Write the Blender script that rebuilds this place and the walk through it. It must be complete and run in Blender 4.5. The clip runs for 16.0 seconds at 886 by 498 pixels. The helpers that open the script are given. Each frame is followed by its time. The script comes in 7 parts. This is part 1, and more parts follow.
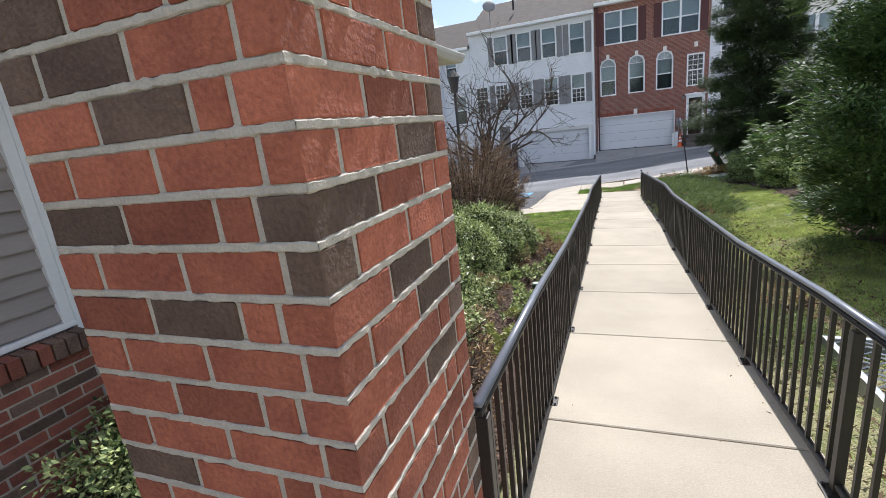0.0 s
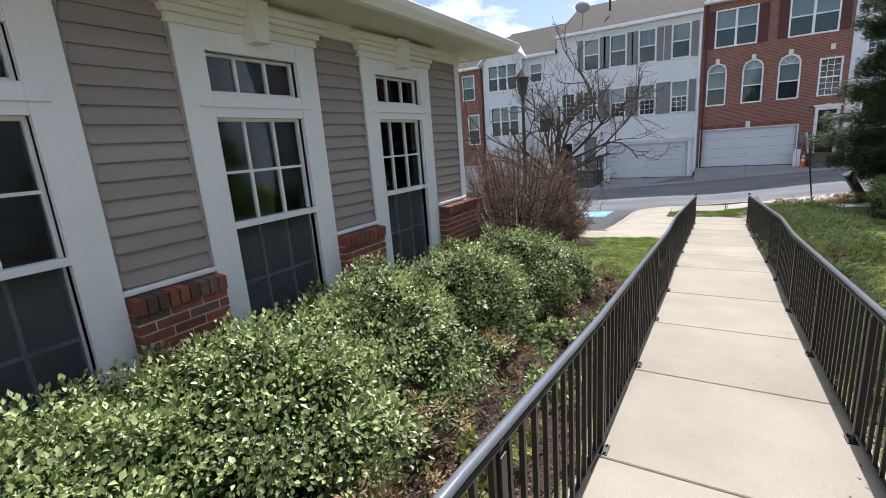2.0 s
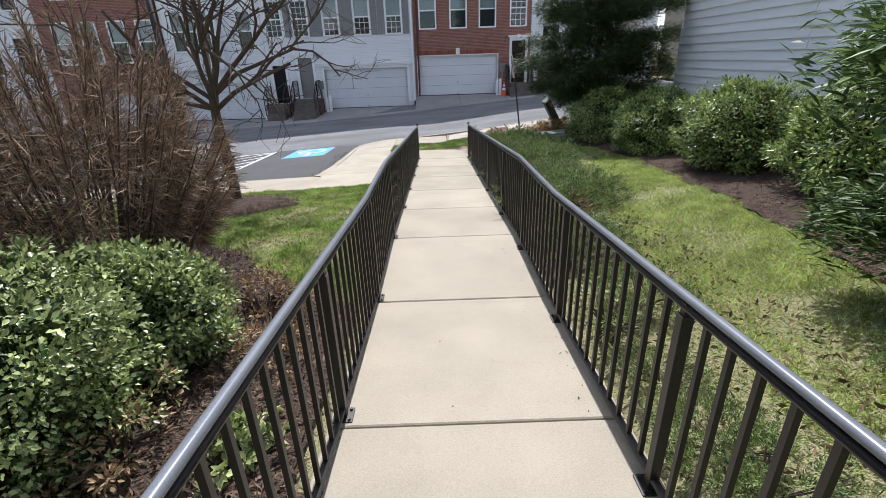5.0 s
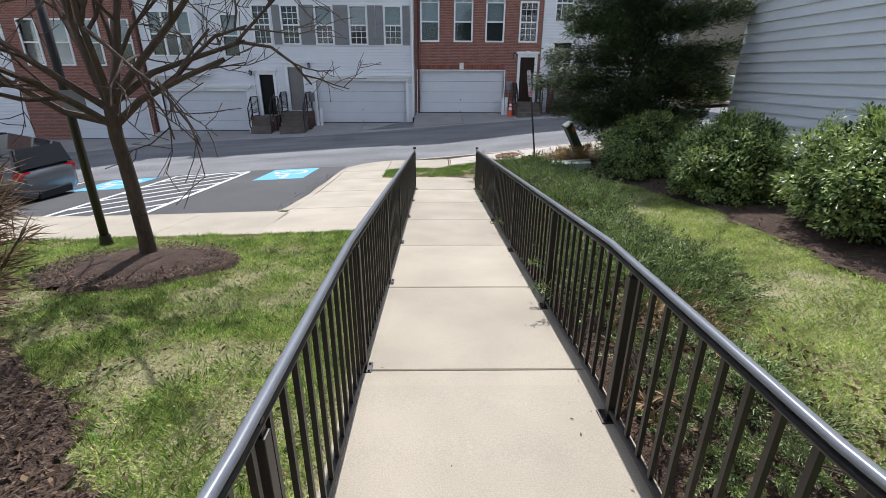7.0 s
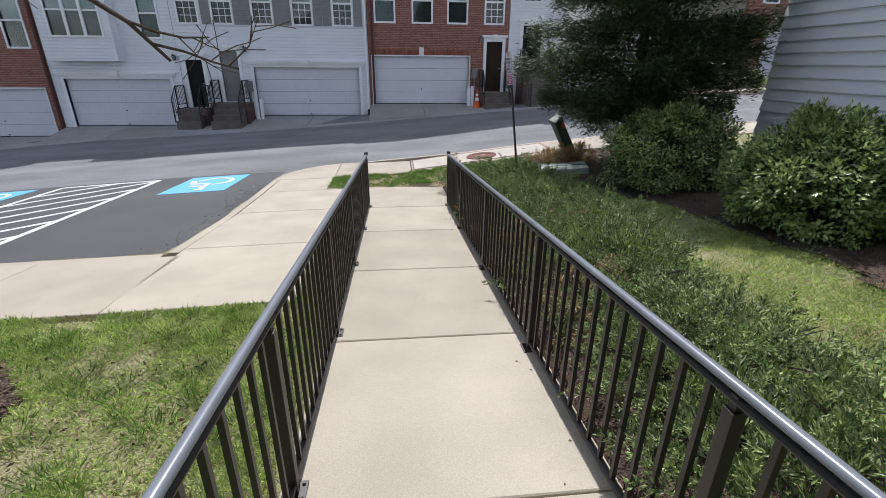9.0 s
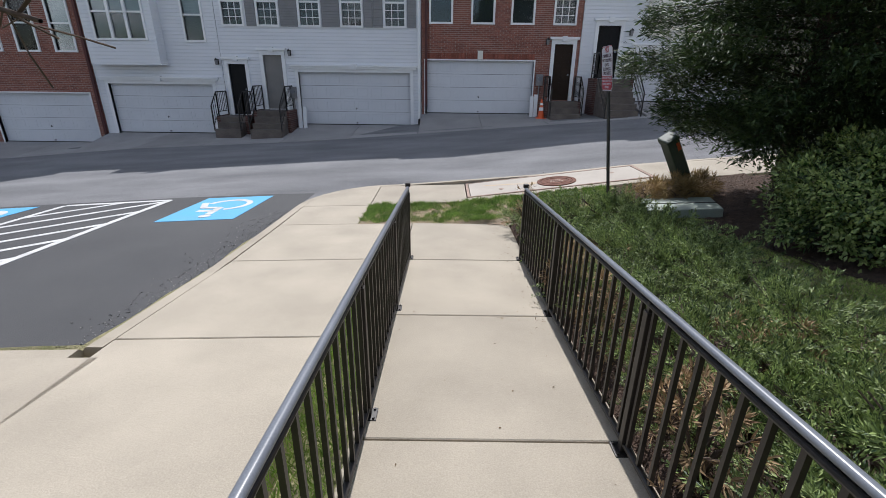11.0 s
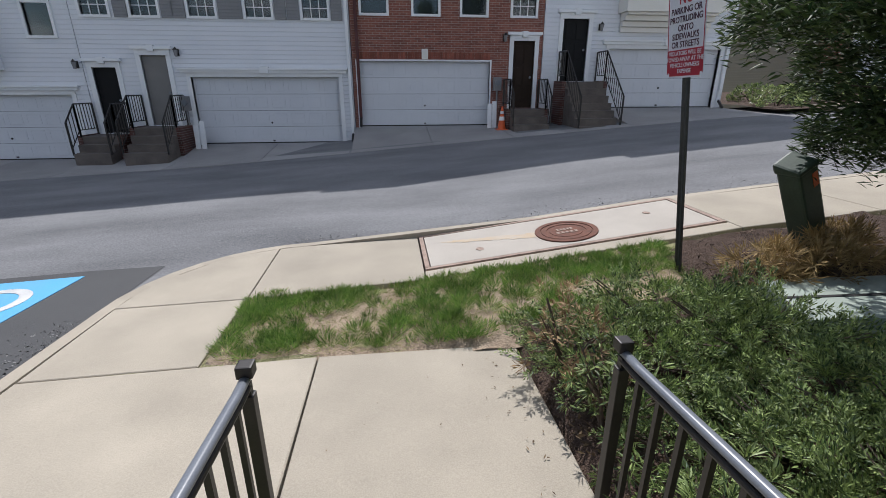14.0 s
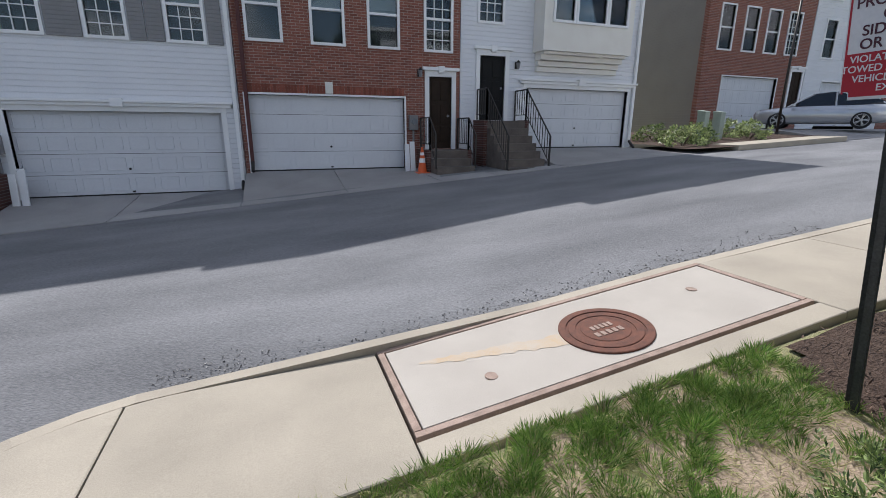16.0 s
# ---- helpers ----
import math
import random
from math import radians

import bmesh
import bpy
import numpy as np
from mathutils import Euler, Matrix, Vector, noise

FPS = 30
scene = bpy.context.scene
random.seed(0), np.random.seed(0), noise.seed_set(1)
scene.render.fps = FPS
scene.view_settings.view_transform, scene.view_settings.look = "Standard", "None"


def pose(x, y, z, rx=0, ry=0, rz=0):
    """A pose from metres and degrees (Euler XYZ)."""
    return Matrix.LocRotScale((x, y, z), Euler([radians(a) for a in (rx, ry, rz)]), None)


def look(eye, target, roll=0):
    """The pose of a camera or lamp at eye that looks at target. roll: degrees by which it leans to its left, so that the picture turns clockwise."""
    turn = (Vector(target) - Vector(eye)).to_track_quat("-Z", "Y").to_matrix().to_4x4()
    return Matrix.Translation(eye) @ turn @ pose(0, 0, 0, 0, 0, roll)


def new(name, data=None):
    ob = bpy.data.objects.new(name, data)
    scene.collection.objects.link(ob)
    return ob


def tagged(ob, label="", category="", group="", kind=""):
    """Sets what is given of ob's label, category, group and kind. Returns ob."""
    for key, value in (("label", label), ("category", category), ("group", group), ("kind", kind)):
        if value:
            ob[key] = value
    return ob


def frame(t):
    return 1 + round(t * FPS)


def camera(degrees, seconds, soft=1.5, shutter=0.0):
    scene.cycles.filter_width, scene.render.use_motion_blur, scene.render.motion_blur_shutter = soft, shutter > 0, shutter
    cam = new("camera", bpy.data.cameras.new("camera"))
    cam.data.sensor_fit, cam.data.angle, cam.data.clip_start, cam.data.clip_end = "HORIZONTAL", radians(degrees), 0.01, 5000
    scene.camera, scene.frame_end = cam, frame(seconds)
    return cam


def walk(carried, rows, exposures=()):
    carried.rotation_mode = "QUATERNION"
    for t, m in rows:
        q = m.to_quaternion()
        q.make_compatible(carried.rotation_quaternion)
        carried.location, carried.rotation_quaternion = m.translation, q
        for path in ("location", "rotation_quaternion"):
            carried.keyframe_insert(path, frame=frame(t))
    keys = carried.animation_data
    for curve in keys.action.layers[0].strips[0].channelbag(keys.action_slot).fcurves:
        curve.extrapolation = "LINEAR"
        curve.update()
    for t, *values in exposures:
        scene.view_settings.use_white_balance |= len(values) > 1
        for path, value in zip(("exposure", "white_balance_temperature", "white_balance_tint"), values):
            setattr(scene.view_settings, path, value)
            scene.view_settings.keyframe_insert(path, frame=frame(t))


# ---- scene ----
cam = camera(89.0, 16.0, soft=0.55)
PATH = [
    (0, (-0.255, 0.168, 2.951), (-0.963, 1.967, 2.438), -6.4),
    (0.5, (-0.172, 0.504, 2.903), (-0.981, 2.252, 2.363), -6.1),
    (1, (-0.146, 0.862, 2.851), (-1.1, 2.552, 2.367), -5.7),
    (1.5, (-0.151, 1.243, 2.874), (-1.223, 2.883, 2.476), -4.0),
    (2, (-0.14, 1.723, 2.848), (-1.166, 3.38, 2.396), -4.3),
    (2.5, (-0.168, 2.264, 2.77), (-0.963, 4.011, 2.207), -6.3),
    (3, (-0.076, 2.898, 2.684), (-0.596, 4.698, 1.985), -7.2),
    (3.5, (-0.084, 3.341, 2.661), (-0.321, 5.15, 1.841), -5.8),
    (4, (-0.071, 3.953, 2.567), (-0.197, 5.767, 1.735), -4.6),
    (4.5, (-0.1, 4.537, 2.48), (-0.136, 6.366, 1.671), -3.4),
    (7, (-0.227, 7.359, 2.289), (-0.192, 9.225, 1.57), 0.3),
    (7.5, (-0.233, 7.892, 2.25), (-0.173, 9.767, 1.557), 0.7),
    (8, (-0.196, 8.504, 2.217), (-0.081, 10.379, 1.531), 0.6),
    (8.5, (-0.214, 9.085, 2.176), (-0.036, 10.944, 1.46), 0.9),
    (9, (-0.194, 9.699, 2.165), (0.003, 11.54, 1.409), 0.5),
    (9.5, (-0.141, 10.268, 2.121), (0.021, 12.11, 1.357), 0.4),
    (12, (-0.312, 13.21, 1.915), (-0.421, 15.079, 1.213), 0.0),
    (12.5, (-0.314, 13.803, 1.846), (-0.455, 15.661, 1.119), -0.7),
    (13, (-0.284, 14.414, 1.8), (-0.342, 16.277, 1.074), 0.0),
    (13.5, (-0.219, 14.985, 1.776), (-0.143, 16.86, 1.083), 0.1),
    (14, (-0.156, 15.589, 1.74), (0.063, 17.458, 1.063), -0.0),
    (14.5, (-0.154, 16.197, 1.684), (0.172, 18.06, 1.034), 0.1),
    (15, (-0.17, 16.799, 1.672), (0.185, 18.674, 1.075), 0.2),
    (15.5, (-0.27, 17.351, 1.702), (0.144, 19.232, 1.163), 0.2),
    (16, (-0.458, 17.808, 1.664), (0.208, 19.622, 1.148), 0.3),
]
walk(cam, [(t, look(eye, target, roll)) for t, eye, target, roll in PATH], [(t, ev, 6240, 12.5) for t, ev in ((0, 0.4), (1.5, 0.38), (2.5, 0.22), (4.5, 0.22), (7, 0.17), (9.5, 0.02), (12, -0.14), (14.5, -0.16), (16, -0.06))])

# ---- light ----
SUN_EL, SUN_AZ = 54.5, 2.5  # azimuth from +y towards +x
sun = new("sun", bpy.data.lights.new("sun", "SUN"))
sun.data.energy, sun.data.angle, sun.data.color = 4.7, radians(0.53), (1.0, 0.974, 0.94)
sun_dir = Vector((math.sin(radians(SUN_AZ)) * math.cos(radians(SUN_EL)), math.cos(radians(SUN_AZ)) * math.cos(radians(SUN_EL)), math.sin(radians(SUN_EL))))
sun.matrix_world = look(sun_dir * 60, (0, 0, 0))
world = bpy.data.worlds.new("sky")
scene.world = world
world.use_nodes = True
wn, wl = world.node_tree.nodes, world.node_tree.links
sky = wn.new("ShaderNodeTexSky")
sky.sky_type, sky.sun_disc = "NISHITA", False
sky.sun_elevation, sky.sun_rotation = radians(SUN_EL), radians(SUN_AZ)
wco, wmap, wnoise, wramp, wmix = wn.new("ShaderNodeTexCoord"), wn.new("ShaderNodeMapping"), wn.new("ShaderNodeTexNoise"), wn.new("ShaderNodeValToRGB"), wn.new("ShaderNodeMix")
wmap.inputs["Scale"].default_value = (1, 1, 2.6)
wnoise.inputs["Scale"].default_value, wnoise.inputs["Detail"].default_value, wnoise.inputs["Roughness"].default_value = 4.2, 9, 0.55
wramp.color_ramp.elements[0].position, wramp.color_ramp.elements[1].position = 0.5, 0.62
wmix.data_type = "RGBA"
wmix.inputs["B"].default_value = (11, 11.3, 12, 1)
wl.new(wco.outputs["Generated"], wmap.inputs["Vector"])
wl.new(wmap.outputs[0], wnoise.inputs["Vector"])
wl.new(wnoise.outputs["Fac"], wramp.inputs["Fac"])
wl.new(wramp.outputs["Color"], wmix.inputs["Factor"])
wl.new(sky.outputs[0], wmix.inputs["A"])
wl.new(wmix.outputs["Result"], wn["Background"].inputs["Color"])
wn["Background"].inputs["Strength"].default_value = 0.114


# ---- materials ----
def mat(name, c1, c2=None, rough=0.7, scale=3.0, fine=60.0, bump=0.15, metal=0.0, rnd=0.0, contrast=0.25, dist=0.01, spec=0.5, stretch=(1, 1, 1)):
    """Two tones mixed by coarse and fine noise in world space, fine relief, a random shift for each piece."""
    m = bpy.data.materials.new(name)
    m.use_nodes = True
    n, l = m.node_tree.nodes, m.node_tree.links
    p = n["Principled BSDF"]
    c2 = c2 or tuple(v * 0.8 for v in c1)
    geo, mp = n.new("ShaderNodeNewGeometry"), n.new("ShaderNodeMapping")
    mp.inputs["Scale"].default_value = stretch
    l.new(geo.outputs["Position"], mp.inputs["Vector"])
    a, b = n.new("ShaderNodeTexNoise"), n.new("ShaderNodeTexNoise")
    a.inputs["Scale"].default_value, b.inputs["Scale"].default_value = scale, fine
    a.inputs["Detail"].default_value, b.inputs["Detail"].default_value = 5, 4
    l.new(mp.outputs[0], a.inputs["Vector"])
    l.new(mp.outputs[0], b.inputs["Vector"])
    add = n.new("ShaderNodeMath")
    add.operation = "ADD"
    l.new(a.outputs["Fac"], add.inputs[0])
    l.new(b.outputs["Fac"], add.inputs[1])
    rng = n.new("ShaderNodeMapRange")
    rng.inputs["From Min"].default_value, rng.inputs["From Max"].default_value = 1 - contrast, 1 + contrast
    l.new(add.outputs[0], rng.inputs["Value"])
    mix = n.new("ShaderNodeMix")
    mix.data_type = "RGBA"
    mix.inputs["A"].default_value, mix.inputs["B"].default_value = (*c1, 1), (*c2, 1)
    l.new(rng.outputs[0], mix.inputs["Factor"])
    out = mix.outputs["Result"]
    if rnd:
        info, hsv, mr = n.new("ShaderNodeObjectInfo"), n.new("ShaderNodeHueSaturation"), n.new("ShaderNodeMapRange")
        mr.inputs["To Min"].default_value, mr.inputs["To Max"].default_value = 1 - rnd, 1 + rnd
        l.new(info.outputs["Random"], mr.inputs["Value"])
        l.new(mr.outputs[0], hsv.inputs["Value"])
        l.new(out, hsv.inputs["Color"])
        out = hsv.outputs["Color"]
    l.new(out, p.inputs["Base Color"])
    p.inputs["Roughness"].default_value, p.inputs["Metallic"].default_value = rough, metal
    p.inputs["Specular IOR Level"].default_value = spec
    if bump:
        bp = n.new("ShaderNodeBump")
        bp.inputs["Strength"].default_value, bp.inputs["Distance"].default_value = bump, dist
        l.new(b.outputs["Fac"], bp.inputs["Height"])
        l.new(bp.outputs[0], p.inputs["Normal"])
    return m


def bands(m, pitch, depth=0.006, axis="Z", offset=0.0):
    """Adds the relief of lapped boards or brick courses of that pitch along one axis."""
    n, l = m.node_tree.nodes, m.node_tree.links
    p = n["Principled BSDF"]
    geo, sep, mul, fr = n.new("ShaderNodeNewGeometry"), n.new("ShaderNodeSeparateXYZ"), n.new("ShaderNodeMath"), n.new("ShaderNodeMath")
    l.new(geo.outputs["Position"], sep.inputs[0])
    mul.operation, mul.inputs[1].default_value, mul.inputs[2].default_value = "MULTIPLY_ADD", 1 / pitch, offset
    l.new(sep.outputs[axis], mul.inputs[0])
    fr.operation = "FRACT"
    l.new(mul.outputs[0], fr.inputs[0])
    rp = n.new("ShaderNodeValToRGB")
    e = rp.color_ramp.elements
    e[0].position, e[0].color = 0.0, (1, 1, 1, 1)
    e[1].position, e[1].color = 0.86, (0.55, 0.55, 0.55, 1)
    e.new(0.93).color = (0.0, 0.0, 0.0, 1)
    e.new(1.0).color = (0.0, 0.0, 0.0, 1)
    l.new(fr.outputs[0], rp.inputs["Fac"])
    bp = n.new("ShaderNodeBump")
    bp.inputs["Strength"].default_value, bp.inputs["Distance"].default_value = 1.0, depth
    l.new(rp.outputs["Color"], bp.inputs["Height"])
    if p.inputs["Normal"].links:
        l.new(p.inputs["Normal"].links[0].from_socket, bp.inputs["Normal"])
    l.new(bp.outputs[0], p.inputs["Normal"])
    return m


def brickwork(name, c1, c2, mortar, axis_u="X"):
    """Far brick wall: running bond with recessed mortar."""
    m = mat(name, c1, c2, rough=0.9, fine=30, bump=0.1)
    n, l = m.node_tree.nodes, m.node_tree.links
    p = n["Principled BSDF"]
    geo, sep, cmb, br = n.new("ShaderNodeNewGeometry"), n.new("ShaderNodeSeparateXYZ"), n.new("ShaderNodeCombineXYZ"), n.new("ShaderNodeTexBrick")
    l.new(geo.outputs["Position"], sep.inputs[0])
    l.new(sep.outputs[axis_u], cmb.inputs["X"])
    l.new(sep.outputs["Z"], cmb.inputs["Y"])
    l.new(cmb.outputs[0], br.inputs["Vector"])
    for key, v in (("Scale", 1.0), ("Mortar Size", 0.006), ("Brick Width", 0.213), ("Row Height", 0.0677), ("Bias", -0.2)):
        br.inputs[key].default_value = v
    old = p.inputs["Base Color"].links[0].from_socket
    l.new(old, br.inputs["Color1"])
    br.inputs["Color2"].default_value, br.inputs["Mortar"].default_value = (c2[0] * 0.7, c2[1] * 0.7, c2[2] * 0.75, 1), (*mortar, 1)
    l.new(br.outputs["Color"], p.inputs["Base Color"])
    bp = n.new("ShaderNodeBump")
    bp.invert = True
    bp.inputs["Strength"].default_value, bp.inputs["Distance"].default_value = 0.6, 0.008
    l.new(br.outputs["Fac"], bp.inputs["Height"])
    l.new(bp.outputs[0], p.inputs["Normal"])
    return m


def glass(name, tint=(0.8, 0.85, 0.85), gloss=0.02):
    m = bpy.data.materials.new(name)
    m.use_nodes = True
    n, l = m.node_tree.nodes, m.node_tree.links
    n.remove(n["Principled BSDF"])
    tr, gl, fr, mx = n.new("ShaderNodeBsdfTransparent"), n.new("ShaderNodeBsdfGlossy"), n.new("ShaderNodeFresnel"), n.new("ShaderNodeMixShader")
    tr.inputs["Color"].default_value = (*tint, 1)
    gl.inputs["Roughness"].default_value = gloss
    fr.inputs["IOR"].default_value = 1.6
    l.new(fr.outputs[0], mx.inputs["Fac"])
    l.new(tr.outputs[0], mx.inputs[1])
    l.new(gl.outputs[0], mx.inputs[2])
    l.new(mx.outputs[0], n["Material Output"].inputs["Surface"])
    return m


M_CONC = mat("concrete", (0.455, 0.402, 0.318), (0.335, 0.296, 0.234), rough=0.9, scale=1.6, fine=130, bump=0.4, dist=0.004, rnd=0.07, contrast=0.28)
M_DRIVE = mat("driveway_concrete", (0.36, 0.35, 0.34), (0.27, 0.262, 0.255), rough=0.9, scale=0.9, fine=60, bump=0.2, rnd=0.08)
M_ASPH = mat("asphalt", (0.125, 0.127, 0.132), (0.285, 0.286, 0.29), rough=0.95, scale=1.1, fine=85, bump=1.0, dist=0.012, contrast=0.36, spec=0.2, stretch=(0.35, 1, 1))
M_LOT = mat("lot_asphalt", (0.045, 0.046, 0.049), (0.095, 0.095, 0.095), rough=0.85, scale=0.6, fine=120, bump=0.6, dist=0.006, contrast=0.45)
M_SOIL = mat("lawn_soil", (0.40, 0.35, 0.21), (0.18, 0.20, 0.075), rough=1.0, scale=3.5, fine=70, bump=0.9, dist=0.03, contrast=0.3)
M_MULCH = mat("mulch", (0.05, 0.03, 0.022), (0.13, 0.085, 0.06), rough=1.0, scale=12, fine=70, bump=1.0, dist=0.04, contrast=0.35)
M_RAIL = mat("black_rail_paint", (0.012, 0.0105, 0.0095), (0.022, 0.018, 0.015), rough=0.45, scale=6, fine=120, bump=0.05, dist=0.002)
# black cap paint lightened to blue-grey: sky sheen put into the colour
M_CAP = mat("cap_paint_sky_sheen", (0.15, 0.165, 0.19), (0.19, 0.205, 0.23), rough=0.30, scale=6, fine=160, bump=0.06, dist=0.002)
M_WHITE = mat("white_trim", (0.84, 0.85, 0.86), (0.79, 0.80, 0.80), rough=0.5, scale=2, fine=40, bump=0.04)
M_CREAM = mat("cream_trim", (0.80, 0.78, 0.72), (0.74, 0.71, 0.65), rough=0.6, scale=2, fine=40, bump=0.05)
M_TAUPE = mat("taupe_siding", (0.35, 0.305, 0.285), (0.285, 0.25, 0.235), rough=0.7, scale=1.5, fine=90, bump=0.12, dist=0.002, stretch=(1, 0.15, 4), rnd=0.04)
M_WSIDE = bands(mat("white_siding", (0.76, 0.775, 0.80), (0.70, 0.715, 0.74), rough=0.6, scale=0.8, fine=30, bump=0.03), 0.127, 0.02)
M_GSIDE = mat("pale_grey_siding", (0.82, 0.84, 0.86), (0.75, 0.77, 0.79), rough=0.6, scale=1.0, fine=60, bump=0.05, rnd=0.03, stretch=(1, 0.15, 3))
# tan siding with the shade of the side walls put into its colour
M_TSIDE = bands(mat("tan_siding_shade_tone", (0.26, 0.24, 0.21), (0.22, 0.20, 0.18), rough=0.7, scale=0.8, fine=30, bump=0.03), 0.127, 0.012)
M_FBRICK = brickwork("far_brick", (0.31, 0.115, 0.08), (0.23, 0.085, 0.06), (0.36, 0.29, 0.25))
M_BRICK = mat("red_brick", (0.50, 0.165, 0.095), (0.25, 0.07, 0.045), rough=0.92, scale=11, fine=95, bump=1.0, dist=0.006, rnd=0.32, contrast=0.38)
M_BRICKB = mat("base_brick", (0.33, 0.11, 0.072), (0.18, 0.058, 0.04), rough=0.92, scale=11, fine=95, bump=1.0, dist=0.006, rnd=0.3, contrast=0.38)
M_BRICKD = mat("brown_brick", (0.20, 0.13, 0.095), (0.10, 0.062, 0.048), rough=0.92, scale=11, fine=95, bump=1.0, dist=0.006, rnd=0.3, contrast=0.3)
M_MORTAR = mat("mortar", (0.60, 0.55, 0.47), (0.46, 0.42, 0.36), rough=0.95, scale=14, fine=180, bump=0.7, dist=0.004)
M_ROOF = bands(mat("roof_shingles", (0.085, 0.07, 0.058), (0.055, 0.046, 0.04), rough=0.95, scale=2.5, fine=25, bump=0.3), 0.1, 0.01)
M_GARAGE = mat("garage_door_paint", (0.68, 0.70, 0.73), (0.63, 0.65, 0.68), rough=0.55, scale=1.5, fine=30, bump=0.04)
M_GLASS = glass("window_glass")
M_BLIND = bands(mat("blind", (0.62, 0.64, 0.66), (0.55, 0.57, 0.6), rough=0.8, bump=0.02), 0.05, 0.01)
# near-black: shade of unlit rooms put into the colour; also black fittings
M_DARK = mat("room_shade_and_black_trim", (0.03, 0.028, 0.026), (0.02, 0.02, 0.02), rough=0.9, bump=0)
M_SCREEN = mat("window_screen", (0.06, 0.064, 0.07), (0.045, 0.048, 0.054), rough=0.6, bump=0.02, fine=300)
def screen_cloth(name, colour, open_part):
    """Fine insect mesh: part of the light goes through."""
    m = mat(name, colour, tuple(v * 0.85 for v in colour), rough=0.7, bump=0.02, fine=300)
    n, l = m.node_tree.nodes, m.node_tree.links
    tr, mx = n.new("ShaderNodeBsdfTransparent"), n.new("ShaderNodeMixShader")
    mx.inputs["Fac"].default_value = open_part
    l.new(n["Principled BSDF"].outputs[0], mx.inputs[1])
    l.new(tr.outputs[0], mx.inputs[2])
    l.new(mx.outputs[0], n["Material Output"].inputs["Surface"])
    return m


M_CLOTH = screen_cloth("screen_cloth", (0.10, 0.106, 0.118), 0.55)
M_SHUT = mat("grey_shutter", (0.24, 0.235, 0.24), (0.2, 0.2, 0.2), rough=0.65, bump=0.05)
M_SHUTL = bands(mat("louvred_shutter", (0.24, 0.235, 0.24), (0.2, 0.2, 0.2), rough=0.65, bump=0.05), 0.09, 0.02)
M_MUNT = mat("grey_muntin", (0.66, 0.68, 0.70), (0.58, 0.60, 0.62), rough=0.6, bump=0.02)
M_SOFF = bands(mat("cream_soffit", (0.66, 0.62, 0.52), (0.58, 0.54, 0.46), rough=0.6, scale=2, fine=40, bump=0.05), 0.1, 0.01, "Y")
M_SHUTR = mat("maroon_shutter", (0.09, 0.022, 0.02), (0.07, 0.02, 0.02), rough=0.6, bump=0.05)
M_DOOR = mat("dark_door_paint", (0.010, 0.011, 0.012), (0.015, 0.015, 0.015), spec=0.15, rough=0.6, bump=0.03)
M_DOORG = mat("grey_storm_door", (0.21, 0.20, 0.19), (0.18, 0.175, 0.165), rough=0.5, bump=0.03)
M_DOORB = mat("brown_door_paint", (0.035, 0.022, 0.015), (0.025, 0.017, 0.012), spec=0.15, rough=0.6, bump=0.03)
M_PAINTW = mat("road_paint_white", (0.72, 0.72, 0.70), (0.5, 0.5, 0.49), rough=0.75, scale=3, fine=120, bump=0.2, contrast=0.3)
M_PAINTB = mat("road_paint_blue", (0.10, 0.42, 0.72), (0.13, 0.40, 0.62), rough=0.7, scale=3, fine=120, bump=0.2)


# ---- building helpers ----
def box(bm, x0, x1, y0, y1, z0, z1, bev=0.0):
    vs = bmesh.ops.create_cube(bm, size=1.0)["verts"]
    for v in vs:
        v.co = Vector((x0 + (v.co.x + 0.5) * (x1 - x0), y0 + (v.co.y + 0.5) * (y1 - y0), z0 + (v.co.z + 0.5) * (z1 - z0)))
    if bev:
        es = list({e for v in vs for e in v.link_edges})
        bmesh.ops.bevel(bm, geom=es, offset=bev, segments=2, affect="EDGES", profile=0.6)
    return vs


def tube(bm, p0, p1, r0, r1=None, n=8, caps=True):
    """A round bar from p0 to p1."""
    p0, p1 = Vector(p0), Vector(p1)
    r1 = r0 if r1 is None else r1
    d = (p1 - p0).normalized()
    a = d.cross(Vector((0, 0, 1)) if abs(d.z) < 0.9 else Vector((1, 0, 0))).normalized()
    b = d.cross(a)
    spokes = [a * math.cos(6.2832 * i / n) + b * math.sin(6.2832 * i / n) for i in range(n)]
    lo, hi = [bm.verts.new(p0 + v * r0) for v in spokes], [bm.verts.new(p1 + v * r1) for v in spokes]
    for i in range(n):
        bm.faces.new((lo[i], lo[(i + 1) % n], hi[(i + 1) % n], hi[i]))
    if caps:
        bm.faces.new(lo[::-1]), bm.faces.new(hi)
    return lo + hi


def mesh_of(name, bm, material, smooth=False):
    me = bpy.data.meshes.new(name)
    bmesh.ops.recalc_face_normals(bm, faces=bm.faces)
    bm.to_mesh(me)
    bm.free()
    for mm in (material if isinstance(material, (list, tuple)) else [material]):
        me.materials.append(mm)
    if smooth:
        me.shade_smooth()
    return me


def part(name, bm, material, parent, label="", smooth=False):
    ob = new(name, mesh_of(name, bm, material, smooth) if isinstance(bm, bmesh.types.BMesh) else bm)
    ob.parent = parent
    return tagged(ob, label)


def thing(name, label, category, group="", at=(0, 0, 0), kind=""):
    ob = new(name)
    ob.location = at
    ob.empty_display_size = 0.2
    return tagged(ob, label, category, group, kind)


def solid(name, bm, material, label, category, kind="", smooth=False):
    ob = new(name, mesh_of(name, bm, material, smooth))
    return tagged(ob, label, category, "", kind)


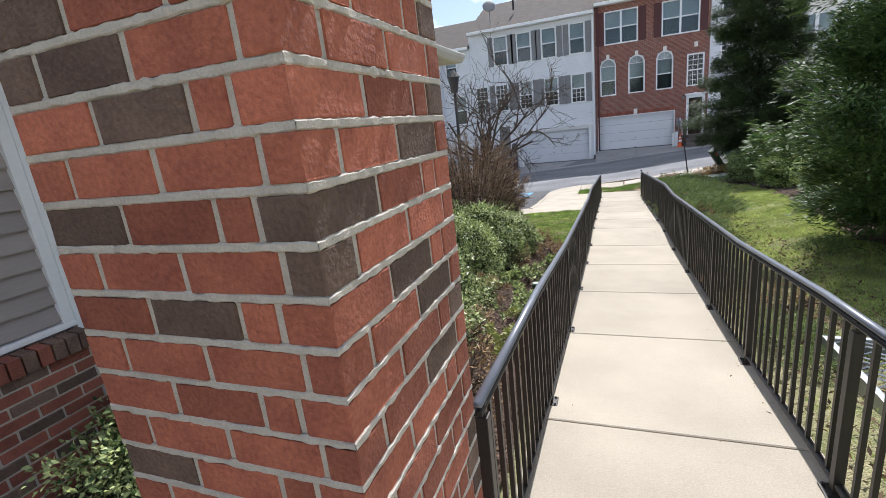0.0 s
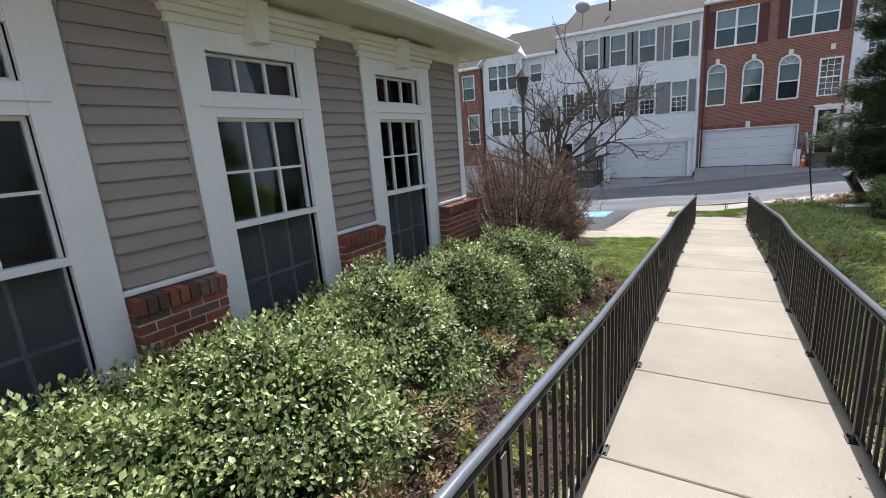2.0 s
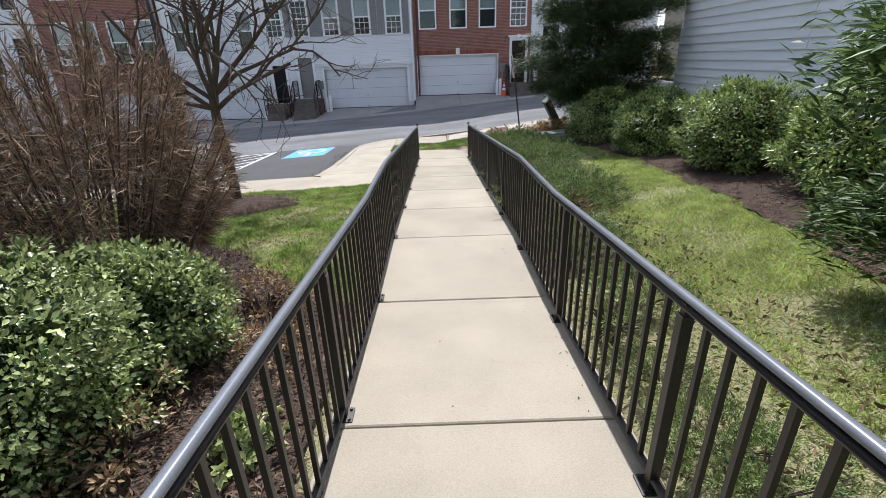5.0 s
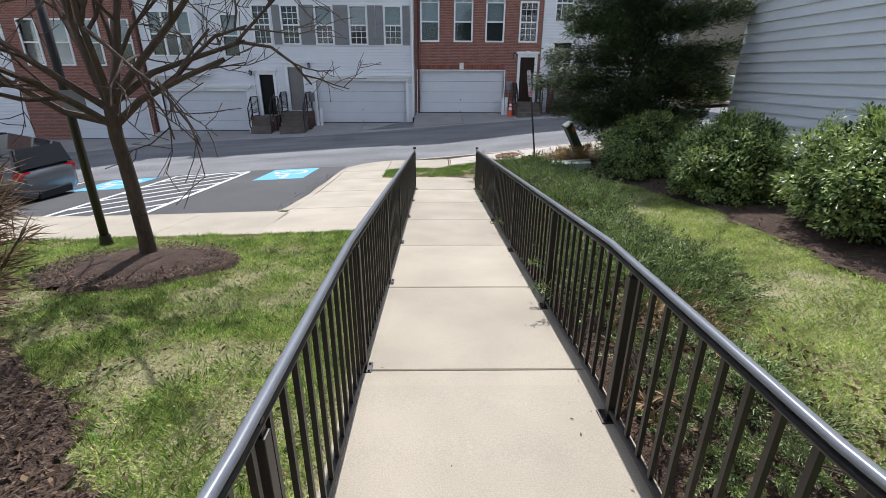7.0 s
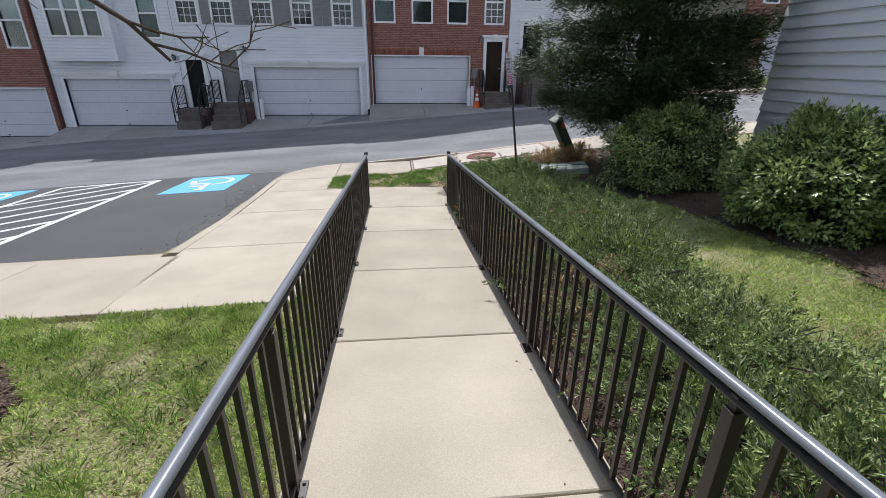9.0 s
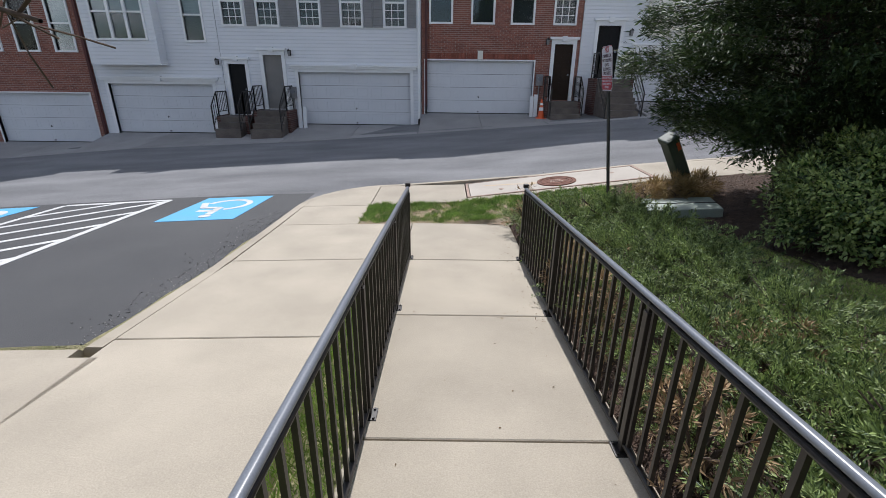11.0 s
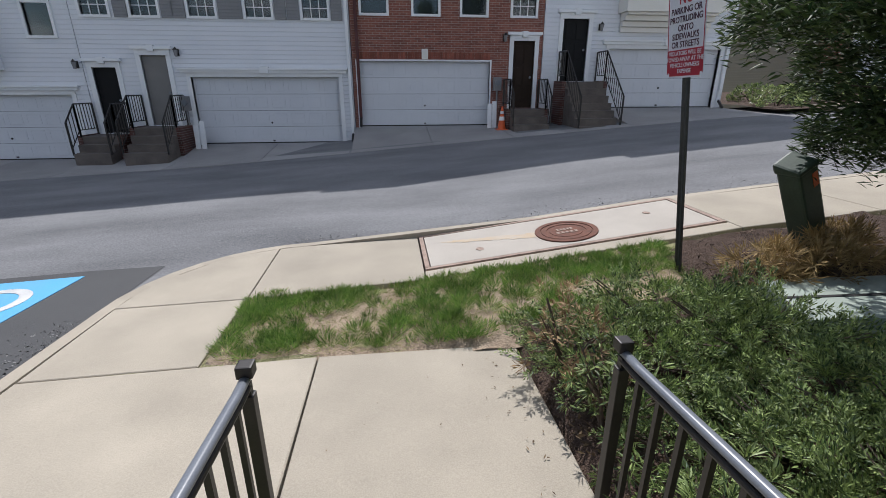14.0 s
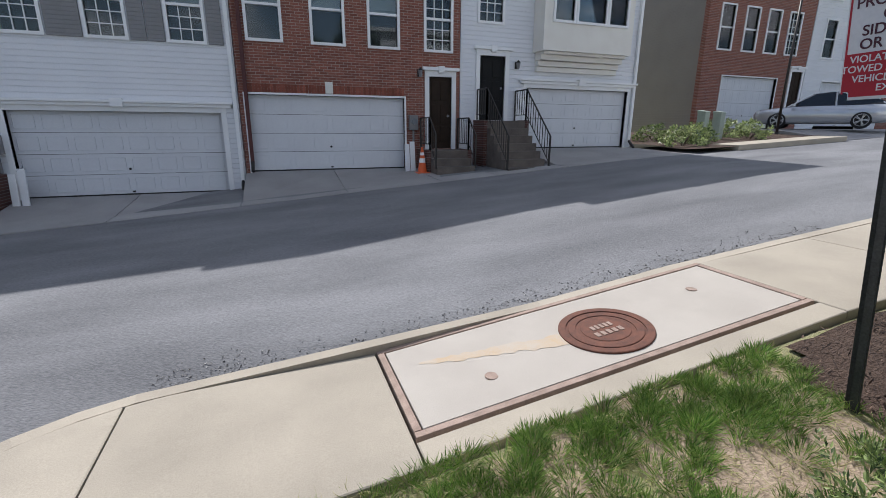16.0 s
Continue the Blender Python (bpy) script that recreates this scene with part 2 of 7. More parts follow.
def cells(bm, u0, u1, z0, z1, holes, put):
    """Calls put(u0, u1, z0, z1) for the rectangles that remain of a wall once its openings are cut."""
    zs = sorted({z0, z1, *[min(max(h[i], z0), z1) for h in holes for i in (2, 3)]})
    for a, b in zip(zs, zs[1:]):
        if b - a < 1e-4:
            continue
        us = sorted({u0, u1, *[min(max(h[i], u0), u1) for h in holes for i in (0, 1)]})
        for c, d in zip(us, us[1:]):
            if d - c > 1e-4 and not any(h[2] < (a + b) / 2 < h[3] and h[0] < (c + d) / 2 < h[1] for h in holes):
                put(c, d, a, b)
    bmesh.ops.remove_doubles(bm, verts=bm.verts, dist=0.0005)


def smooth01(t):
    t = min(max(t, 0.0), 1.0)
    return t * t * (3 - 2 * t)


# ---- ground heights ----
RAMP_Y = (-30, -4, 0.5, 2.56, 4.08, 8.1, 9.45, 16.8, 18.5, 60)
RAMP_Z = (1.5, 1.46, 1.34, 1.19, 1.02, 0.70, 0.67, 0.0, -0.03, -0.03)
JOINTS = (-0.3, 1.13, 2.56, 4.08, 5.41, 6.77, 8.16, 9.60, 10.98, 12.38, 13.81, 15.33, 16.86, 18.45)


def ramp_z(y):
    return float(np.interp(y, RAMP_Y, RAMP_Z))


def gutter_z(x):
    return float(np.interp(x, (-60, -16, -5.7, -3.7, 0, 3.5, 9, 30, 60), (-2.6, -1.1, -0.42, -0.31, -0.2, 0.24, 0.72, 1.9, 3)))


def far_z(x):
    return float(np.interp(x, (-60, -16.5, -11.6, -5, 0, 3.5, 9, 30, 60), (-3.2, -1.05, -0.62, -0.27, 0.13, 0.40, 0.83, 1.9, 3)))


def road_z(x, y):
    if y < 21:
        return gutter_z(x) + 0.045 * min(21 - y, 7)
    k = min((y - 21) / 7.4, 1.3)
    return gutter_z(x) * (1 - k) + far_z(x) * k


def land_z(x, y):
    side = 0.12 * min(max(x - 0.75, 0), 3.5) - 0.03 * min(max(-x - 0.75, 0), 6)
    k = smooth01((y - 17) / 2.5)
    return (ramp_z(y) + side) * (1 - k) + (gutter_z(x) + 0.1) * k


KERB_X, KERB_Y, LOT_Y, CORNER = -2.87, 21.2, 14.8, 1.7


def on_land(x, y):
    if y > KERB_Y or (x < KERB_X and y > LOT_Y):
        return False
    dx, dy = x - (KERB_X + CORNER), y - (KERB_Y - CORNER)
    return not (dx < 0 and dy > 0 and dx * dx + dy * dy > CORNER * CORNER)


# ---- ground, road, pavements ----
def sheet(name, xs, ys, zf, material, label, category, keep=None):
    verts, faces, nx = [], [], len(xs)
    for y in ys:
        for x in xs:
            verts.append((x, y, zf(x, y)))
    for j in range(len(ys) - 1):
        for i in range(nx - 1):
            if keep is None or keep((xs[i] + xs[i + 1]) / 2, (ys[j] + ys[j + 1]) / 2):
                faces.append((j * nx + i, j * nx + i + 1, (j + 1) * nx + i + 1, (j + 1) * nx + i))
    me = bpy.data.meshes.new(name)
    me.from_pydata(verts, [], faces)
    me.materials.append(material)
    me.shade_smooth()
    return tagged(new(name, me), label, category, "", "structure")


def spaced(a, b, step):
    return [a + (b - a) * i / max(1, round((b - a) / step)) for i in range(max(1, round((b - a) / step)) + 1)]


def bumpy(x, y):
    return 0.03 * noise.noise((x * 1.3, y * 1.3, 0)) + 0.012 * noise.noise((x * 5, y * 5, 3))


def on_pavement(x, y):
    return (abs(x) < 0.72 and -8 < y < 18.46) or (13.1 < y < 14.8 and x < -0.9) or (14.0 < y < 18.45 and -2.9 < x < -1.02) or (16.8 < y < 18.45 and -2.9 < x < 0.72) or (y > 19.72 and x > -1.7) or (y > 18.45 and x < -1.62)


gx = [-1500, -300, -80, -30, *spaced(-14, 7.9, 0.15), 12, 30, 80, 300, 1500]
gy = [-1500, -200, -40, -12, *spaced(-6, 21.15, 0.15)]
sheet("ground", gx, gy, lambda x, y: land_z(x, y) + (-0.12 if on_pavement(x, y) else bumpy(x, y) - 0.01), M_SOIL, "uneven lawn ground with thin grass and bare soil", "ground", on_land)
sheet("ground_behind_houses", [-1500, -300, -60, 0, 60, 300, 1500], [31.2, 60, 200, 1500], lambda x, y: far_z(x) - 0.6, M_SOIL, "grassy ground behind the houses", "ground")
sheet("road", [-1500, -200, *spaced(-60, -12, 2.0), *spaced(-11.8, 12, 0.3), *spaced(13, 60, 2), 200, 1500], [12.0, *spaced(14, 28.4, 0.3), 31.3], lambda x, y: road_z(x, y) - (0.5 if y < 13 else 0.0), M_ASPH, "worn grey asphalt road", "road", lambda x, y: not on_land(x, y) or not on_land(x - 0.9, y + 0.9))


def slab(name, outline, zf, material, thick=0.12, parent=None, label="", gap=0.006):
    """A cast slab with softened edges over an outline, its top on zf."""
    bm = bmesh.new()
    cx, cy = sum(p[0] for p in outline) / len(outline), sum(p[1] for p in outline) / len(outline)
    inner = [(p[0] - gap * (1 if p[0] > cx else -1), p[1] - gap * (1 if p[1] > cy else -1)) for p in outline]
    inner2 = [(p[0] - gap * 2.2 * (1 if p[0] > cx else -1), p[1] - gap * 2.2 * (1 if p[1] > cy else -1)) for p in outline]
    lo = [bm.verts.new((x, y, zf(x, y) - thick)) for x, y in inner]
    mid = [bm.verts.new((x, y, zf(x, y) - 0.006)) for x, y in inner]
    top = [bm.verts.new((x, y, zf(x, y))) for x, y in inner2]
    n = len(outline)
    for a, b in ((lo, mid), (mid, top)):
        for i in range(n):
            bm.faces.new((a[i], a[(i + 1) % n], b[(i + 1) % n], b[i]))
    f = bm.faces.new(top)
    if n > 4:
        bmesh.ops.triangulate(bm, faces=[f])
    return part(name, bm, material, parent, label)


ramp = thing("ramp", "long pale concrete access ramp with cut joints", "ramp", kind="structure")
rz = lambda x, y: ramp_z(y) * (1 - smooth01((y - 17) / 2.5)) + (gutter_z(0) + 0.1) * smooth01((y - 17) / 2.5)
for a, b in zip(JOINTS, JOINTS[1:]):
    ys = [a, *[y for y in RAMP_Y if a + 0.05 < y < b - 0.05], b]
    slab("slab", [(-0.72, y) for y in ys] + [(0.72, y) for y in reversed(ys)], rz, M_CONC, 0.2, ramp)
slab("slab", [(-1.6, -6), (-1.6, -0.3), (2.4, -0.3), (2.4, -6)], rz, M_CONC, 0.2, ramp)

pave = thing("pavement", "pale concrete pavement of square cast panels", "pavement", kind="structure")
lz = lambda x, y: land_z(x, y) + 0.012
for i in range(14):
    x = -2.62 - 1.5 * i
    slab("panel", [(x - 1.5, 13.12), (x, 13.12), (x, 14.66), (x - 1.5, 14.66)], lz, M_CONC, 0.14, pave)
slab("panel", [(-2.62, 13.12), (-1.04, 13.12), (-1.04, 14.92), (-2.72, 14.92)], lz, M_CONC, 0.14, pave)
slab("panel", [(-2.72, 14.92), (-1.04, 14.92), (-1.04, 16.85), (-2.72, 16.85)], lz, M_CONC, 0.14, pave)
slab("panel", [(-2.72, 16.85), (-0.72, 16.85), (-0.72, 18.45), (-2.72, 18.45)], lz, M_CONC, 0.14, pave)
arc = lambda r, a0, a1, k: [(KERB_X + CORNER + r * math.cos(radians(a0 + (a1 - a0) * i / k)), KERB_Y - CORNER + r * math.sin(radians(a0 + (a1 - a0) * i / k))) for i in range(k + 1)]
ri = CORNER - 0.15
slab("panel", [(-2.72, 18.45), (-1.54, 18.45), (-1.54, 19.60), (-2.71, 19.60)], lz, M_CONC, 0.14, pave)
slab("panel", [(-1.54, 19.60), *arc(ri, 103.8, 176.3, 8)], lz, M_CONC, 0.14, pave)
slab("panel", [(-1.54, 19.60), (0.16, 19.72), (0.16, 21.05), *arc(ri, 90, 103.8, 3)], lz, M_CONC, 0.14, pave)
slab("panel", [(0.16, 19.72), (3.5, 19.72), (3.5, 19.93), (0.16, 19.93)], lz, M_CONC, 0.14, pave)
for i in range(12):
    x = 3.5 + 1.6 * i
    slab("panel", [(x, 19.72), (x + 1.6, 19.72), (x + 1.6, 21.05), (x, 21.05)], lz, M_CONC, 0.14, pave)


def kerb(name, line, label):
    """A kerb of cast stones along a line, its face towards the road."""
    k = thing(name, label, "kerb", kind="structure")
    for p, q in zip(line, line[1:]):
        d = Vector((q[0] - p[0], q[1] - p[1]))
        nrm = Vector((d.y, -d.x)).normalized() * 0.15
        bm = bmesh.new()
        rows = []
        for x, y in (p, q):
            top, low = land_z(x, y) + 0.012, road_z(x, y) - 0.08
            rows.append([bm.verts.new(v) for v in ((x, y, low), (x, y, top - 0.03), (x + nrm.x * 0.2, y + nrm.y * 0.2, top), (x + nrm.x, y + nrm.y, top + 0.002), (x + nrm.x, y + nrm.y, low))])
        for i in range(4):
            bm.faces.new((rows[0][i], rows[0][i + 1], rows[1][i + 1], rows[1][i]))
        bm.faces.new(rows[0]), bm.faces.new(rows[1][::-1])
        part("kerb_stone", bm, M_CONC, k)
    return k


kerb("kerb", [(KERB_X - 24 + 3 * i, LOT_Y) for i in range(9)] + [(KERB_X, 14.95 + 1.5 * i) for i in range(4)] + [arc(CORNER, 180, 90, 8)[i] for i in range(9)] + [(0.2 + 1.5 * i, KERB_Y) for i in range(1, 14)], "pale concrete kerb round the parking lot and street")


# ---- railings ----
RAIL_H = 0.858


def railing(name, x, y0, posts, label):
    r = thing(name, label, "railing")
    ys = sorted({y0, 16.9, *[y for y in RAMP_Y if y0 < y < 16.9]})
    # cap rail: a rounded moulded bar that follows the slope
    prof = [(-0.026, 0.0), (-0.029, 0.012), (-0.024, 0.026), (-0.010, 0.034), (0.010, 0.034), (0.024, 0.026), (0.029, 0.012), (0.026, 0.0)]
    # top rail takes the painted sky sheen, the other bars plain black
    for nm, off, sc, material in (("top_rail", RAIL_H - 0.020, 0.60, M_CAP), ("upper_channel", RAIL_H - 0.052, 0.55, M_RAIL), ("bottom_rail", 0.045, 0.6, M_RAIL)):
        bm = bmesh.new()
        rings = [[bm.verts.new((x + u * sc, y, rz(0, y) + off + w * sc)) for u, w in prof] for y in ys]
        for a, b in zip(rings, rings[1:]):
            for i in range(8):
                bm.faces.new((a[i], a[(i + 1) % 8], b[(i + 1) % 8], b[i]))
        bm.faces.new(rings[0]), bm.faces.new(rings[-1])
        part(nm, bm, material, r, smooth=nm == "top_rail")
    bm = bmesh.new()
    box(bm, -0.0095, 0.0095, -0.0095, 0.0095, 0.06, RAIL_H - 0.04)
    bal = mesh_of("baluster", bm, M_RAIL)
    bm = bmesh.new()
    box(bm, -0.0205, 0.0205, -0.0205, 0.0205, 0.0, RAIL_H - 0.075, 0.003)
    box(bm, -0.013, 0.013, -0.013, 0.013, RAIL_H - 0.078, RAIL_H - 0.03)
    post = mesh_of("post", bm, M_RAIL)
    bm = bmesh.new()
    box(bm, -0.05, 0.05, -0.05, 0.05, 0.0, 0.01, 0.003)
    for sx in (-1, 1):
        for sy in (-1, 1):
            tube(bm, (sx * 0.034, sy * 0.034, 0.01), (sx * 0.034, sy * 0.034, 0.02), 0.008, n=6)
    plate = mesh_of("base_plate", bm, M_RAIL)
    for y in posts:
        o = part("post", post, None, r)
        o.location = (x, y, rz(0, y))
        b = part("base_plate", plate, None, o)
    bm = bmesh.new()
    box(bm, x - 0.027, x + 0.027, 16.885, 16.94, rz(0, 16.9) + RAIL_H - 0.01, rz(0, 16.9) + RAIL_H + 0.035, 0.006)
    part("post_cap", bm, M_RAIL, r)
    n = round((16.9 - y0) / 0.118)
    for i in range(1, n):
        y = y0 + (16.9 - y0) * i / n
        if min(abs(y - p) for p in posts) > 0.04:
            part("baluster", bal, None, r).location = (x, y, rz(0, y))
    return r


RAIL_X = 0.652
railing("railing", -RAIL_X, 1.31, (1.36, 2.77, 4.15, 5.5, 6.85, 8.22, 9.62, 11.1, 12.5, 14.0, 15.45, 16.9), "black metal railing with square balusters and a rounded cap rail")
railing("railing", RAIL_X, 1.75, (1.78, 2.25, 3.65, 4.93, 6.37, 7.78, 9.17, 10.53, 12.15, 13.75, 15.37, 16.9), "black metal railing with square balusters and a rounded cap rail")


# ---- club house beside the ramp ----
HX = -3.24          # outer face of its wall
H_END = 7.42        # its corner
EAVE = 4.0
BRICK_L, BRICK_H, BRICK_W, JOINT = 0.203, 0.0545, 0.095, 0.0132


def brick_mesh(name, l, d, h, material, seed):
    """One brick about its centre, with slightly broken edges."""
    rr = random.Random(seed)
    bm = bmesh.new()
    box(bm, -l / 2, l / 2, -d / 2, d / 2, -h / 2, h / 2, 0.0035)
    for v in bm.verts:
        v.co += Vector((rr.uniform(-1, 1), rr.uniform(-1, 1), rr.uniform(-1, 1))) * 0.0012
    return mesh_of(name, bm, material)


house = thing("club_house", "single-storey club house with taupe siding and brick base", "building", kind="structure")
WINS = [(1.92, 2.73), (3.77, 4.58), (5.62, 6.43)]
TRIM = 0.215
W_TOP, TR_BOT, W_BOT = 3.60, 3.32, 1.42
holes = [(a, b, W_BOT, W_TOP) for a, b in WINS]
bm = bmesh.new()
cells(bm, -9.0, H_END, 0.4, EAVE, holes, lambda u0, u1, z0, z1: box(bm, HX - 0.2, HX - 0.012, u0, u1, z0, z1))
box(bm, HX - 9, HX - 0.2, H_END - 0.2, H_END - 0.012, 0.3, EAVE)
box(bm, HX - 9, HX - 0.2, -9.0, -8.8, 0.3, EAVE)
box(bm, HX - 9.2, HX - 9, -9.0, H_END, 0.3, EAVE)
part("wall", bm, M_TAUPE, house)
# floor in near-black, the unlit room's shade painted on
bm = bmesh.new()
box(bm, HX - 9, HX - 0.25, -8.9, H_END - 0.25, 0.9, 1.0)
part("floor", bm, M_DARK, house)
bm = bmesh.new()
box(bm, HX - 3.2, HX - 3.1, -8.9, H_END - 0.25, 1.0, EAVE)
part("inner_wall", bm, mat("tan_inner_wall", (0.22, 0.17, 0.12), (0.19, 0.15, 0.11), rough=0.9), house)

# lapped siding between the windows
LAP = 0.1095


def lap_boards(parent, x, spans, z0, z1, material, sign=1, pitch=LAP, axis="y", lip=0.024):
    """Lapped boards on a wall at x that faces sign along x."""
    z = z0
    while z < z1 - 0.02:
        h = min(pitch, z1 - z)
        for u0, u1 in spans:
            bm = bmesh.new()
            pts = [(0.0, 0.0), (lip, 0.0), (lip, 0.010), (0.003, h), (0.0, h)]
            a = [bm.verts.new((x + sign * d, u0, z + w) if axis == "y" else (u0, x + sign * d, z + w)) for d, w in pts]
            b = [bm.verts.new((x + sign * d, u1, z + w) if axis == "y" else (u1, x + sign * d, z + w)) for d, w in pts]
            for i in range(5):
                bm.faces.new((a[i], a[(i + 1) % 5], b[(i + 1) % 5], b[i]))
            bm.faces.new(a), bm.faces.new(b[::-1])
            part("siding_board", bm, material, parent)
        z += pitch


SPANS = [(-3.0, 1.92 - TRIM), (2.73 + TRIM + 0.01, 3.77 - TRIM - 0.01), (4.58 + TRIM + 0.01, 5.62 - TRIM - 0.01), (6.43 + TRIM + 0.01, H_END - 0.1)]
lap_boards(house, HX - 0.012, SPANS, 2.12, 3.86, M_TAUPE)
bm = bmesh.new()
box(bm, HX - 0.05, HX + 0.02, H_END - 0.1, H_END + 0.02, 2.1, 3.86, 0.004)
part("corner_trim", bm, M_WHITE, house)
for u0, u1 in SPANS[1:]:
    for u in (u0, u1):
        bm = bmesh.new()
        box(bm, HX - 0.01, HX + 0.012, u - 0.014, u + 0.014, 2.1, 3.84, 0.003)
        part("channel_trim", bm, M_TAUPE, house)


def window_unit(i, u0, u1):
    w = thing("window_%d" % i, "tall white window with a transom and divided panes", "window", kind="structure")
    z0, z1 = W_BOT, W_TOP
    bm = bmesh.new()  # surround
    for a, b in ((u0 - TRIM, u0), (u1, u1 + TRIM)):
        box(bm, HX - 0.1, HX + 0.03, a, b, 1.1, 3.74, 0.005)
    part("surround", bm, M_WHITE, w)
    bm = bmesh.new()
    box(bm, HX - 0.1, HX + 0.028, u0, u1, TR_BOT - 0.17, TR_BOT, 0.004)
    box(bm, HX - 0.1, HX + 0.028, u0, u1, z1, 3.74, 0.004)
    box(bm, HX + 0.02, HX + 0.045, u0 - 0.1, u1 + 0.1, TR_BOT - 0.1, TR_BOT - 0.075, 0.004)
    part("rail", bm, M_WHITE, w)
    bm = bmesh.new()  # sill
    box(bm, HX - 0.12, HX + 0.06, u0, u1, z0 - 0.06, z0, 0.008)
    part("window_sill", bm, M_WHITE, w)
    # crown over the window
    bm = bmesh.new()
    for k, (d, a, b) in enumerate(((0.045, 3.74, 3.80), (0.07, 3.80, 3.85), (0.10, 3.85, 3.89), (0.125, 3.89, 3.95))):
        box(bm, HX - 0.02, HX + d, u0 - TRIM - d + 0.02, u1 + TRIM + d - 0.02, a, b, 0.008)
    part("crown", bm, M_CREAM, w)
    bm = bmesh.new()
    um = (u0 + u1) / 2
    vs = box(bm, HX, HX + 0.16, um - 0.085, um + 0.085, 3.68, 3.97, 0.008)
    for v in bm.verts:
        v.co.y = um + (v.co.y - um) * (0.75 + 0.25 * (v.co.z - 3.68) / 0.29)
    part("keystone", bm, M_CREAM, w)
    g0 = HX - 0.06
    for nm, a, b, cols, rows in (("transom", TR_BOT, z1, 3, 1), ("upper_sash", 2.36, TR_BOT - 0.17, 3, 2), ("lower_sash", z0, 2.36, 3, 2)):
        bm = bmesh.new()
        e = 0.022
        x0, x1 = (g0 - 0.02, g0 + 0.02) if nm != "lower_sash" else (g0 - 0.03, g0 + 0.005)
        box(bm, x0, x1, u0, u0 + e, a, b)
        box(bm, x0, x1, u1 - e, u1, a, b)
        box(bm, x0, x1, u0 + e, u1 - e, a, a + e)
        box(bm, x0, x1, u0 + e, u1 - e, b - e, b)
        sash = part(nm, bm, M_WHITE, w)
        bm = bmesh.new()
        for c in range(1, cols):
            u = u0 + (u1 - u0) * c / cols
            box(bm, x0 + 0.008, x1 - 0.004, u - 0.010, u + 0.010, a + e, b - e)
        for c in range(1, rows):
            z = a + (b - a) * c / rows
            box(bm, x0 + 0.009, x1 - 0.005, u0 + e, u1 - e, z - 0.010, z + 0.010)
        part("muntin_grid", bm, M_WHITE if nm != "lower_sash" else M_MUNT, sash)
        bm = bmesh.new()
        box(bm, x0 + 0.012, x0 + 0.016, u0 + e, u1 - e, a + e, b - e)
        pane = part("pane", bm, M_GLASS, sash)
        pane.visible_shadow = False
        if nm == "lower_sash":
            bm = bmesh.new()
            box(bm, x1 + 0.012, x1 + 0.014, u0 + e, u1 - e, a + e, b - e)
            part("screen", bm, M_CLOTH, sash)
    bm = bmesh.new()
    box(bm, HX - 0.03, HX + 0.034, u0, u1, 2.34, 2.385, 0.004)
    part("meeting_rail", bm, M_WHITE, w)


for i, (a, b) in enumerate(WINS):
    window_unit(i + 1, a, b)

# eaves: frieze, soffit, gutter and hipped roof
OV = 0.55
bm = bmesh.new()
box(bm, HX - 0.012, HX + 0.03, -9, H_END + 0.02, 3.86, EAVE + 0.02, 0.004)
part("frieze", bm, M_CREAM, house)
bm = bmesh.new()
box(bm, HX - 0.05, HX + OV, -9, H_END + OV, EAVE, EAVE + 0.02)
part("soffit", bm, M_SOFF, house)
bm = bmesh.new()
box(bm, HX - 9, HX - 0.051, H_END - 0.05, H_END + OV, EAVE, EAVE + 0.02)
part("soffit", bm, M_CREAM, house)
bm = bmesh.new()
prof = [(0, 0), (0.07, 0), (0.085, 0.03), (0.11, 0.07), (0.12, 0.12), (0.11, 0.13), (0.0, 0.13)]
a = [bm.verts.new((HX + OV - 0.005 + u, -9, EAVE - 0.01 + w)) for u, w in prof]
b = [bm.verts.new((HX + OV - 0.005 + u, H_END + OV + u, EAVE - 0.01 + w)) for u, w in prof]
c = [bm.verts.new((HX - 9, H_END + OV + u, EAVE - 0.01 + w)) for u, w in prof]
for p, q in ((a, b), (b, c)):
    for i in range(7):
        bm.faces.new((p[i], p[(i + 1) % 7], q[(i + 1) % 7], q[i]))
part("gutter", bm, M_CREAM, house)
bm = bmesh.new()
ex, ey, ez = HX + OV + 0.02, H_END + OV + 0.02, EAVE + 0.11
vs = [bm.verts.new(v) for v in ((ex, -9.5, ez), (ex, ey, ez), (HX - 9.5, ey, ez), (HX - 9.5, -9.5, ez), (HX - 4.5, -4.5, ez + 2.6), (HX - 4.5, ey - 5, ez + 2.6))]
for f in ((0, 1, 5, 4), (1, 2, 5), (2, 3, 4, 5), (3, 0, 4)):
    bm.faces.new([vs[i] for i in f])
bm.faces.new([vs[i] for i in (3, 2, 1, 0)])
part("roof", bm, M_ROOF, house)


# ---- town houses across the street ----
FY = 31.0


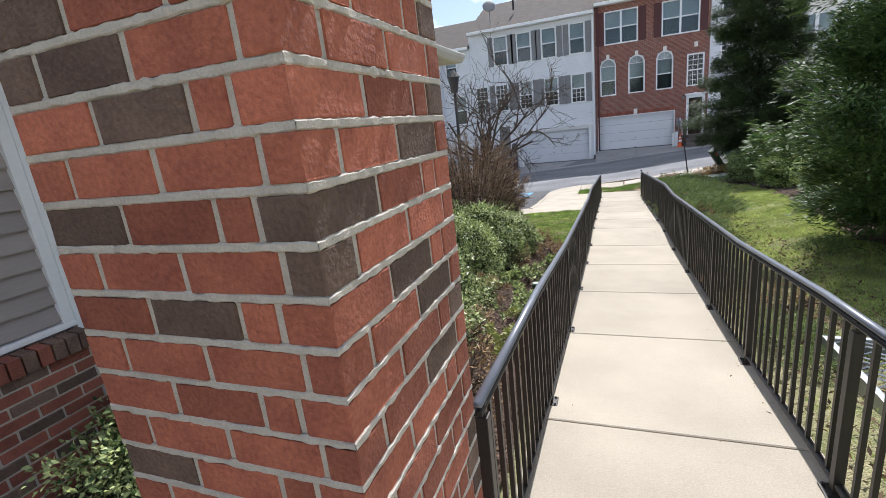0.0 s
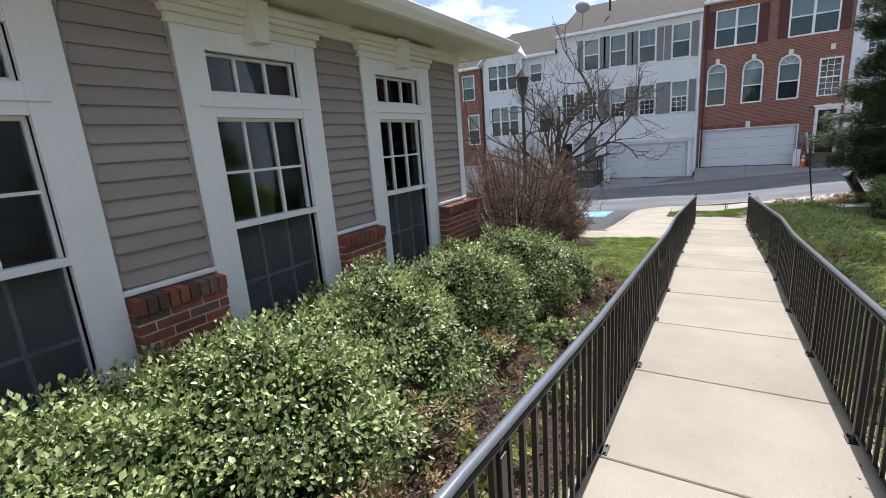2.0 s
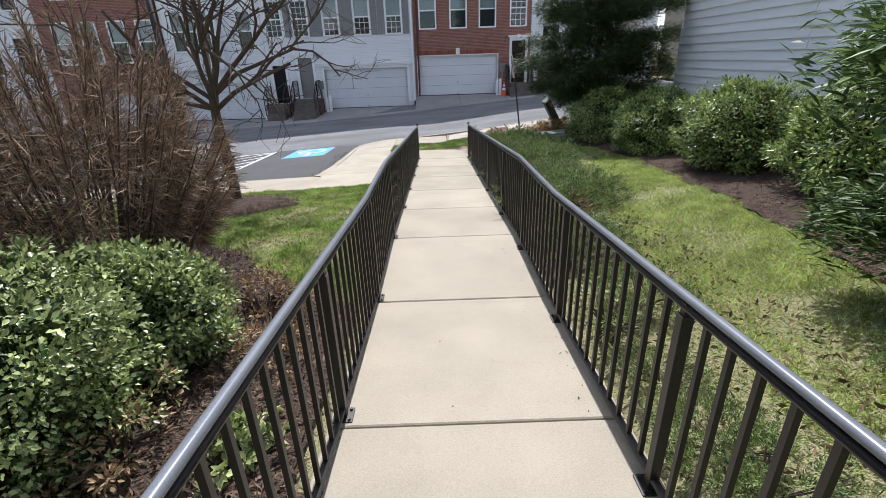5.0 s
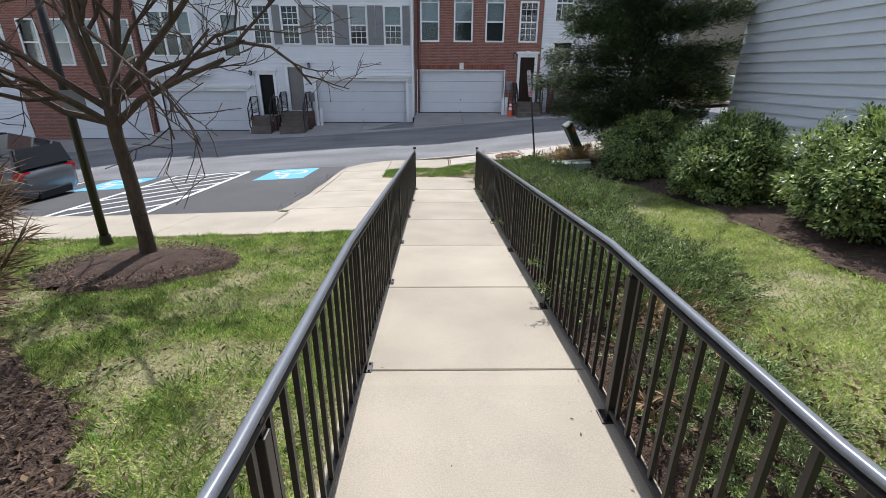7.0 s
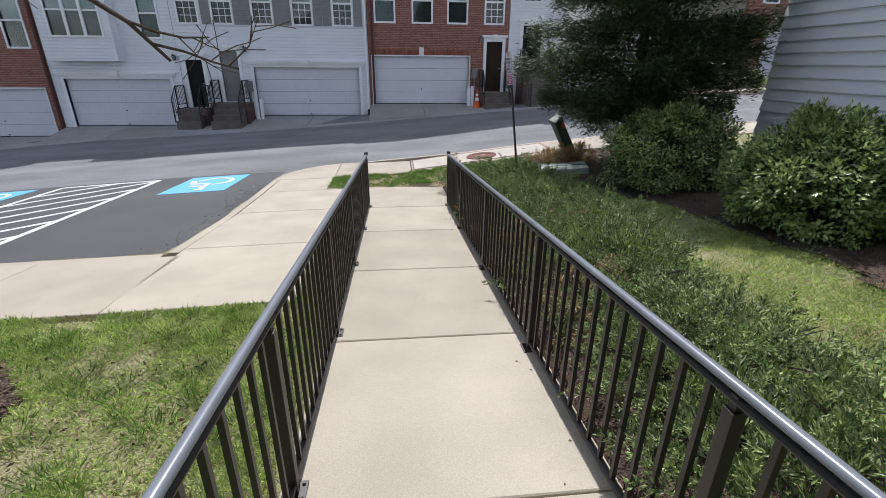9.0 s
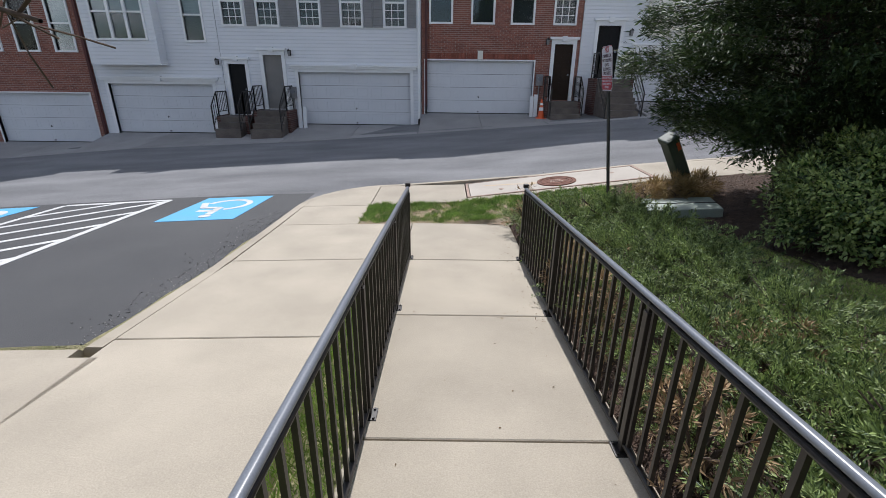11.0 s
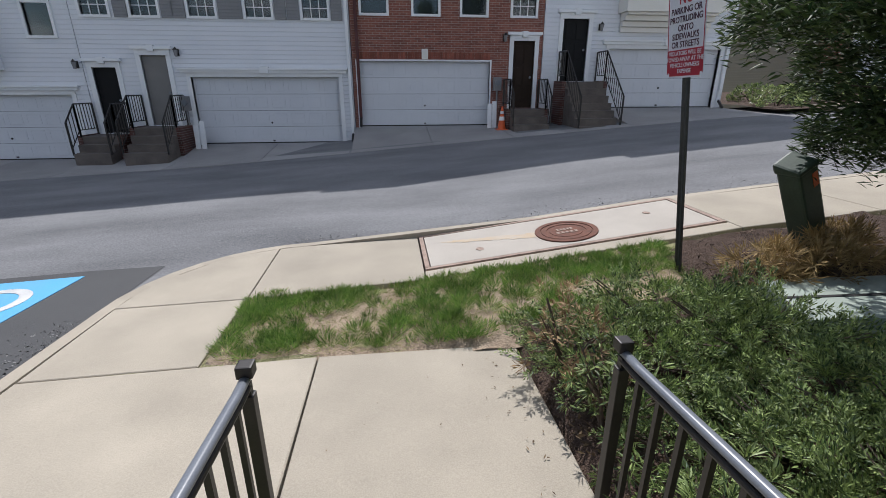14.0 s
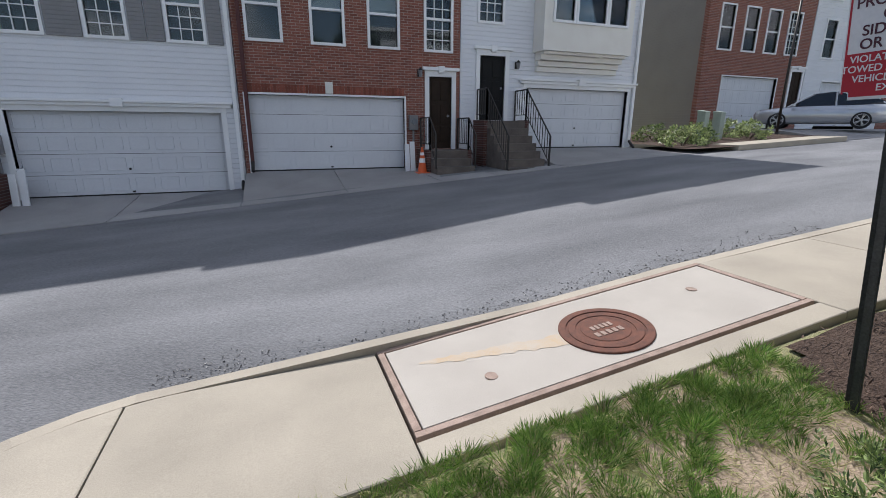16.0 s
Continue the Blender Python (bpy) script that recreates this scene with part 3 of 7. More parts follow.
def facade_window(parent, x0, x1, z0, z1, arch=False, grid=False, y=FY, lower=M_SCREEN, upper=M_BLIND, cols=1):
    w = thing("window", "", "")
    w.parent = parent
    bm = bmesh.new()
    t = 0.07
    box(bm, x0 - t, x0, y - 0.05, y + 0.08, z0 - t, z1 + t)
    box(bm, x1, x1 + t, y - 0.05, y + 0.08, z0 - t, z1 + t)
    box(bm, x0, x1, y - 0.05, y + 0.08, z0 - t, z0)
    if not arch:
        box(bm, x0, x1, y - 0.05, y + 0.08, z1, z1 + t)
    zm = (z0 + z1) / 2
    box(bm, x0, x1, y - 0.02, y + 0.06, zm - 0.03, zm + 0.03)
    for c in range(1, cols):
        x = x0 + (x1 - x0) * c / cols
        box(bm, x - 0.05, x + 0.05, y - 0.03, y + 0.06, z0, z1)
    xm, r = (x0 + x1) / 2, (x1 - x0) / 2
    if arch:
        k = 12
        ro, rin = r + t, r
        for i in range(k):
            a0, a1 = math.pi * i / k, math.pi * (i + 1) / k
            q = []
            for rr, yy in ((rin, y - 0.05), (ro, y - 0.05)):
                for aa in (a0, a1):
                    q.append(bm.verts.new((xm + rr * math.cos(aa), yy, z1 + rr * math.sin(aa))))
            q2 = [bm.verts.new((v.co.x, y + 0.08, v.co.z)) for v in q]
            bm.faces.new((q[0], q[1], q[3], q[2])), bm.faces.new((q[2], q[3], q2[3], q2[2])), bm.faces.new((q[0], q2[0], q2[1], q[1]))
        box(bm, x0, x1, y - 0.02, y + 0.06, z1 - 0.02, z1 + 0.02)
        for aa in (45, 90, 135):
            tube(bm, (xm, y + 0.01, z1), (xm + r * math.cos(radians(aa)), y + 0.01, z1 + r * math.sin(radians(aa))), 0.012, n=4)
    if grid:
        half = grid == "half"
        for c in (1, 2):
            x = x0 + (x1 - x0) * c / 3
            box(bm, x - 0.010, x + 0.010, y + 0.0, y + 0.03, z0, zm if half else z1)
        for c in range(1, 3 if half else 6):
            z = z0 + (z1 - z0) * c / 6
            box(bm, x0, x1, y + 0.001, y + 0.031, z - 0.010, z + 0.010)
    part("window_frame", bm, M_WHITE, w)
    bm = bmesh.new()
    top = z1 + (r if arch else 0)
    if arch:
        k = 12
        f = [bm.verts.new((xm + r * math.cos(math.pi * i / k), y + 0.04, z1 + r * math.sin(math.pi * i / k))) for i in range(k + 1)]
        bm.faces.new(f)
    box(bm, x0, x1, y + 0.04, y + 0.045, z0, z1)
    part("pane", bm, M_GLASS, w).visible_shadow = False
    # given M_DARK, the upper sheet is painted room darkness, not a blind
    for nm, a, b, mm in (("blind", zm, top, upper), ("screen", z0, zm, lower)):
        bm = bmesh.new()
        box(bm, x0, x1, y + 0.09, y + 0.11, a, b)
        part(nm, bm, mm, w)
    return w


def shutter(parent, x0, x1, z0, z1, material, y=FY):
    bm = bmesh.new()
    box(bm, x0, x1, y - 0.04, y - 0.0, z0, z1, 0.006)
    part("shutter", bm, material, parent)


def garage_door(parent, x0, x1, z0, z1, trim=True, y=FY):
    bm = bmesh.new()
    rows, cols = 4, 8
    for r in range(rows):
        za, zb = z0 + (z1 - z0) * r / rows, z0 + (z1 - z0) * (r + 1) / rows
        box(bm, x0, x1, y + 0.12, y + 0.16, za + 0.006, zb - 0.004)
        for c in range(cols):
            xa, xb = x0 + (x1 - x0) * c / cols, x0 + (x1 - x0) * (c + 1) / cols
            box(bm, xa + 0.07, xb - 0.07, y + 0.115, y + 0.125, za + 0.09, zb - 0.09, 0.012)
    d = part("garage_door", bm, M_GARAGE, parent, "white panelled garage door")
    bm = bmesh.new()
    tube(bm, ((x0 + x1) / 2, y + 0.1, z0 + 0.62), ((x0 + x1) / 2, y + 0.13, z0 + 0.62), 0.03)
    box(bm, (x0 + x1) / 2 - 0.03, (x0 + x1) / 2 + 0.03, y + 0.09, y + 0.13, z0 + 0.04, z0 + 0.08)
    part("handle", bm, M_DARK, d)
    bm = bmesh.new()
    box(bm, x0, x1, y + 0.1, y + 0.13, z0 - 0.02, z0 + 0.012)
    part("weather_strip", bm, M_DARK, d)
    bm = bmesh.new()
    t = 0.12 if trim else 0.05
    box(bm, x0 - t, x0, y - 0.03, y + 0.14, z0 - 0.05, z1 + t)
    box(bm, x1, x1 + t, y - 0.03, y + 0.14, z0 - 0.05, z1 + t)
    box(bm, x0, x1, y - 0.03, y + 0.14, z1, z1 + t)
    if trim:
        box(bm, x0 - 0.25, x1 + 0.25, y - 0.1, y, z1 + t, z1 + t + 0.08, 0.01)
        box(bm, x0 - 0.3, x1 + 0.3, y - 0.15, y, z1 + t + 0.08, z1 + t + 0.14, 0.01)
        xm = (x0 + x1) / 2
        box(bm, xm - 0.13, xm + 0.13, y - 0.17, y, z1 + 0.1, z1 + t + 0.18, 0.01)
    part("garage_trim", bm, M_WHITE, parent)


def front_door(parent, x0, x1, z0, z1, material, y=FY, storm=False):
    bm = bmesh.new()
    box(bm, x0, x1, y + 0.05, y + 0.1, z0, z1)
    d = part("door", bm, material, parent)
    if not storm:
        w = (x1 - x0)
        for a, b in ((0.10, 0.32), (0.36, 0.62), (0.68, 0.94)):
            for c, e in ((0.14, 0.46), (0.54, 0.86)):
                bm = bmesh.new()
                box(bm, x0 + w * c, x0 + w * e, y + 0.035, y + 0.06, z0 + (z1 - z0) * a, z0 + (z1 - z0) * b, 0.01)
                part("panel", bm, material, d)
    bm = bmesh.new()
    tube(bm, (x1 - 0.09, y + 0.0, z0 + 0.95), (x1 - 0.09, y + 0.06, z0 + 0.95), 0.035)
    part("handle", bm, M_CAP, d)
    bm = bmesh.new()
    t = 0.13
    box(bm, x0 - t, x0, y - 0.05, y + 0.08, z0 - 0.05, z1)
    box(bm, x1, x1 + t, y - 0.05, y + 0.08, z0 - 0.05, z1)
    box(bm, x0 - t, x1 + t, y - 0.06, y + 0.08, z1, z1 + 0.16)
    box(bm, x0 - t - 0.08, x1 + t + 0.08, y - 0.13, y, z1 + 0.16, z1 + 0.25, 0.012)
    xm = (x0 + x1) / 2
    box(bm, xm - 0.09, xm + 0.09, y - 0.14, y, z1 + 0.1, z1 + 0.28, 0.01)
    part("door_surround", bm, M_WHITE, parent)


def town_house(x0, x1, wall, label, base, eave, wins, garage, door=None, door2=None, ridge=2.7, y=FY, depth=11.0, trim=True, side=None):
    h = thing("town_house", label, "house", "row of town houses")
    holes = []
    for w in wins:
        holes.append((w[0], w[1], w[2], w[3] + ((w[1] - w[0]) / 2 if w[4] == "arch" else 0)))
    holes.append((garage[0], garage[1], garage[2] - 1, garage[3]))
    for d_ in (door, door2):
        if d_:
            holes.append((d_[0], d_[1], d_[2], d_[3]))
    bm = bmesh.new()
    cells(bm, x0, x1, base - 1.2, eave, holes, lambda u0, u1, z0, z1: box(bm, u0, u1, y, y + 0.25, z0, z1))
    part("wall", bm, wall, h)
    bm = bmesh.new()
    box(bm, x0, x1, y + depth, y + depth + 0.2, base - 1.2, eave)
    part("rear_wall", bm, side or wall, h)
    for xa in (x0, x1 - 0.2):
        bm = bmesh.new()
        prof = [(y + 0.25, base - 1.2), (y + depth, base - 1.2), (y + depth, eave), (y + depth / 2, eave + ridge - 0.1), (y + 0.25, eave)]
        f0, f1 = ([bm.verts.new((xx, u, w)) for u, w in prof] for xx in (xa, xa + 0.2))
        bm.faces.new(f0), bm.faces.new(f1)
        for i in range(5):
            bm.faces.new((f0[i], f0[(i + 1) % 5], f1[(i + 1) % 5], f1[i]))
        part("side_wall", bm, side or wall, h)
    # near-black sheet added to stand for unlit rooms behind the front
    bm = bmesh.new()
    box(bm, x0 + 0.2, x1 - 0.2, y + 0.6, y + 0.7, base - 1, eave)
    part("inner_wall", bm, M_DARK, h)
    # pitched roof with thickness
    bm = bmesh.new()
    yr = y + depth / 2
    for ya, s in ((y - 0.35, 1), (y + depth + 0.35, -1)):
        v = [bm.verts.new(p) for p in ((x0, ya, eave + 0.02), (x1, ya, eave + 0.02), (x1, yr, eave + ridge), (x0, yr, eave + ridge), (x0, ya, eave + 0.14), (x1, ya, eave + 0.14), (x1, yr, eave + ridge + 0.12), (x0, yr, eave + ridge + 0.12))]
        for f in ((0, 1, 2, 3), (4, 5, 6, 7), (0, 1, 5, 4), (0, 3, 7, 4), (1, 2, 6, 5)):
            bm.faces.new([v[i] for i in f])
    part("roof", bm, M_ROOF, h)
    bm = bmesh.new()
    box(bm, x0, x1, y - 0.40, y - 0.30, eave - 0.02, eave + 0.14, 0.01)
    box(bm, x0, x1, y - 0.35, y, eave - 0.03, eave)
    part("eave_gutter", bm, M_WHITE, h)
    for w in wins:
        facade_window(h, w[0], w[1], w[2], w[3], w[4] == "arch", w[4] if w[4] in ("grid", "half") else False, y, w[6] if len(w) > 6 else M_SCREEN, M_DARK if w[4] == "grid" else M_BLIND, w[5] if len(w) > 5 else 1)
    garage_door(h, *garage, trim=trim, y=y)
    for d_ in (door, door2):
        if d_:
            front_door(h, d_[0], d_[1], d_[2], d_[3], d_[4], y, len(d_) > 5)
    return h


U2 = town_house(-9.0, -1.22, M_WSIDE, "three-storey town house with white siding and grey shutters", -0.2, 8.55,
    [(x, x + 0.72, 3.68, 5.25, k) for x, k in ((-8.70, "grid"), (-7.36, "grid"), (-5.78, "half"), (-4.19, "half"), (-2.56, "half"))] + [(x, x + 0.78, 6.52, 8.15, "") for x in (-7.32, -5.82, -4.28, -2.60)],
    (-6.05, -1.65, 0.04, 2.02), (-7.36, -6.64, 0.62, 2.62, M_DOORG, True), (-8.76, -8.1, 0.40, 2.28, M_DOOR, True))
for x in (-5.78, -4.19, -2.56, -7.36):
    for a in ((x - 0.46, x - 0.1), (x + 0.82, x + 1.15)):
        shutter(U2, *a, 3.62, 5.3, M_SHUTL)
for x in (-7.32, -5.82, -4.28, -2.60):
    for a in ((x - 0.42, x - 0.1), (x + 0.88, x + 1.2)):
        shutter(U2, *a, 6.46, 8.2, M_SHUTL)
U3 = town_house(-1.2, 4.88, M_FBRICK, "three-storey red brick town house with arched windows", 0.3, 8.85,
    [(x, x + 0.76, 3.84, 5.45, "arch") for x in (-0.84, 0.74, 2.24)] + [(3.84, 4.58, 3.84, 5.45, "grid")] + [(-0.58, 1.12, 6.72, 8.4, "", 2), (2.50, 4.28, 6.72, 8.4, "", 2)],
    (-1.05, 3.17, 0.54, 2.5), (3.92, 4.62, 1.08, 3.12, M_DOORB), trim=False)
for a in ((-1.12, -0.68), (1.24, 1.62), (2.02, 2.40), (4.38, 4.76)):
    shutter(U3, *a, 6.66, 8.46, M_SHUTR)
U4 = town_house(4.9, 11.45, M_WSIDE, "three-storey town house with white siding and a bay", 0.8, 9.3,
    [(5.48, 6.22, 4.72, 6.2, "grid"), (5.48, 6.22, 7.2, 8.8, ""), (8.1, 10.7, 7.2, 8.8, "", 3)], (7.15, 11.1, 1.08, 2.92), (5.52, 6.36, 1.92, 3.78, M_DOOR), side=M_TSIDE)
U1 = town_house(-14.1, -9.02, M_WSIDE, "three-storey town house with white siding and a gable", -0.7, 7.75,
    [(-13.3, -11.45, 3.12, 4.9, "", 3), (-10.2, -9.52, 3.12, 4.85, ""), (-13.4, -11.5, 6.0, 7.5, "", 3), (-10.7, -10.0, 6.3, 7.3, "")], (-13.65, -9.5, -0.37, 1.52))
U0 = town_house(-20.4, -14.12, M_FBRICK, "three-storey red brick town house", -1.2, 7.6,
    [(x, x + 0.74, 2.7, 4.6, "") for x in (-19.6, -18.2, -16.75, -15.3)] + [(x, x + 0.8, 5.7, 7.2, "") for x in (-19.2, -17.4, -15.6)], (-18.5, -14.5, -0.8, 1.12), trim=False)
UM = town_house(-27.5, -20.42, M_WSIDE, "three-storey town house with white siding", -1.6, 7.2,
    [(x, x + 0.74, 2.3, 4.0, "") for x in (-26.6, -25.0, -23.4, -21.8)] + [(x, x + 0.8, 5.3, 6.8, "") for x in (-26.6, -25, -23.4, -21.8)], (-26.6, -22.4, -1.25, 0.7))
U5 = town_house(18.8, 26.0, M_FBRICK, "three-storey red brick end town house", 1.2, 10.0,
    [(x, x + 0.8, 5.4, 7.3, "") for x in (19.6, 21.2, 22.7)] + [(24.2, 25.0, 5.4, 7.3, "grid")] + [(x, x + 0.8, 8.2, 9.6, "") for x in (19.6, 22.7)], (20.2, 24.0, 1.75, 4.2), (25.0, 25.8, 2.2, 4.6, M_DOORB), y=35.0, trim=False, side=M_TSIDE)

U6 = town_house(26.05, 33.0, M_WSIDE, "three-storey town house with white siding beyond the lot", 1.4, 10.2,
    [(x, x + 0.8, 5.4, 7.2, "") for x in (27.0, 28.8, 30.6)] + [(x, x + 0.8, 8.2, 9.6, "") for x in (27.0, 28.8, 30.6)], (27.5, 31.5, 1.9, 4.2), y=35.0, trim=False)
U7 = town_house(33.05, 40.0, M_FBRICK, "three-storey red brick town house beyond the lot", 1.6, 10.4,
    [(x, x + 0.8, 5.6, 7.4, "") for x in (34.0, 35.8, 37.6)] + [(x, x + 0.8, 8.4, 9.8, "") for x in (34.0, 35.8, 37.6)], (34.5, 38.5, 2.1, 4.4), y=35.0, trim=False)

# far driveways in front of the garages
drive = thing("driveway", "grey concrete driveway aprons before the garages", "driveway", kind="structure")
for xa, xb, zb in ((-27.4, -20.4, -1.28), (-20.38, -14.12, -0.83), (-14.1, -9.0, -0.40), (-8.98, -6.2, -0.12), (-6.18, -1.25, 0.01), (-1.23, 3.4, 0.51), (3.42, 4.9, 0.5), (4.92, 7.0, 0.52), (7.02, 11.45, 1.05)):
    xs = spaced(xa, xb, 2.4)
    for a, b in zip(xs, xs[1:]):
        f = lambda x, y: road_z(x, 28.3) + 0.015 + (zb - road_z(x, 28.3)) * min(max((y - 28.9) / 2.1, 0), 1)
        slab("panel", [(a, 28.3), (b, 28.3), (b, 28.9), (b, 31.15), (a, 31.15), (a, 28.9)], f, M_DRIVE, 0.3, drive)

# ---- neighbour building by the lawn ----
SX = 5.6
nb = thing("neighbour_building", "neighbouring building with pale grey lap siding", "building", kind="structure")
bm = bmesh.new()
box(bm, SX, SX + 0.2, 3.0, 16.6, 0.0, 7.0)
box(bm, SX, SX + 9, 16.4, 16.6, 0.0, 7.0)
box(bm, SX, SX + 9, 3.0, 3.2, 0.0, 7.0)
box(bm, SX - 0.4, SX + 9, 2.6, 16.9, 7.0, 7.2)
part("wall", bm, M_GSIDE, nb)
lap_boards(nb, SX, [(3.0, 7.9), (7.91, 12.6), (12.61, 16.6)], 0.55, 7.0, M_GSIDE, -1, 0.165, lip=0.034)

# ---- brick pillar and brick base of the club house ----
def brick_set(l, d, key):
    return [brick_mesh("brick", l, d, BRICK_H, M_BRICKB if k < 5 else M_BRICKD, "%s%d" % (key, k)) for k in range(7)]


STRETCHER = brick_set(BRICK_L, BRICK_W, "s")
PIL_L, PIL_H, PIL_J = 0.200, 0.0715, 0.016
PIL_STRETCHER = [brick_mesh("brick", PIL_L, BRICK_W, PIL_H, M_BRICK if k < 5 else M_BRICKD, "p%d" % k) for k in range(7)]
PIL_HALF = [brick_mesh("brick", 0.0965, BRICK_W, PIL_H, M_BRICK if k < 5 else M_BRICKD, "q%d" % k) for k in range(7)]


def pick(rr, meshes):
    return meshes[rr.choice((0, 1, 2, 3, 4, 0, 1, 2, 3, 5, 6))]


pillar = thing("pillar", "square red and brown brick pillar with pale mortar", "pillar")
PX0, PX1, PY0, PY1 = -1.27, -0.662, 0.705, 1.312
bm = bmesh.new()
q = 0.005
box(bm, PX0 + q, PX1 - q, PY0 + q, PY1 - q, 1.2, 4.1)
part("mortar_core", bm, M_MORTAR, pillar)
rr = random.Random(5)
PITCH = BRICK_H + JOINT
PIL_P = PIL_H + PIL_J
PIL_Z = 1.228
n_c = int((4.1 - PIL_Z) / PIL_P)
side_len = PX1 - PX0
for c in range(n_c):
    z = PIL_Z + PIL_P * (c + 0.5)
    for face in range(4):
        # each face: a run of bricks that ends flush at the far corner, turning with the course
        start = 0.0 if c % 2 == 0 else BRICK_W + PIL_J
        end = side_len - (BRICK_W + PIL_J if c % 2 == 0 else 0.0)
        u = start
        while u < end - 0.02:
            left = end - u
            ml, ms = (PIL_L, PIL_STRETCHER) if left > 0.15 else (0.0965, PIL_HALF)
            ln = min(ml, left)
            o = part("brick", pick(rr, ms), None, pillar)
            o.scale = (ln / ml, 1, 1)
            uc, j = u + ln / 2, rr.uniform(-0.0015, 0.0015)
            if face == 0:
                o.location, a = (PX0 + uc, PY0 + BRICK_W / 2 + j, z), 0
            elif face == 1:
                o.location, a = (PX1 - BRICK_W / 2 + j, PY0 + uc, z), 90
            elif face == 2:
                o.location, a = (PX1 - uc, PY1 - BRICK_W / 2 + j, z), 180
            else:
                o.location, a = (PX0 + BRICK_W / 2 + j, PY1 - uc, z), 270
            o.rotation_euler = (rr.uniform(-0.006, 0.006), rr.uniform(-0.006, 0.006), radians(a) + rr.uniform(-0.006, 0.006))
            u += ln + PIL_J
# raised ragged mortar that squeezed out of the joints
bm = bmesh.new()
for c in range(n_c + 1):
    z = PIL_Z + PIL_P * c
    for fx in range(2):
        n = 90
        prev = None
        for i in range(n + 1):
            u = side_len * i / n
            h = 0.0085 + 0.0055 * noise.noise((u * 45, c * 3.1, fx * 7.0))
            d = 0.0035 * noise.noise((u * 30, c * 1.7, 4.0 + fx)) + 0.0005
            row = [(u, -q + 0.002, z - h), (u, d, z - h * 0.6), (u, d, z + h * 0.6), (u, -q + 0.002, z + h)]
            if fx == 0:
                ring = [bm.verts.new((PX0 + a, PY0 - b, w)) for a, b, w in row]
            else:
                ring = [bm.verts.new((PX1 + b, PY0 + a, w)) for a, b, w in row]
            if prev:
                for k in range(3):
                    bm.faces.new((prev[k], prev[k + 1], ring[k + 1], ring[k]))
            prev = ring
tagged(part("mortar_bead", bm, M_MORTAR, pillar), kind="stuff")

# low brick base with a row of upright bricks on top
BASE_TOP = 2.06


def brick_base(y0, y1, x_out, z0=0.95, ztop=BASE_TOP, faces=("x",), seed=1):
    b = thing("brick_base", "low red brick base with an upright brick course on top", "wall", "brick bases", kind="structure")
    rr = random.Random(seed)
    bm = bmesh.new()
    box(bm, HX - 0.1, x_out - 0.008, y0 + 0.008, y1 - 0.008, z0 - 0.3, ztop - 0.008)
    part("mortar_core", bm, M_MORTAR, b)
    n = max(1, round((y1 - y0) / 0.069))
    p = (y1 - y0) / n
    for k in range(n):
        rowm = ROW_M[rr.choice((0, 0, 0, 1, 1))]
        o = part("brick", rowm, None, b)
        o.location, o.scale = (x_out - 0.045 + 0.012, y0 + p * (k + 0.5), ztop - 0.05), (1, p / 0.069, 1)
        o.rotation_euler = (0, 0.06, 0)
    c, z = 0, ztop - 0.105
    while z > z0:
        u = y0 - (BRICK_L / 2 if c % 2 else 0)
        while u < y1 - 0.01:
            a, e = max(u, y0), min(u + BRICK_L, y1)
            if e - a > 0.03:
                o = part("brick", pick(rr, STRETCHER), None, b)
                o.location, o.scale = (x_out - BRICK_W / 2 + rr.uniform(-0.001, 0.001), (a + e) / 2, z - BRICK_H / 2), ((e - a) / BRICK_L, 1, 1)
                o.rotation_euler = (0, 0, radians(90))
            u += BRICK_L + JOINT
        z -= PITCH
        c += 1
    return b


ROW_M = [brick_mesh("rowlock_brick", 0.12, 0.059, 0.1, m_, "r%d" % i) for i, m_ in enumerate((M_BRICKB, M_BRICKD))]
brick_base(-2.2, 1.92 - TRIM, HX + 0.11, seed=2)
brick_base(2.73 + TRIM, 3.77 - TRIM, HX + 0.11, seed=3)
brick_base(4.58 + TRIM, 5.62 - TRIM, HX + 0.11, seed=4)
brick_base(6.43 + TRIM, H_END + 0.1, HX + 0.13, seed=5)
for y0, y1 in ((-2.2, 1.92 - TRIM), (2.73 + TRIM, 3.77 - TRIM), (4.58 + TRIM, 5.62 - TRIM), (6.43 + TRIM, H_END)):
    bm = bmesh.new()
    box(bm, HX - 0.02, HX + 0.035, y0, y1, 2.075, 2.11, 0.006)
    part("sill_flashing", bm, M_WHITE, house)
bm = bmesh.new()
box(bm, HX - 0.01, HX + 0.03, 1.92 - TRIM - 0.06, 1.92 - TRIM - 0.001, 2.1, 3.86, 0.004)
part("corner_trim", bm, M_WHITE, house)


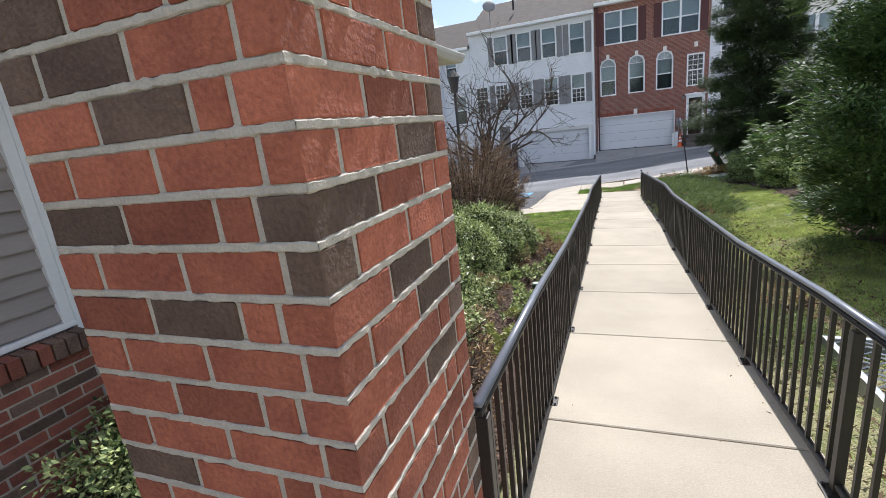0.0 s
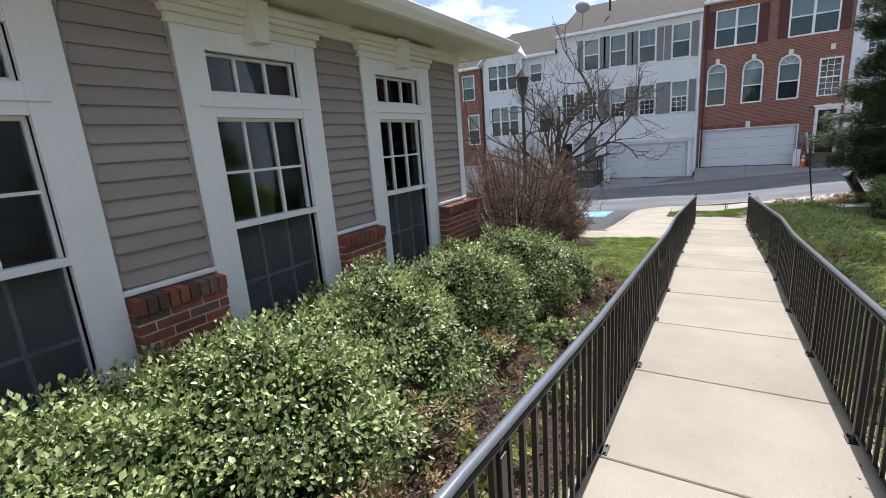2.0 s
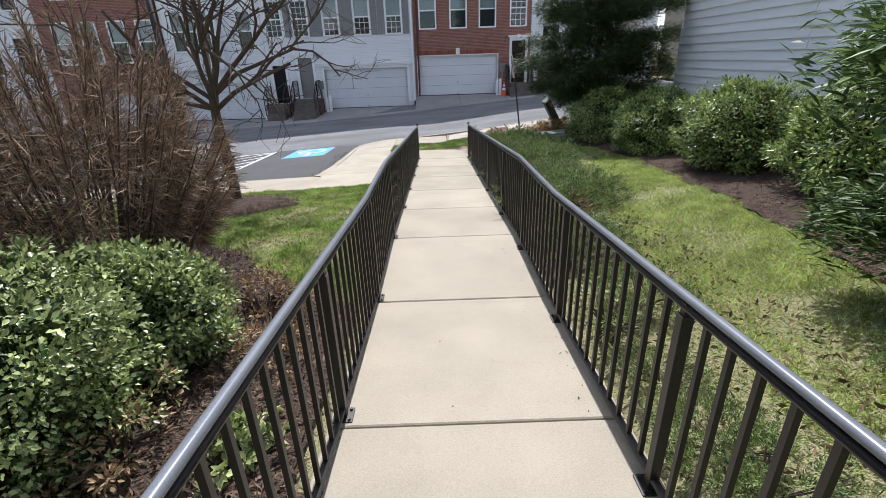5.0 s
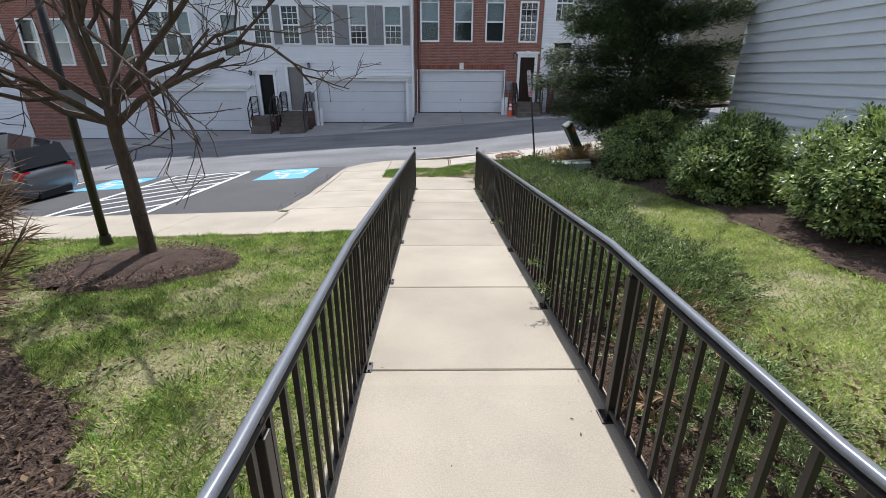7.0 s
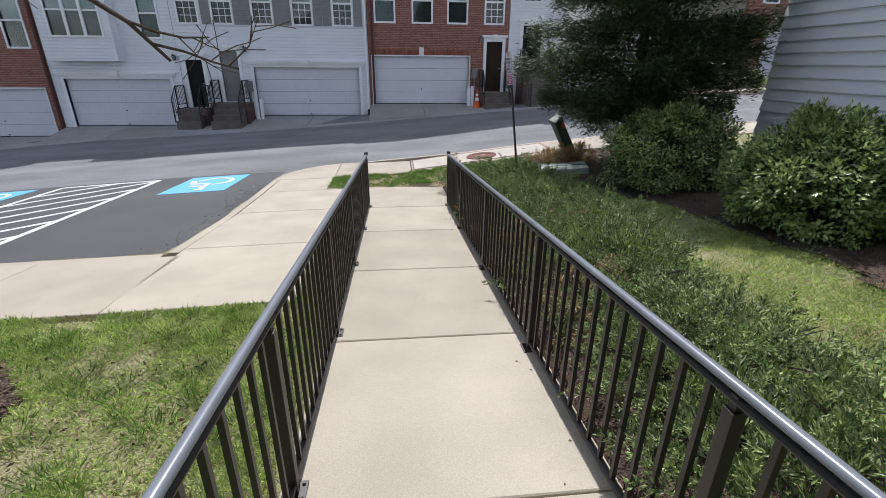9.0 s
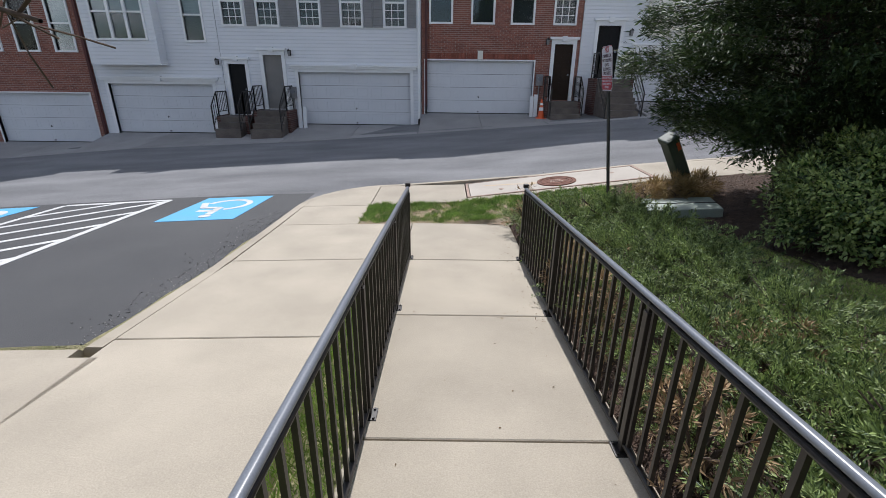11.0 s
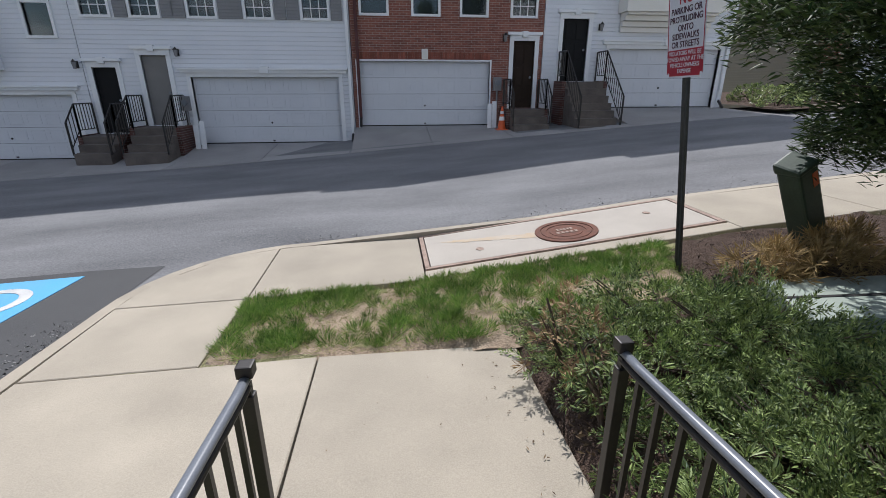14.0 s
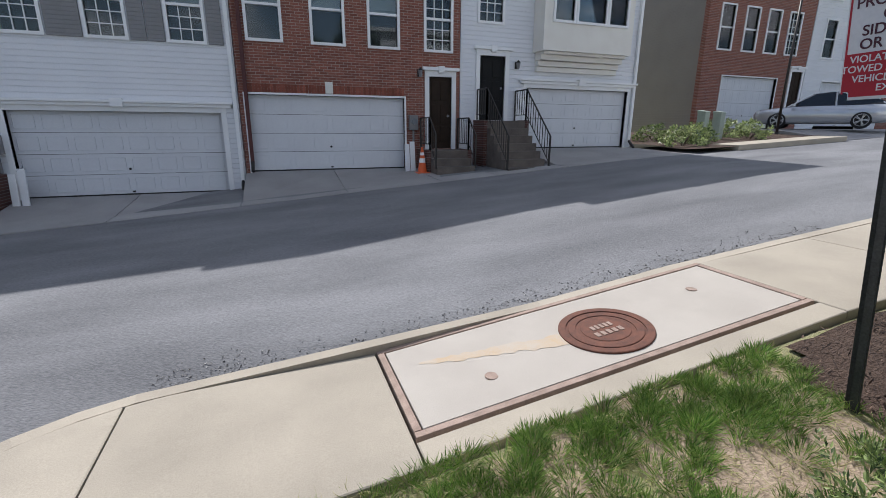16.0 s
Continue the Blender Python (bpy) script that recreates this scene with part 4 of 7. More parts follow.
# ---- plants ----
def leaf_mat(name, c1, c2, rough=0.5, trans=0.25):
    m = bpy.data.materials.new(name)
    m.use_nodes = True
    n, l = m.node_tree.nodes, m.node_tree.links
    p = n["Principled BSDF"]
    geo, rp, hue = n.new("ShaderNodeNewGeometry"), n.new("ShaderNodeMix"), n.new("ShaderNodeHueSaturation")
    rp.data_type = "RGBA"
    rp.inputs["A"].default_value, rp.inputs["B"].default_value = (*c1, 1), (*c2, 1)
    l.new(geo.outputs["Random Per Island"], rp.inputs["Factor"])
    ns, mr = n.new("ShaderNodeTexNoise"), n.new("ShaderNodeMapRange")
    ns.inputs["Scale"].default_value = 4.0
    l.new(geo.outputs["Position"], ns.inputs["Vector"])
    mr.inputs["From Min"].default_value, mr.inputs["From Max"].default_value = 0.3, 0.7
    mr.inputs["To Min"].default_value, mr.inputs["To Max"].default_value = 0.65, 1.25
    l.new(ns.outputs["Fac"], mr.inputs["Value"])
    l.new(mr.outputs[0], hue.inputs["Value"])
    l.new(rp.outputs["Result"], hue.inputs["Color"])
    l.new(hue.outputs["Color"], p.inputs["Base Color"])
    p.inputs["Roughness"].default_value = rough
    tl, mx = n.new("ShaderNodeBsdfTranslucent"), n.new("ShaderNodeMixShader")
    l.new(hue.outputs["Color"], tl.inputs["Color"])
    mx.inputs["Fac"].default_value = trans
    l.new(p.outputs[0], mx.inputs[1])
    l.new(tl.outputs[0], mx.inputs[2])
    l.new(mx.outputs[0], n["Material Output"].inputs["Surface"])
    return m


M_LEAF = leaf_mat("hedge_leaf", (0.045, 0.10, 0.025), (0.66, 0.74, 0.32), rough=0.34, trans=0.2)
# inner leaves near-black: the shade inside a bush is put into their colour
M_LEAFIN = leaf_mat("inner_leaf_shade_tone", (0.018, 0.04, 0.012), (0.08, 0.13, 0.035), rough=0.5, trans=0.1)
M_LEAF2 = leaf_mat("laurel_leaf", (0.05, 0.115, 0.025), (0.50, 0.60, 0.21), rough=0.3, trans=0.25)
M_YLEAF = leaf_mat("yellow_green_leaf", (0.26, 0.32, 0.09), (0.45, 0.45, 0.16), rough=0.5)
M_JUN = leaf_mat("juniper_needles", (0.026, 0.062, 0.022), (0.38, 0.48, 0.16), rough=0.5, trans=0.2)
M_CONIF = leaf_mat("cypress_needles", (0.018, 0.044, 0.016), (0.10, 0.15, 0.048), rough=0.55, trans=0.2)
M_CONIF2 = leaf_mat("arborvitae_needles", (0.026, 0.068, 0.02), (0.16, 0.25, 0.065), rough=0.5, trans=0.3)
M_DRY = leaf_mat("dry_twigs", (0.24, 0.15, 0.08), (0.46, 0.33, 0.18), rough=0.85, trans=0.1)
M_STRAW = leaf_mat("straw_grass", (0.30, 0.21, 0.09), (0.42, 0.30, 0.13), rough=0.8, trans=0.25)
M_GRASS = leaf_mat("grass_blades", (0.11, 0.22, 0.03), (0.32, 0.43, 0.09), rough=0.55, trans=0.35)
M_LAWN = leaf_mat("thin_lawn_blades", (0.20, 0.34, 0.05), (0.60, 0.68, 0.22), rough=0.5, trans=0.35)
M_TUFT = leaf_mat("grass_tuft_blades", (0.05, 0.14, 0.02), (0.30, 0.43, 0.10), rough=0.45, trans=0.35)
M_GRASSD = leaf_mat("lawn_blades", (0.26, 0.30, 0.09), (0.52, 0.45, 0.22), rough=0.6, trans=0.3)
M_BARK = mat("bark", (0.12, 0.085, 0.062), (0.065, 0.048, 0.038), rough=0.95, scale=10, fine=50, bump=0.8, dist=0.01, stretch=(1, 1, 0.3))
M_TWIG = mat("twig_bark", (0.19, 0.135, 0.095), (0.11, 0.08, 0.06), rough=0.9, scale=8, fine=60, bump=0.2)
M_CHIP = leaf_mat("mulch_chips", (0.022, 0.014, 0.010), (0.20, 0.135, 0.095), rough=0.95, trans=0.0)
M_GRIT = leaf_mat("dead_leaf_litter", (0.10, 0.065, 0.04), (0.26, 0.18, 0.10), rough=0.9, trans=0.1)


def leaf_mesh(name, pos, way, up, length, width, material, fold=0.25):
    """Many small folded leaves: each starts at pos, points along way, with its face towards up."""
    pos, way, up = np.asarray(pos, float), np.asarray(way, float), np.asarray(up, float)
    n = len(pos)
    way /= np.linalg.norm(way, axis=1, keepdims=True) + 1e-9
    side = np.cross(way, up)
    side /= np.linalg.norm(side, axis=1, keepdims=True) + 1e-9
    nor = np.cross(side, way)
    L, W = (np.broadcast_to(np.asarray(v, float), (n,))[:, None] for v in (length, width))
    v = np.empty((n, 4, 3))
    v[:, 0] = pos
    v[:, 1] = pos + way * L * 0.45 + side * W * 0.5 + nor * W * fold
    v[:, 2] = pos + way * L
    v[:, 3] = pos + way * L * 0.45 - side * W * 0.5 + nor * W * fold
    me = bpy.data.meshes.new(name)
    idx = np.arange(n * 4).reshape(n, 4)
    me.vertices.add(n * 4)
    me.vertices.foreach_set("co", v.ravel())
    tri = np.stack([idx[:, [0, 1, 2]], idx[:, [0, 2, 3]]], 1).reshape(-1)
    me.loops.add(len(tri))
    me.loops.foreach_set("vertex_index", tri.astype(np.int32))
    me.polygons.add(n * 2)
    me.polygons.foreach_set("loop_start", np.arange(0, n * 6, 3, dtype=np.int32))
    me.update(calc_edges=True)
    me.materials.append(material)
    return me


def unit(rng, n):
    d = rng.normal(size=(n, 3))
    return d / np.linalg.norm(d, axis=1, keepdims=True)


def lumps(d, seed, freq=2.2, amp=0.22):
    return np.array([1 + amp * noise.noise(Vector(p * freq) + Vector((seed * 7.3, 1.1, 2.2))) + 0.5 * amp * noise.noise(Vector(p * freq * 2.7) + Vector((seed, 5, 9))) for p in d])


def bush(name, label, at, rx, ry, h, count, leaf, wide, material, seed, base_z=None, stems=7, category="bush", group="", lump=0.22, dense=0.55, inner=None):
    rng = np.random.default_rng(seed)
    z = land_z(at[0], at[1]) if base_z is None else base_z
    b = thing(name, label, category, group, (at[0], at[1], z - 0.02))
    def shell(k, near, far):
        d = unit(rng, k)
        d[:, 2] = np.where(d[:, 2] < -0.85, -d[:, 2], d[:, 2])
        low = d[:, 2] < 0
        d[low, :2] *= (1 + 0.25 * np.abs(d[low, 2]))[:, None]
        rad = lumps(d, seed, amp=lump) * (far - (far - near) * rng.random(k) ** 1.6)
        return d, d * rad[:, None] * np.array((rx, ry, h * 0.56)) + np.array((0, 0, h * 0.5))
    tips = max(20, count // 26)
    td, tp = shell(tips, dense + 0.25, 1.0)
    which = rng.integers(0, tips, count)
    spread = unit(rng, count) * (rng.random(count) ** 0.5)[:, None]
    d = td[which]
    pos = tp[which] + spread * min(rx, ry, h) * 0.125
    pos[:, 2] = np.maximum(pos[:, 2], 0.04)
    way = d * 0.35 + spread * 1.1 + unit(rng, count) * 0.4 + np.array((0, 0, 0.1))
    up = d * 0.9 + unit(rng, count) * 0.45 + np.array((0, 0, 0.55))
    ln = leaf * rng.uniform(0.6, 1.25, count)
    part("foliage", leaf_mesh("foliage", pos, way, up, ln, ln * wide, material), None, b)
    # darker leaf copy inside, painted shade for the gaps between leaf tips
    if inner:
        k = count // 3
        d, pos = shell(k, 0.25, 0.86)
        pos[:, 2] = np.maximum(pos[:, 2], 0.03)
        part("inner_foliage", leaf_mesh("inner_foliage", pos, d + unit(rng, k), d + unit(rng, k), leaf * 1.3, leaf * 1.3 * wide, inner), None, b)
    bm = bmesh.new()
    for i in range(stems):
        a = rng.uniform(0, 6.28)
        e = Vector((math.cos(a) * rx * 0.7, math.sin(a) * ry * 0.7, h * rng.uniform(0.5, 0.85)))
        m = e * 0.45 + Vector((0, 0, 0.05))
        tube(bm, (0.04 * math.cos(a), 0.04 * math.sin(a), 0), m, 0.013, 0.009, 5)
        tube(bm, m, e, 0.009, 0.004, 5)
    tagged(part("branchwork", bm, M_BARK, b), kind="stuff")
    return b


HL = "dense evergreen bush with small glossy leaves beside the club house"
for i, (x, y, rx, ry, h) in enumerate(((-2.25, 1.95, 0.85, 0.72, 0.72), (-2.2, 2.95, 0.86, 0.78, 0.78), (-2.3, 4.1, 0.76, 0.72, 0.86), (-2.3, 5.45, 0.66, 0.64, 0.92), (-2.2, 6.6, 0.66, 0.60, 0.96), (-2.0, 7.45, 0.5, 0.46, 0.72))):
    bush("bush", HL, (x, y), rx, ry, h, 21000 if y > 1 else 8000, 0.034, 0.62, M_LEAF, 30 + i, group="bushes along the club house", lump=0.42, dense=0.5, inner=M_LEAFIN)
for i, (x, y, rx, ry, h, dry) in enumerate(((-1.35, 1.9, 0.36, 0.4, 0.32, 0), (-1.25, 2.75, 0.38, 0.42, 0.40, 1), (-1.5, 3.5, 0.32, 0.36, 0.42, 1), (-1.1, 3.6, 0.22, 0.4, 0.22, 0), (-1.15, 4.6, 0.28, 0.45, 0.2, 0), (-1.65, 4.9, 0.3, 0.3, 0.35, 1), (-1.3, 5.8, 0.3, 0.4, 0.22, 0), (-1.6, 6.6, 0.3, 0.35, 0.3, 1), (-1.2, 7.4, 0.25, 0.4, 0.24, 1), (-1.5, 8.1, 0.35, 0.3, 0.34, 1), (-1.05, 6.6, 0.2, 0.3, 0.16, 0), (-1.1, 1.1, 0.35, 0.35, 0.3, 0), (-1.6, 5.7, 0.2, 0.2, 0.18, 0))):
    if dry:
        bush("dry_shrub", "small dry shrub with brown sparse leaves", (x, y), rx, ry, h, 900, 0.04, 0.35, M_DRY, 60 + i, stems=16, category="shrub", group="dry shrubs in the bed", lump=0.5, dense=0.2)
    else:
        bush("low_plant", "low plant with pale yellow-green leaves on mulch", (x, y), rx, ry, h, 800, 0.05, 0.55, M_YLEAF if i % 2 else M_LEAF, 60 + i, category="plant", group="low plants in the bed", lump=0.5, dense=0.2)

for i, (x, y, rx, ry, h) in enumerate(((4.05, 11.4, 0.75, 0.88, 1.0), (3.95, 13.6, 0.72, 0.82, 1.0), (3.95, 16.2, 0.85, 0.8, 1.10), (4.15, 9.3, 0.75, 0.85, 0.98))):
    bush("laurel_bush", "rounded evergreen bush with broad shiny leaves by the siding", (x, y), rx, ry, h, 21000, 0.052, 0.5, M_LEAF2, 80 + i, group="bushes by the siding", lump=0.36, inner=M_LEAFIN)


def branching(bm, p, d, length, r, depth, rng, spread, up, minr=0.003, sides=6, kids=(2, 4)):
    """A limb of a few bent pieces that divides into smaller ones."""
    k = 3 if depth > 1 else 2
    pts = [Vector(p)]
    for i in range(k):
        d = (d + Vector(rng.normal(size=3)) * 0.16 + Vector((0, 0, up))).normalized()
        pts.append(pts[-1] + d * length / k)
    for i in range(k):
        tube(bm, pts[i], pts[i + 1], max(r * (1 - 0.45 * i / k), minr), max(r * (1 - 0.45 * (i + 1) / k), minr), sides if depth > 1 else 4, caps=False)
    if depth <= 0:
        return
    for j in range(int(rng.integers(kids[0], kids[1] + 1))):
        t = rng.uniform(0.35, 1.0)
        i = min(int(t * k), k - 1)
        q = pts[i].lerp(pts[i + 1], t * k - i)
        nd = (d * 0.9 + Vector(rng.normal(size=3)) * spread).normalized()
        branching(bm, q, nd, length * rng.uniform(0.55, 0.8), r * 0.55, depth - 1, rng, spread, up, minr, sides, kids)


def bare_tree(at, z, fork, height, seed, label, limbs=7, spread=0.62, r=0.075, name="bare_tree"):
    rng = np.random.default_rng(seed)
    t = thing(name, label, "tree", at=(at[0], at[1], z))
    bm = bmesh.new()
    k = 6
    ring = [Vector((0.02 * math.sin(i), 0.015 * math.cos(i * 1.7), -0.1 + (fork + 0.1) * i / k)) for i in range(k + 1)]
    for i in range(k):
        tube(bm, ring[i], ring[i + 1], r * (1.25 if i == 0 else 1.05 - 0.04 * i), r * (1.05 - 0.04 * (i + 1)), 10, caps=False)
    part("trunk", bm, M_BARK, t, smooth=True)
    for j in range(limbs):
        bm = bmesh.new()
        a = 6.283 * j / limbs + rng.uniform(-0.3, 0.3)
        lean = 0.35 if j % 3 == 0 else 1.0
        d = Vector((math.cos(a) * lean, math.sin(a) * lean, rng.uniform(0.28, 0.85)))
        branching(bm, (0, 0, fork * rng.uniform(0.86, 1.02)), d.normalized(), height * rng.uniform(0.32, 0.45), r * 0.5, 4, rng, spread, 0.06, 0.0035, 6, (2, 4))
        part("limb", bm, M_BARK, t)
    return t


bare_tree((-3.3, 11.9), 0.5, 1.5, 3.5, 4, "bare deciduous tree with dark spreading branches in a mulch ring", limbs=11, spread=0.62)
bare_tree((-12.5, 15.5), -0.3, 1.6, 5.0, 9, "bare deciduous tree by the parking lot", limbs=7)


def twig_shrub(at, r, h, seed):
    rng = np.random.default_rng(seed)
    z = land_z(*at)
    t = thing("bare_shrub", "large rounded leafless shrub of thin brown twigs", "shrub", at=(at[0], at[1], z - 0.03))
    stems, twigs = bmesh.new(), []
    for i in range(240):
        a, q = rng.uniform(0, 6.28), rng.uniform(0, 1) ** 0.5
        base = Vector((0.30 * q * math.cos(a), 0.30 * q * math.sin(a), 0))
        th = q * 1.75
        tip = Vector((math.cos(a) * math.sin(th) * r, math.sin(a) * math.sin(th) * r, h * (0.46 + 0.50 * math.cos(th)))) * rng.uniform(0.74, 0.97)
        mid = base.lerp(tip, 0.5) + Vector((0, 0, -0.06 * q)) + Vector(rng.normal(size=3)) * 0.04
        tube(stems, base, mid, 0.011, 0.008, 4, caps=False)
        tube(stems, mid, tip, 0.008, 0.004, 4, caps=False)
        for k in range(140):
            s = rng.uniform(0.28, 1.0) ** 0.5
            p = base.lerp(mid, s * 2) if s < 0.5 else mid.lerp(tip, s * 2 - 1)
            dirv = (p - Vector((0, 0, h * 0.38))).normalized() * 0.75 + Vector(rng.normal(size=3)) * 0.55 + Vector((0, 0, 0.15))
            twigs.append((tuple(p), tuple(dirv), 0.26 * rng.uniform(0.4, 1.1) * (1.15 - 0.5 * s)))
    tagged(part("branchwork", stems, M_BARK, t), kind="stuff")
    pos, way = np.array([w[0] for w in twigs]), np.array([w[1] for w in twigs])
    ln = np.array([w[2] for w in twigs])
    rad = np.linalg.norm((pos + way / np.linalg.norm(way, axis=1, keepdims=True) * ln[:, None] - np.array((0, 0, h * 0.48))) / np.array((r, r, h * 0.52)), axis=1)
    ok = rad < 1.05 + 0.08 * rng.random(len(rad))
    part("foliage", leaf_mesh("twig_mass", pos[ok], way[ok], np.random.default_rng(1).normal(size=(ok.sum(), 3)), ln[ok], 0.0062, M_DRYT), None, t)
    return t


M_DRYT = leaf_mat("thin_twigs", (0.10, 0.064, 0.045), (0.50, 0.36, 0.24), rough=0.8, trans=0.0)
twig_shrub((-2.9, 8.5), 1.22, 2.5, 3)


def conifer(at, z, r, h, seed, label, low=0.1, count=26000, needles=None, slim=1.0):
    """Layered boughs that droop from a trunk, each with many needle sprays."""
    rng = np.random.default_rng(seed)
    t = thing("conifer_tree", label, "tree", "dark conifers", (at[0], at[1], z))
    bm = bmesh.new()
    tube(bm, (0, 0, -0.1), (0, 0, h * 0.95), 0.11, 0.02, 9)
    part("trunk", bm, M_BARK, t)
    boughs = bmesh.new()
    pos, way, up = [], [], []
    nb = 130
    for i in range(nb):
        s = (i + rng.random()) / nb
        zz = low * h + (0.98 - low) * h * s
        ln = r * min(1.0, slim + 2.2 * s) * (1 - s) ** 0.5 * rng.uniform(0.6, 1.12) + 0.15
        a = i * 2.399 + rng.uniform(-0.4, 0.4)
        d = Vector((math.cos(a), math.sin(a), rng.uniform(-0.05, 0.3)))
        e = Vector((0, 0, zz)) + d * ln
        tube(boughs, (0, 0, zz), e, 0.018, 0.004, 4, caps=False)
        m = int(count / nb * (0.35 + 1.3 * ln / r))
        k = rng.random(m) ** 0.55
        side = Vector((-math.sin(a), math.cos(a), 0))
        for q in range(m):
            f = k[q]
            w = 0.30 * ln * (1 - 0.55 * f) * rng.normal() * 0.7
            pos.append(Vector((0, 0, zz)) + d * ln * f + side * w + Vector((0, 0, 0.10 * rng.normal() - 0.08 * f * ln)))
            way.append(d * 0.9 + side * (0.8 * (1 if w > 0 else -1) * rng.random()) + Vector((0, 0, rng.normal() * 0.35)))
            up.append(Vector((rng.normal() * 0.4, rng.normal() * 0.4, 1)))
    tagged(part("branchwork", boughs, M_BARK, t), kind="stuff")
    pos, way, up = (np.tile(np.array([tuple(v) for v in q]), (2, 1)) for q in (pos, way, up))
    n = len(pos)
    pos += rng.normal(size=(n, 3)) * 0.03
    way += rng.normal(size=(n, 3)) * 0.25
    part("foliage", leaf_mesh("foliage", pos, way, up, rng.uniform(0.05, 0.115, n), rng.uniform(0.014, 0.03, n), needles or M_CONIF), None, t)
    return t


conifer((4.1, 17.8), land_z(4.1, 17.8), 1.95, 7.5, 21, "tall dark green conifer with drooping boughs by the street", 0.10, 105000, slim=0.68)
conifer((3.15, 6.5), land_z(3.15, 6.5), 1.8, 7.0, 22, "large dark green conifer with dense boughs beside the lawn", 0.03, 95000, M_CONIF2)


# prostrate junipers along the ramp
def juniper_mesh(seed, r, h, plumes, each):
    """Feathery plumes that rise outwards from a low mound, each a stalk set with short needles."""
    rng = np.random.default_rng(seed)
    a, q = rng.uniform(0, 6.283, plumes), rng.random(plumes) ** 0.5
    out = np.stack([np.cos(a), np.sin(a), np.zeros(plumes)], 1)
    root = out * (q * r * 0.78)[:, None]
    root[:, 2] = h * (0.62 - 0.42 * q * q) * rng.uniform(0.55, 1.0, plumes)
    axis = out * rng.uniform(0.5, 1.1, (plumes, 1)) + np.array((0, 0, 1.0)) * rng.uniform(0.3, 0.9, (plumes, 1)) + rng.normal(size=(plumes, 3)) * 0.3
    axis /= np.linalg.norm(axis, axis=1, keepdims=True)
    long = rng.uniform(0.14, 0.30, plumes)
    n = plumes * each
    k = np.repeat(np.arange(plumes), each)
    f = rng.random(n)
    off = np.cross(axis[k], unit(rng, n))
    off /= np.linalg.norm(off, axis=1, keepdims=True) + 1e-9
    droop = np.array((0, 0, -0.05)) * (f * f)[:, None]
    pos = root[k] + axis[k] * (f * long[k])[:, None] + off * (0.035 * (1 - 0.75 * f) * rng.random(n))[:, None] + droop
    pos[:, 2] = np.maximum(pos[:, 2], 0.01)
    way = axis[k] * 0.9 + off * 0.75 + rng.normal(size=(n, 3)) * 0.15
    up = rng.normal(size=(n, 3)) * 0.6 + np.array((0, 0, 1))
    return pos, way, up, rng.uniform(0.022, 0.044, n) * (1.15 - 0.5 * f), rng.uniform(0.0065, 0.011, n)


JUN = [leaf_mesh("sprays", *juniper_mesh(200 + i, 0.62, 0.46, 90, 80), M_JUN) for i in range(5)]
bmj = bmesh.new()
for i in range(12):
    a = i * 0.53
    tube(bmj, (0, 0, 0), (0.5 * math.cos(a * 2), 0.5 * math.sin(a * 2), 0.22), 0.012, 0.003, 4, caps=False)
JUN_STEM = mesh_of("stems", bmj, M_BARK)
rr = random.Random(8)
spots = []
JUN_EDGE = ((3, 1.3), (8.0, 1.35), (10.0, 1.55), (11.0, 1.75), (13.0, 2.0), (16.0, 2.4), (18.6, 2.35))
jun_edge = lambda y: float(np.interp(y, [p[0] for p in JUN_EDGE], [p[1] for p in JUN_EDGE]))
y = 3.4
while y < 18.5:
    x = 1.08 if y < 8.0 else 1.27
    while x < max(jun_edge(y) + 0.12, 1.3):
        spots.append((x + rr.uniform(-0.1, 0.1), y + rr.uniform(-0.16, 0.16)))
        x += 0.44
    y += 0.46
spots.append((2.15, 6.75))
for n_, (x, y) in enumerate(spots):
    if n_ % 11 == 3 and y < 16.5:
        bush("dry_shrub", "low dry brown juniper among green ones", (x, y), 0.42, 0.42, 0.3, 1400, 0.045, 0.25, M_DRY, 700 + n_, stems=10, category="shrub", group="dry shrubs by the railing", lump=0.4, dense=0.2)
        continue
    if y > 17.9 and x < 0.95:
        continue
    j = thing("juniper", "low spreading juniper with feathery green sprays", "shrub", "junipers along the ramp", (x, y, land_z(x, y) - 0.02))
    s = rr.uniform(0.62, 1.15) * (0.55 if y < 8.0 else (0.85 if y < 10.5 else 1.0))
    j.scale, j.rotation_euler = (s, s, s * rr.uniform(0.75, 1.4)), (0, 0, rr.uniform(0, 6.28))
    part("foliage", rr.choice(JUN), None, j)
    tagged(part("branchwork", JUN_STEM, None, j), kind="stuff")


# ---- beds, grass and litter ----
def patch(name, outline, lift, material, label, category="bed", step=0.14):
    """A bed with an uneven edge: a fine sheet kept where it lies inside the outline."""
    def inside(x, y):
        x, y = x + 0.10 * noise.noise((x * 2, y * 2, 8)), y + 0.10 * noise.noise((x * 2, y * 2, 15))
        c, k = False, len(outline)
        for i in range(k):
            (x0, y0), (x1, y1) = outline[i], outline[(i + 1) % k]
            if (y0 > y) != (y1 > y) and x < (x1 - x0) * (y - y0) / (y1 - y0) + x0:
                c = not c
        return c
    xs, ys = [p[0] for p in outline], [p[1] for p in outline]
    f = lift if callable(lift) else (lambda x, y: lift)
    return sheet(name, spaced(min(xs) - 0.1, max(xs) + 0.1, step), spaced(min(ys) - 0.1, max(ys) + 0.1, step), lambda x, y: land_z(x, y) + f(x, y) + 0.03 * noise.noise((x * 4, y * 4, 1)) + bumpy(x, y), material, label, category, inside), inside


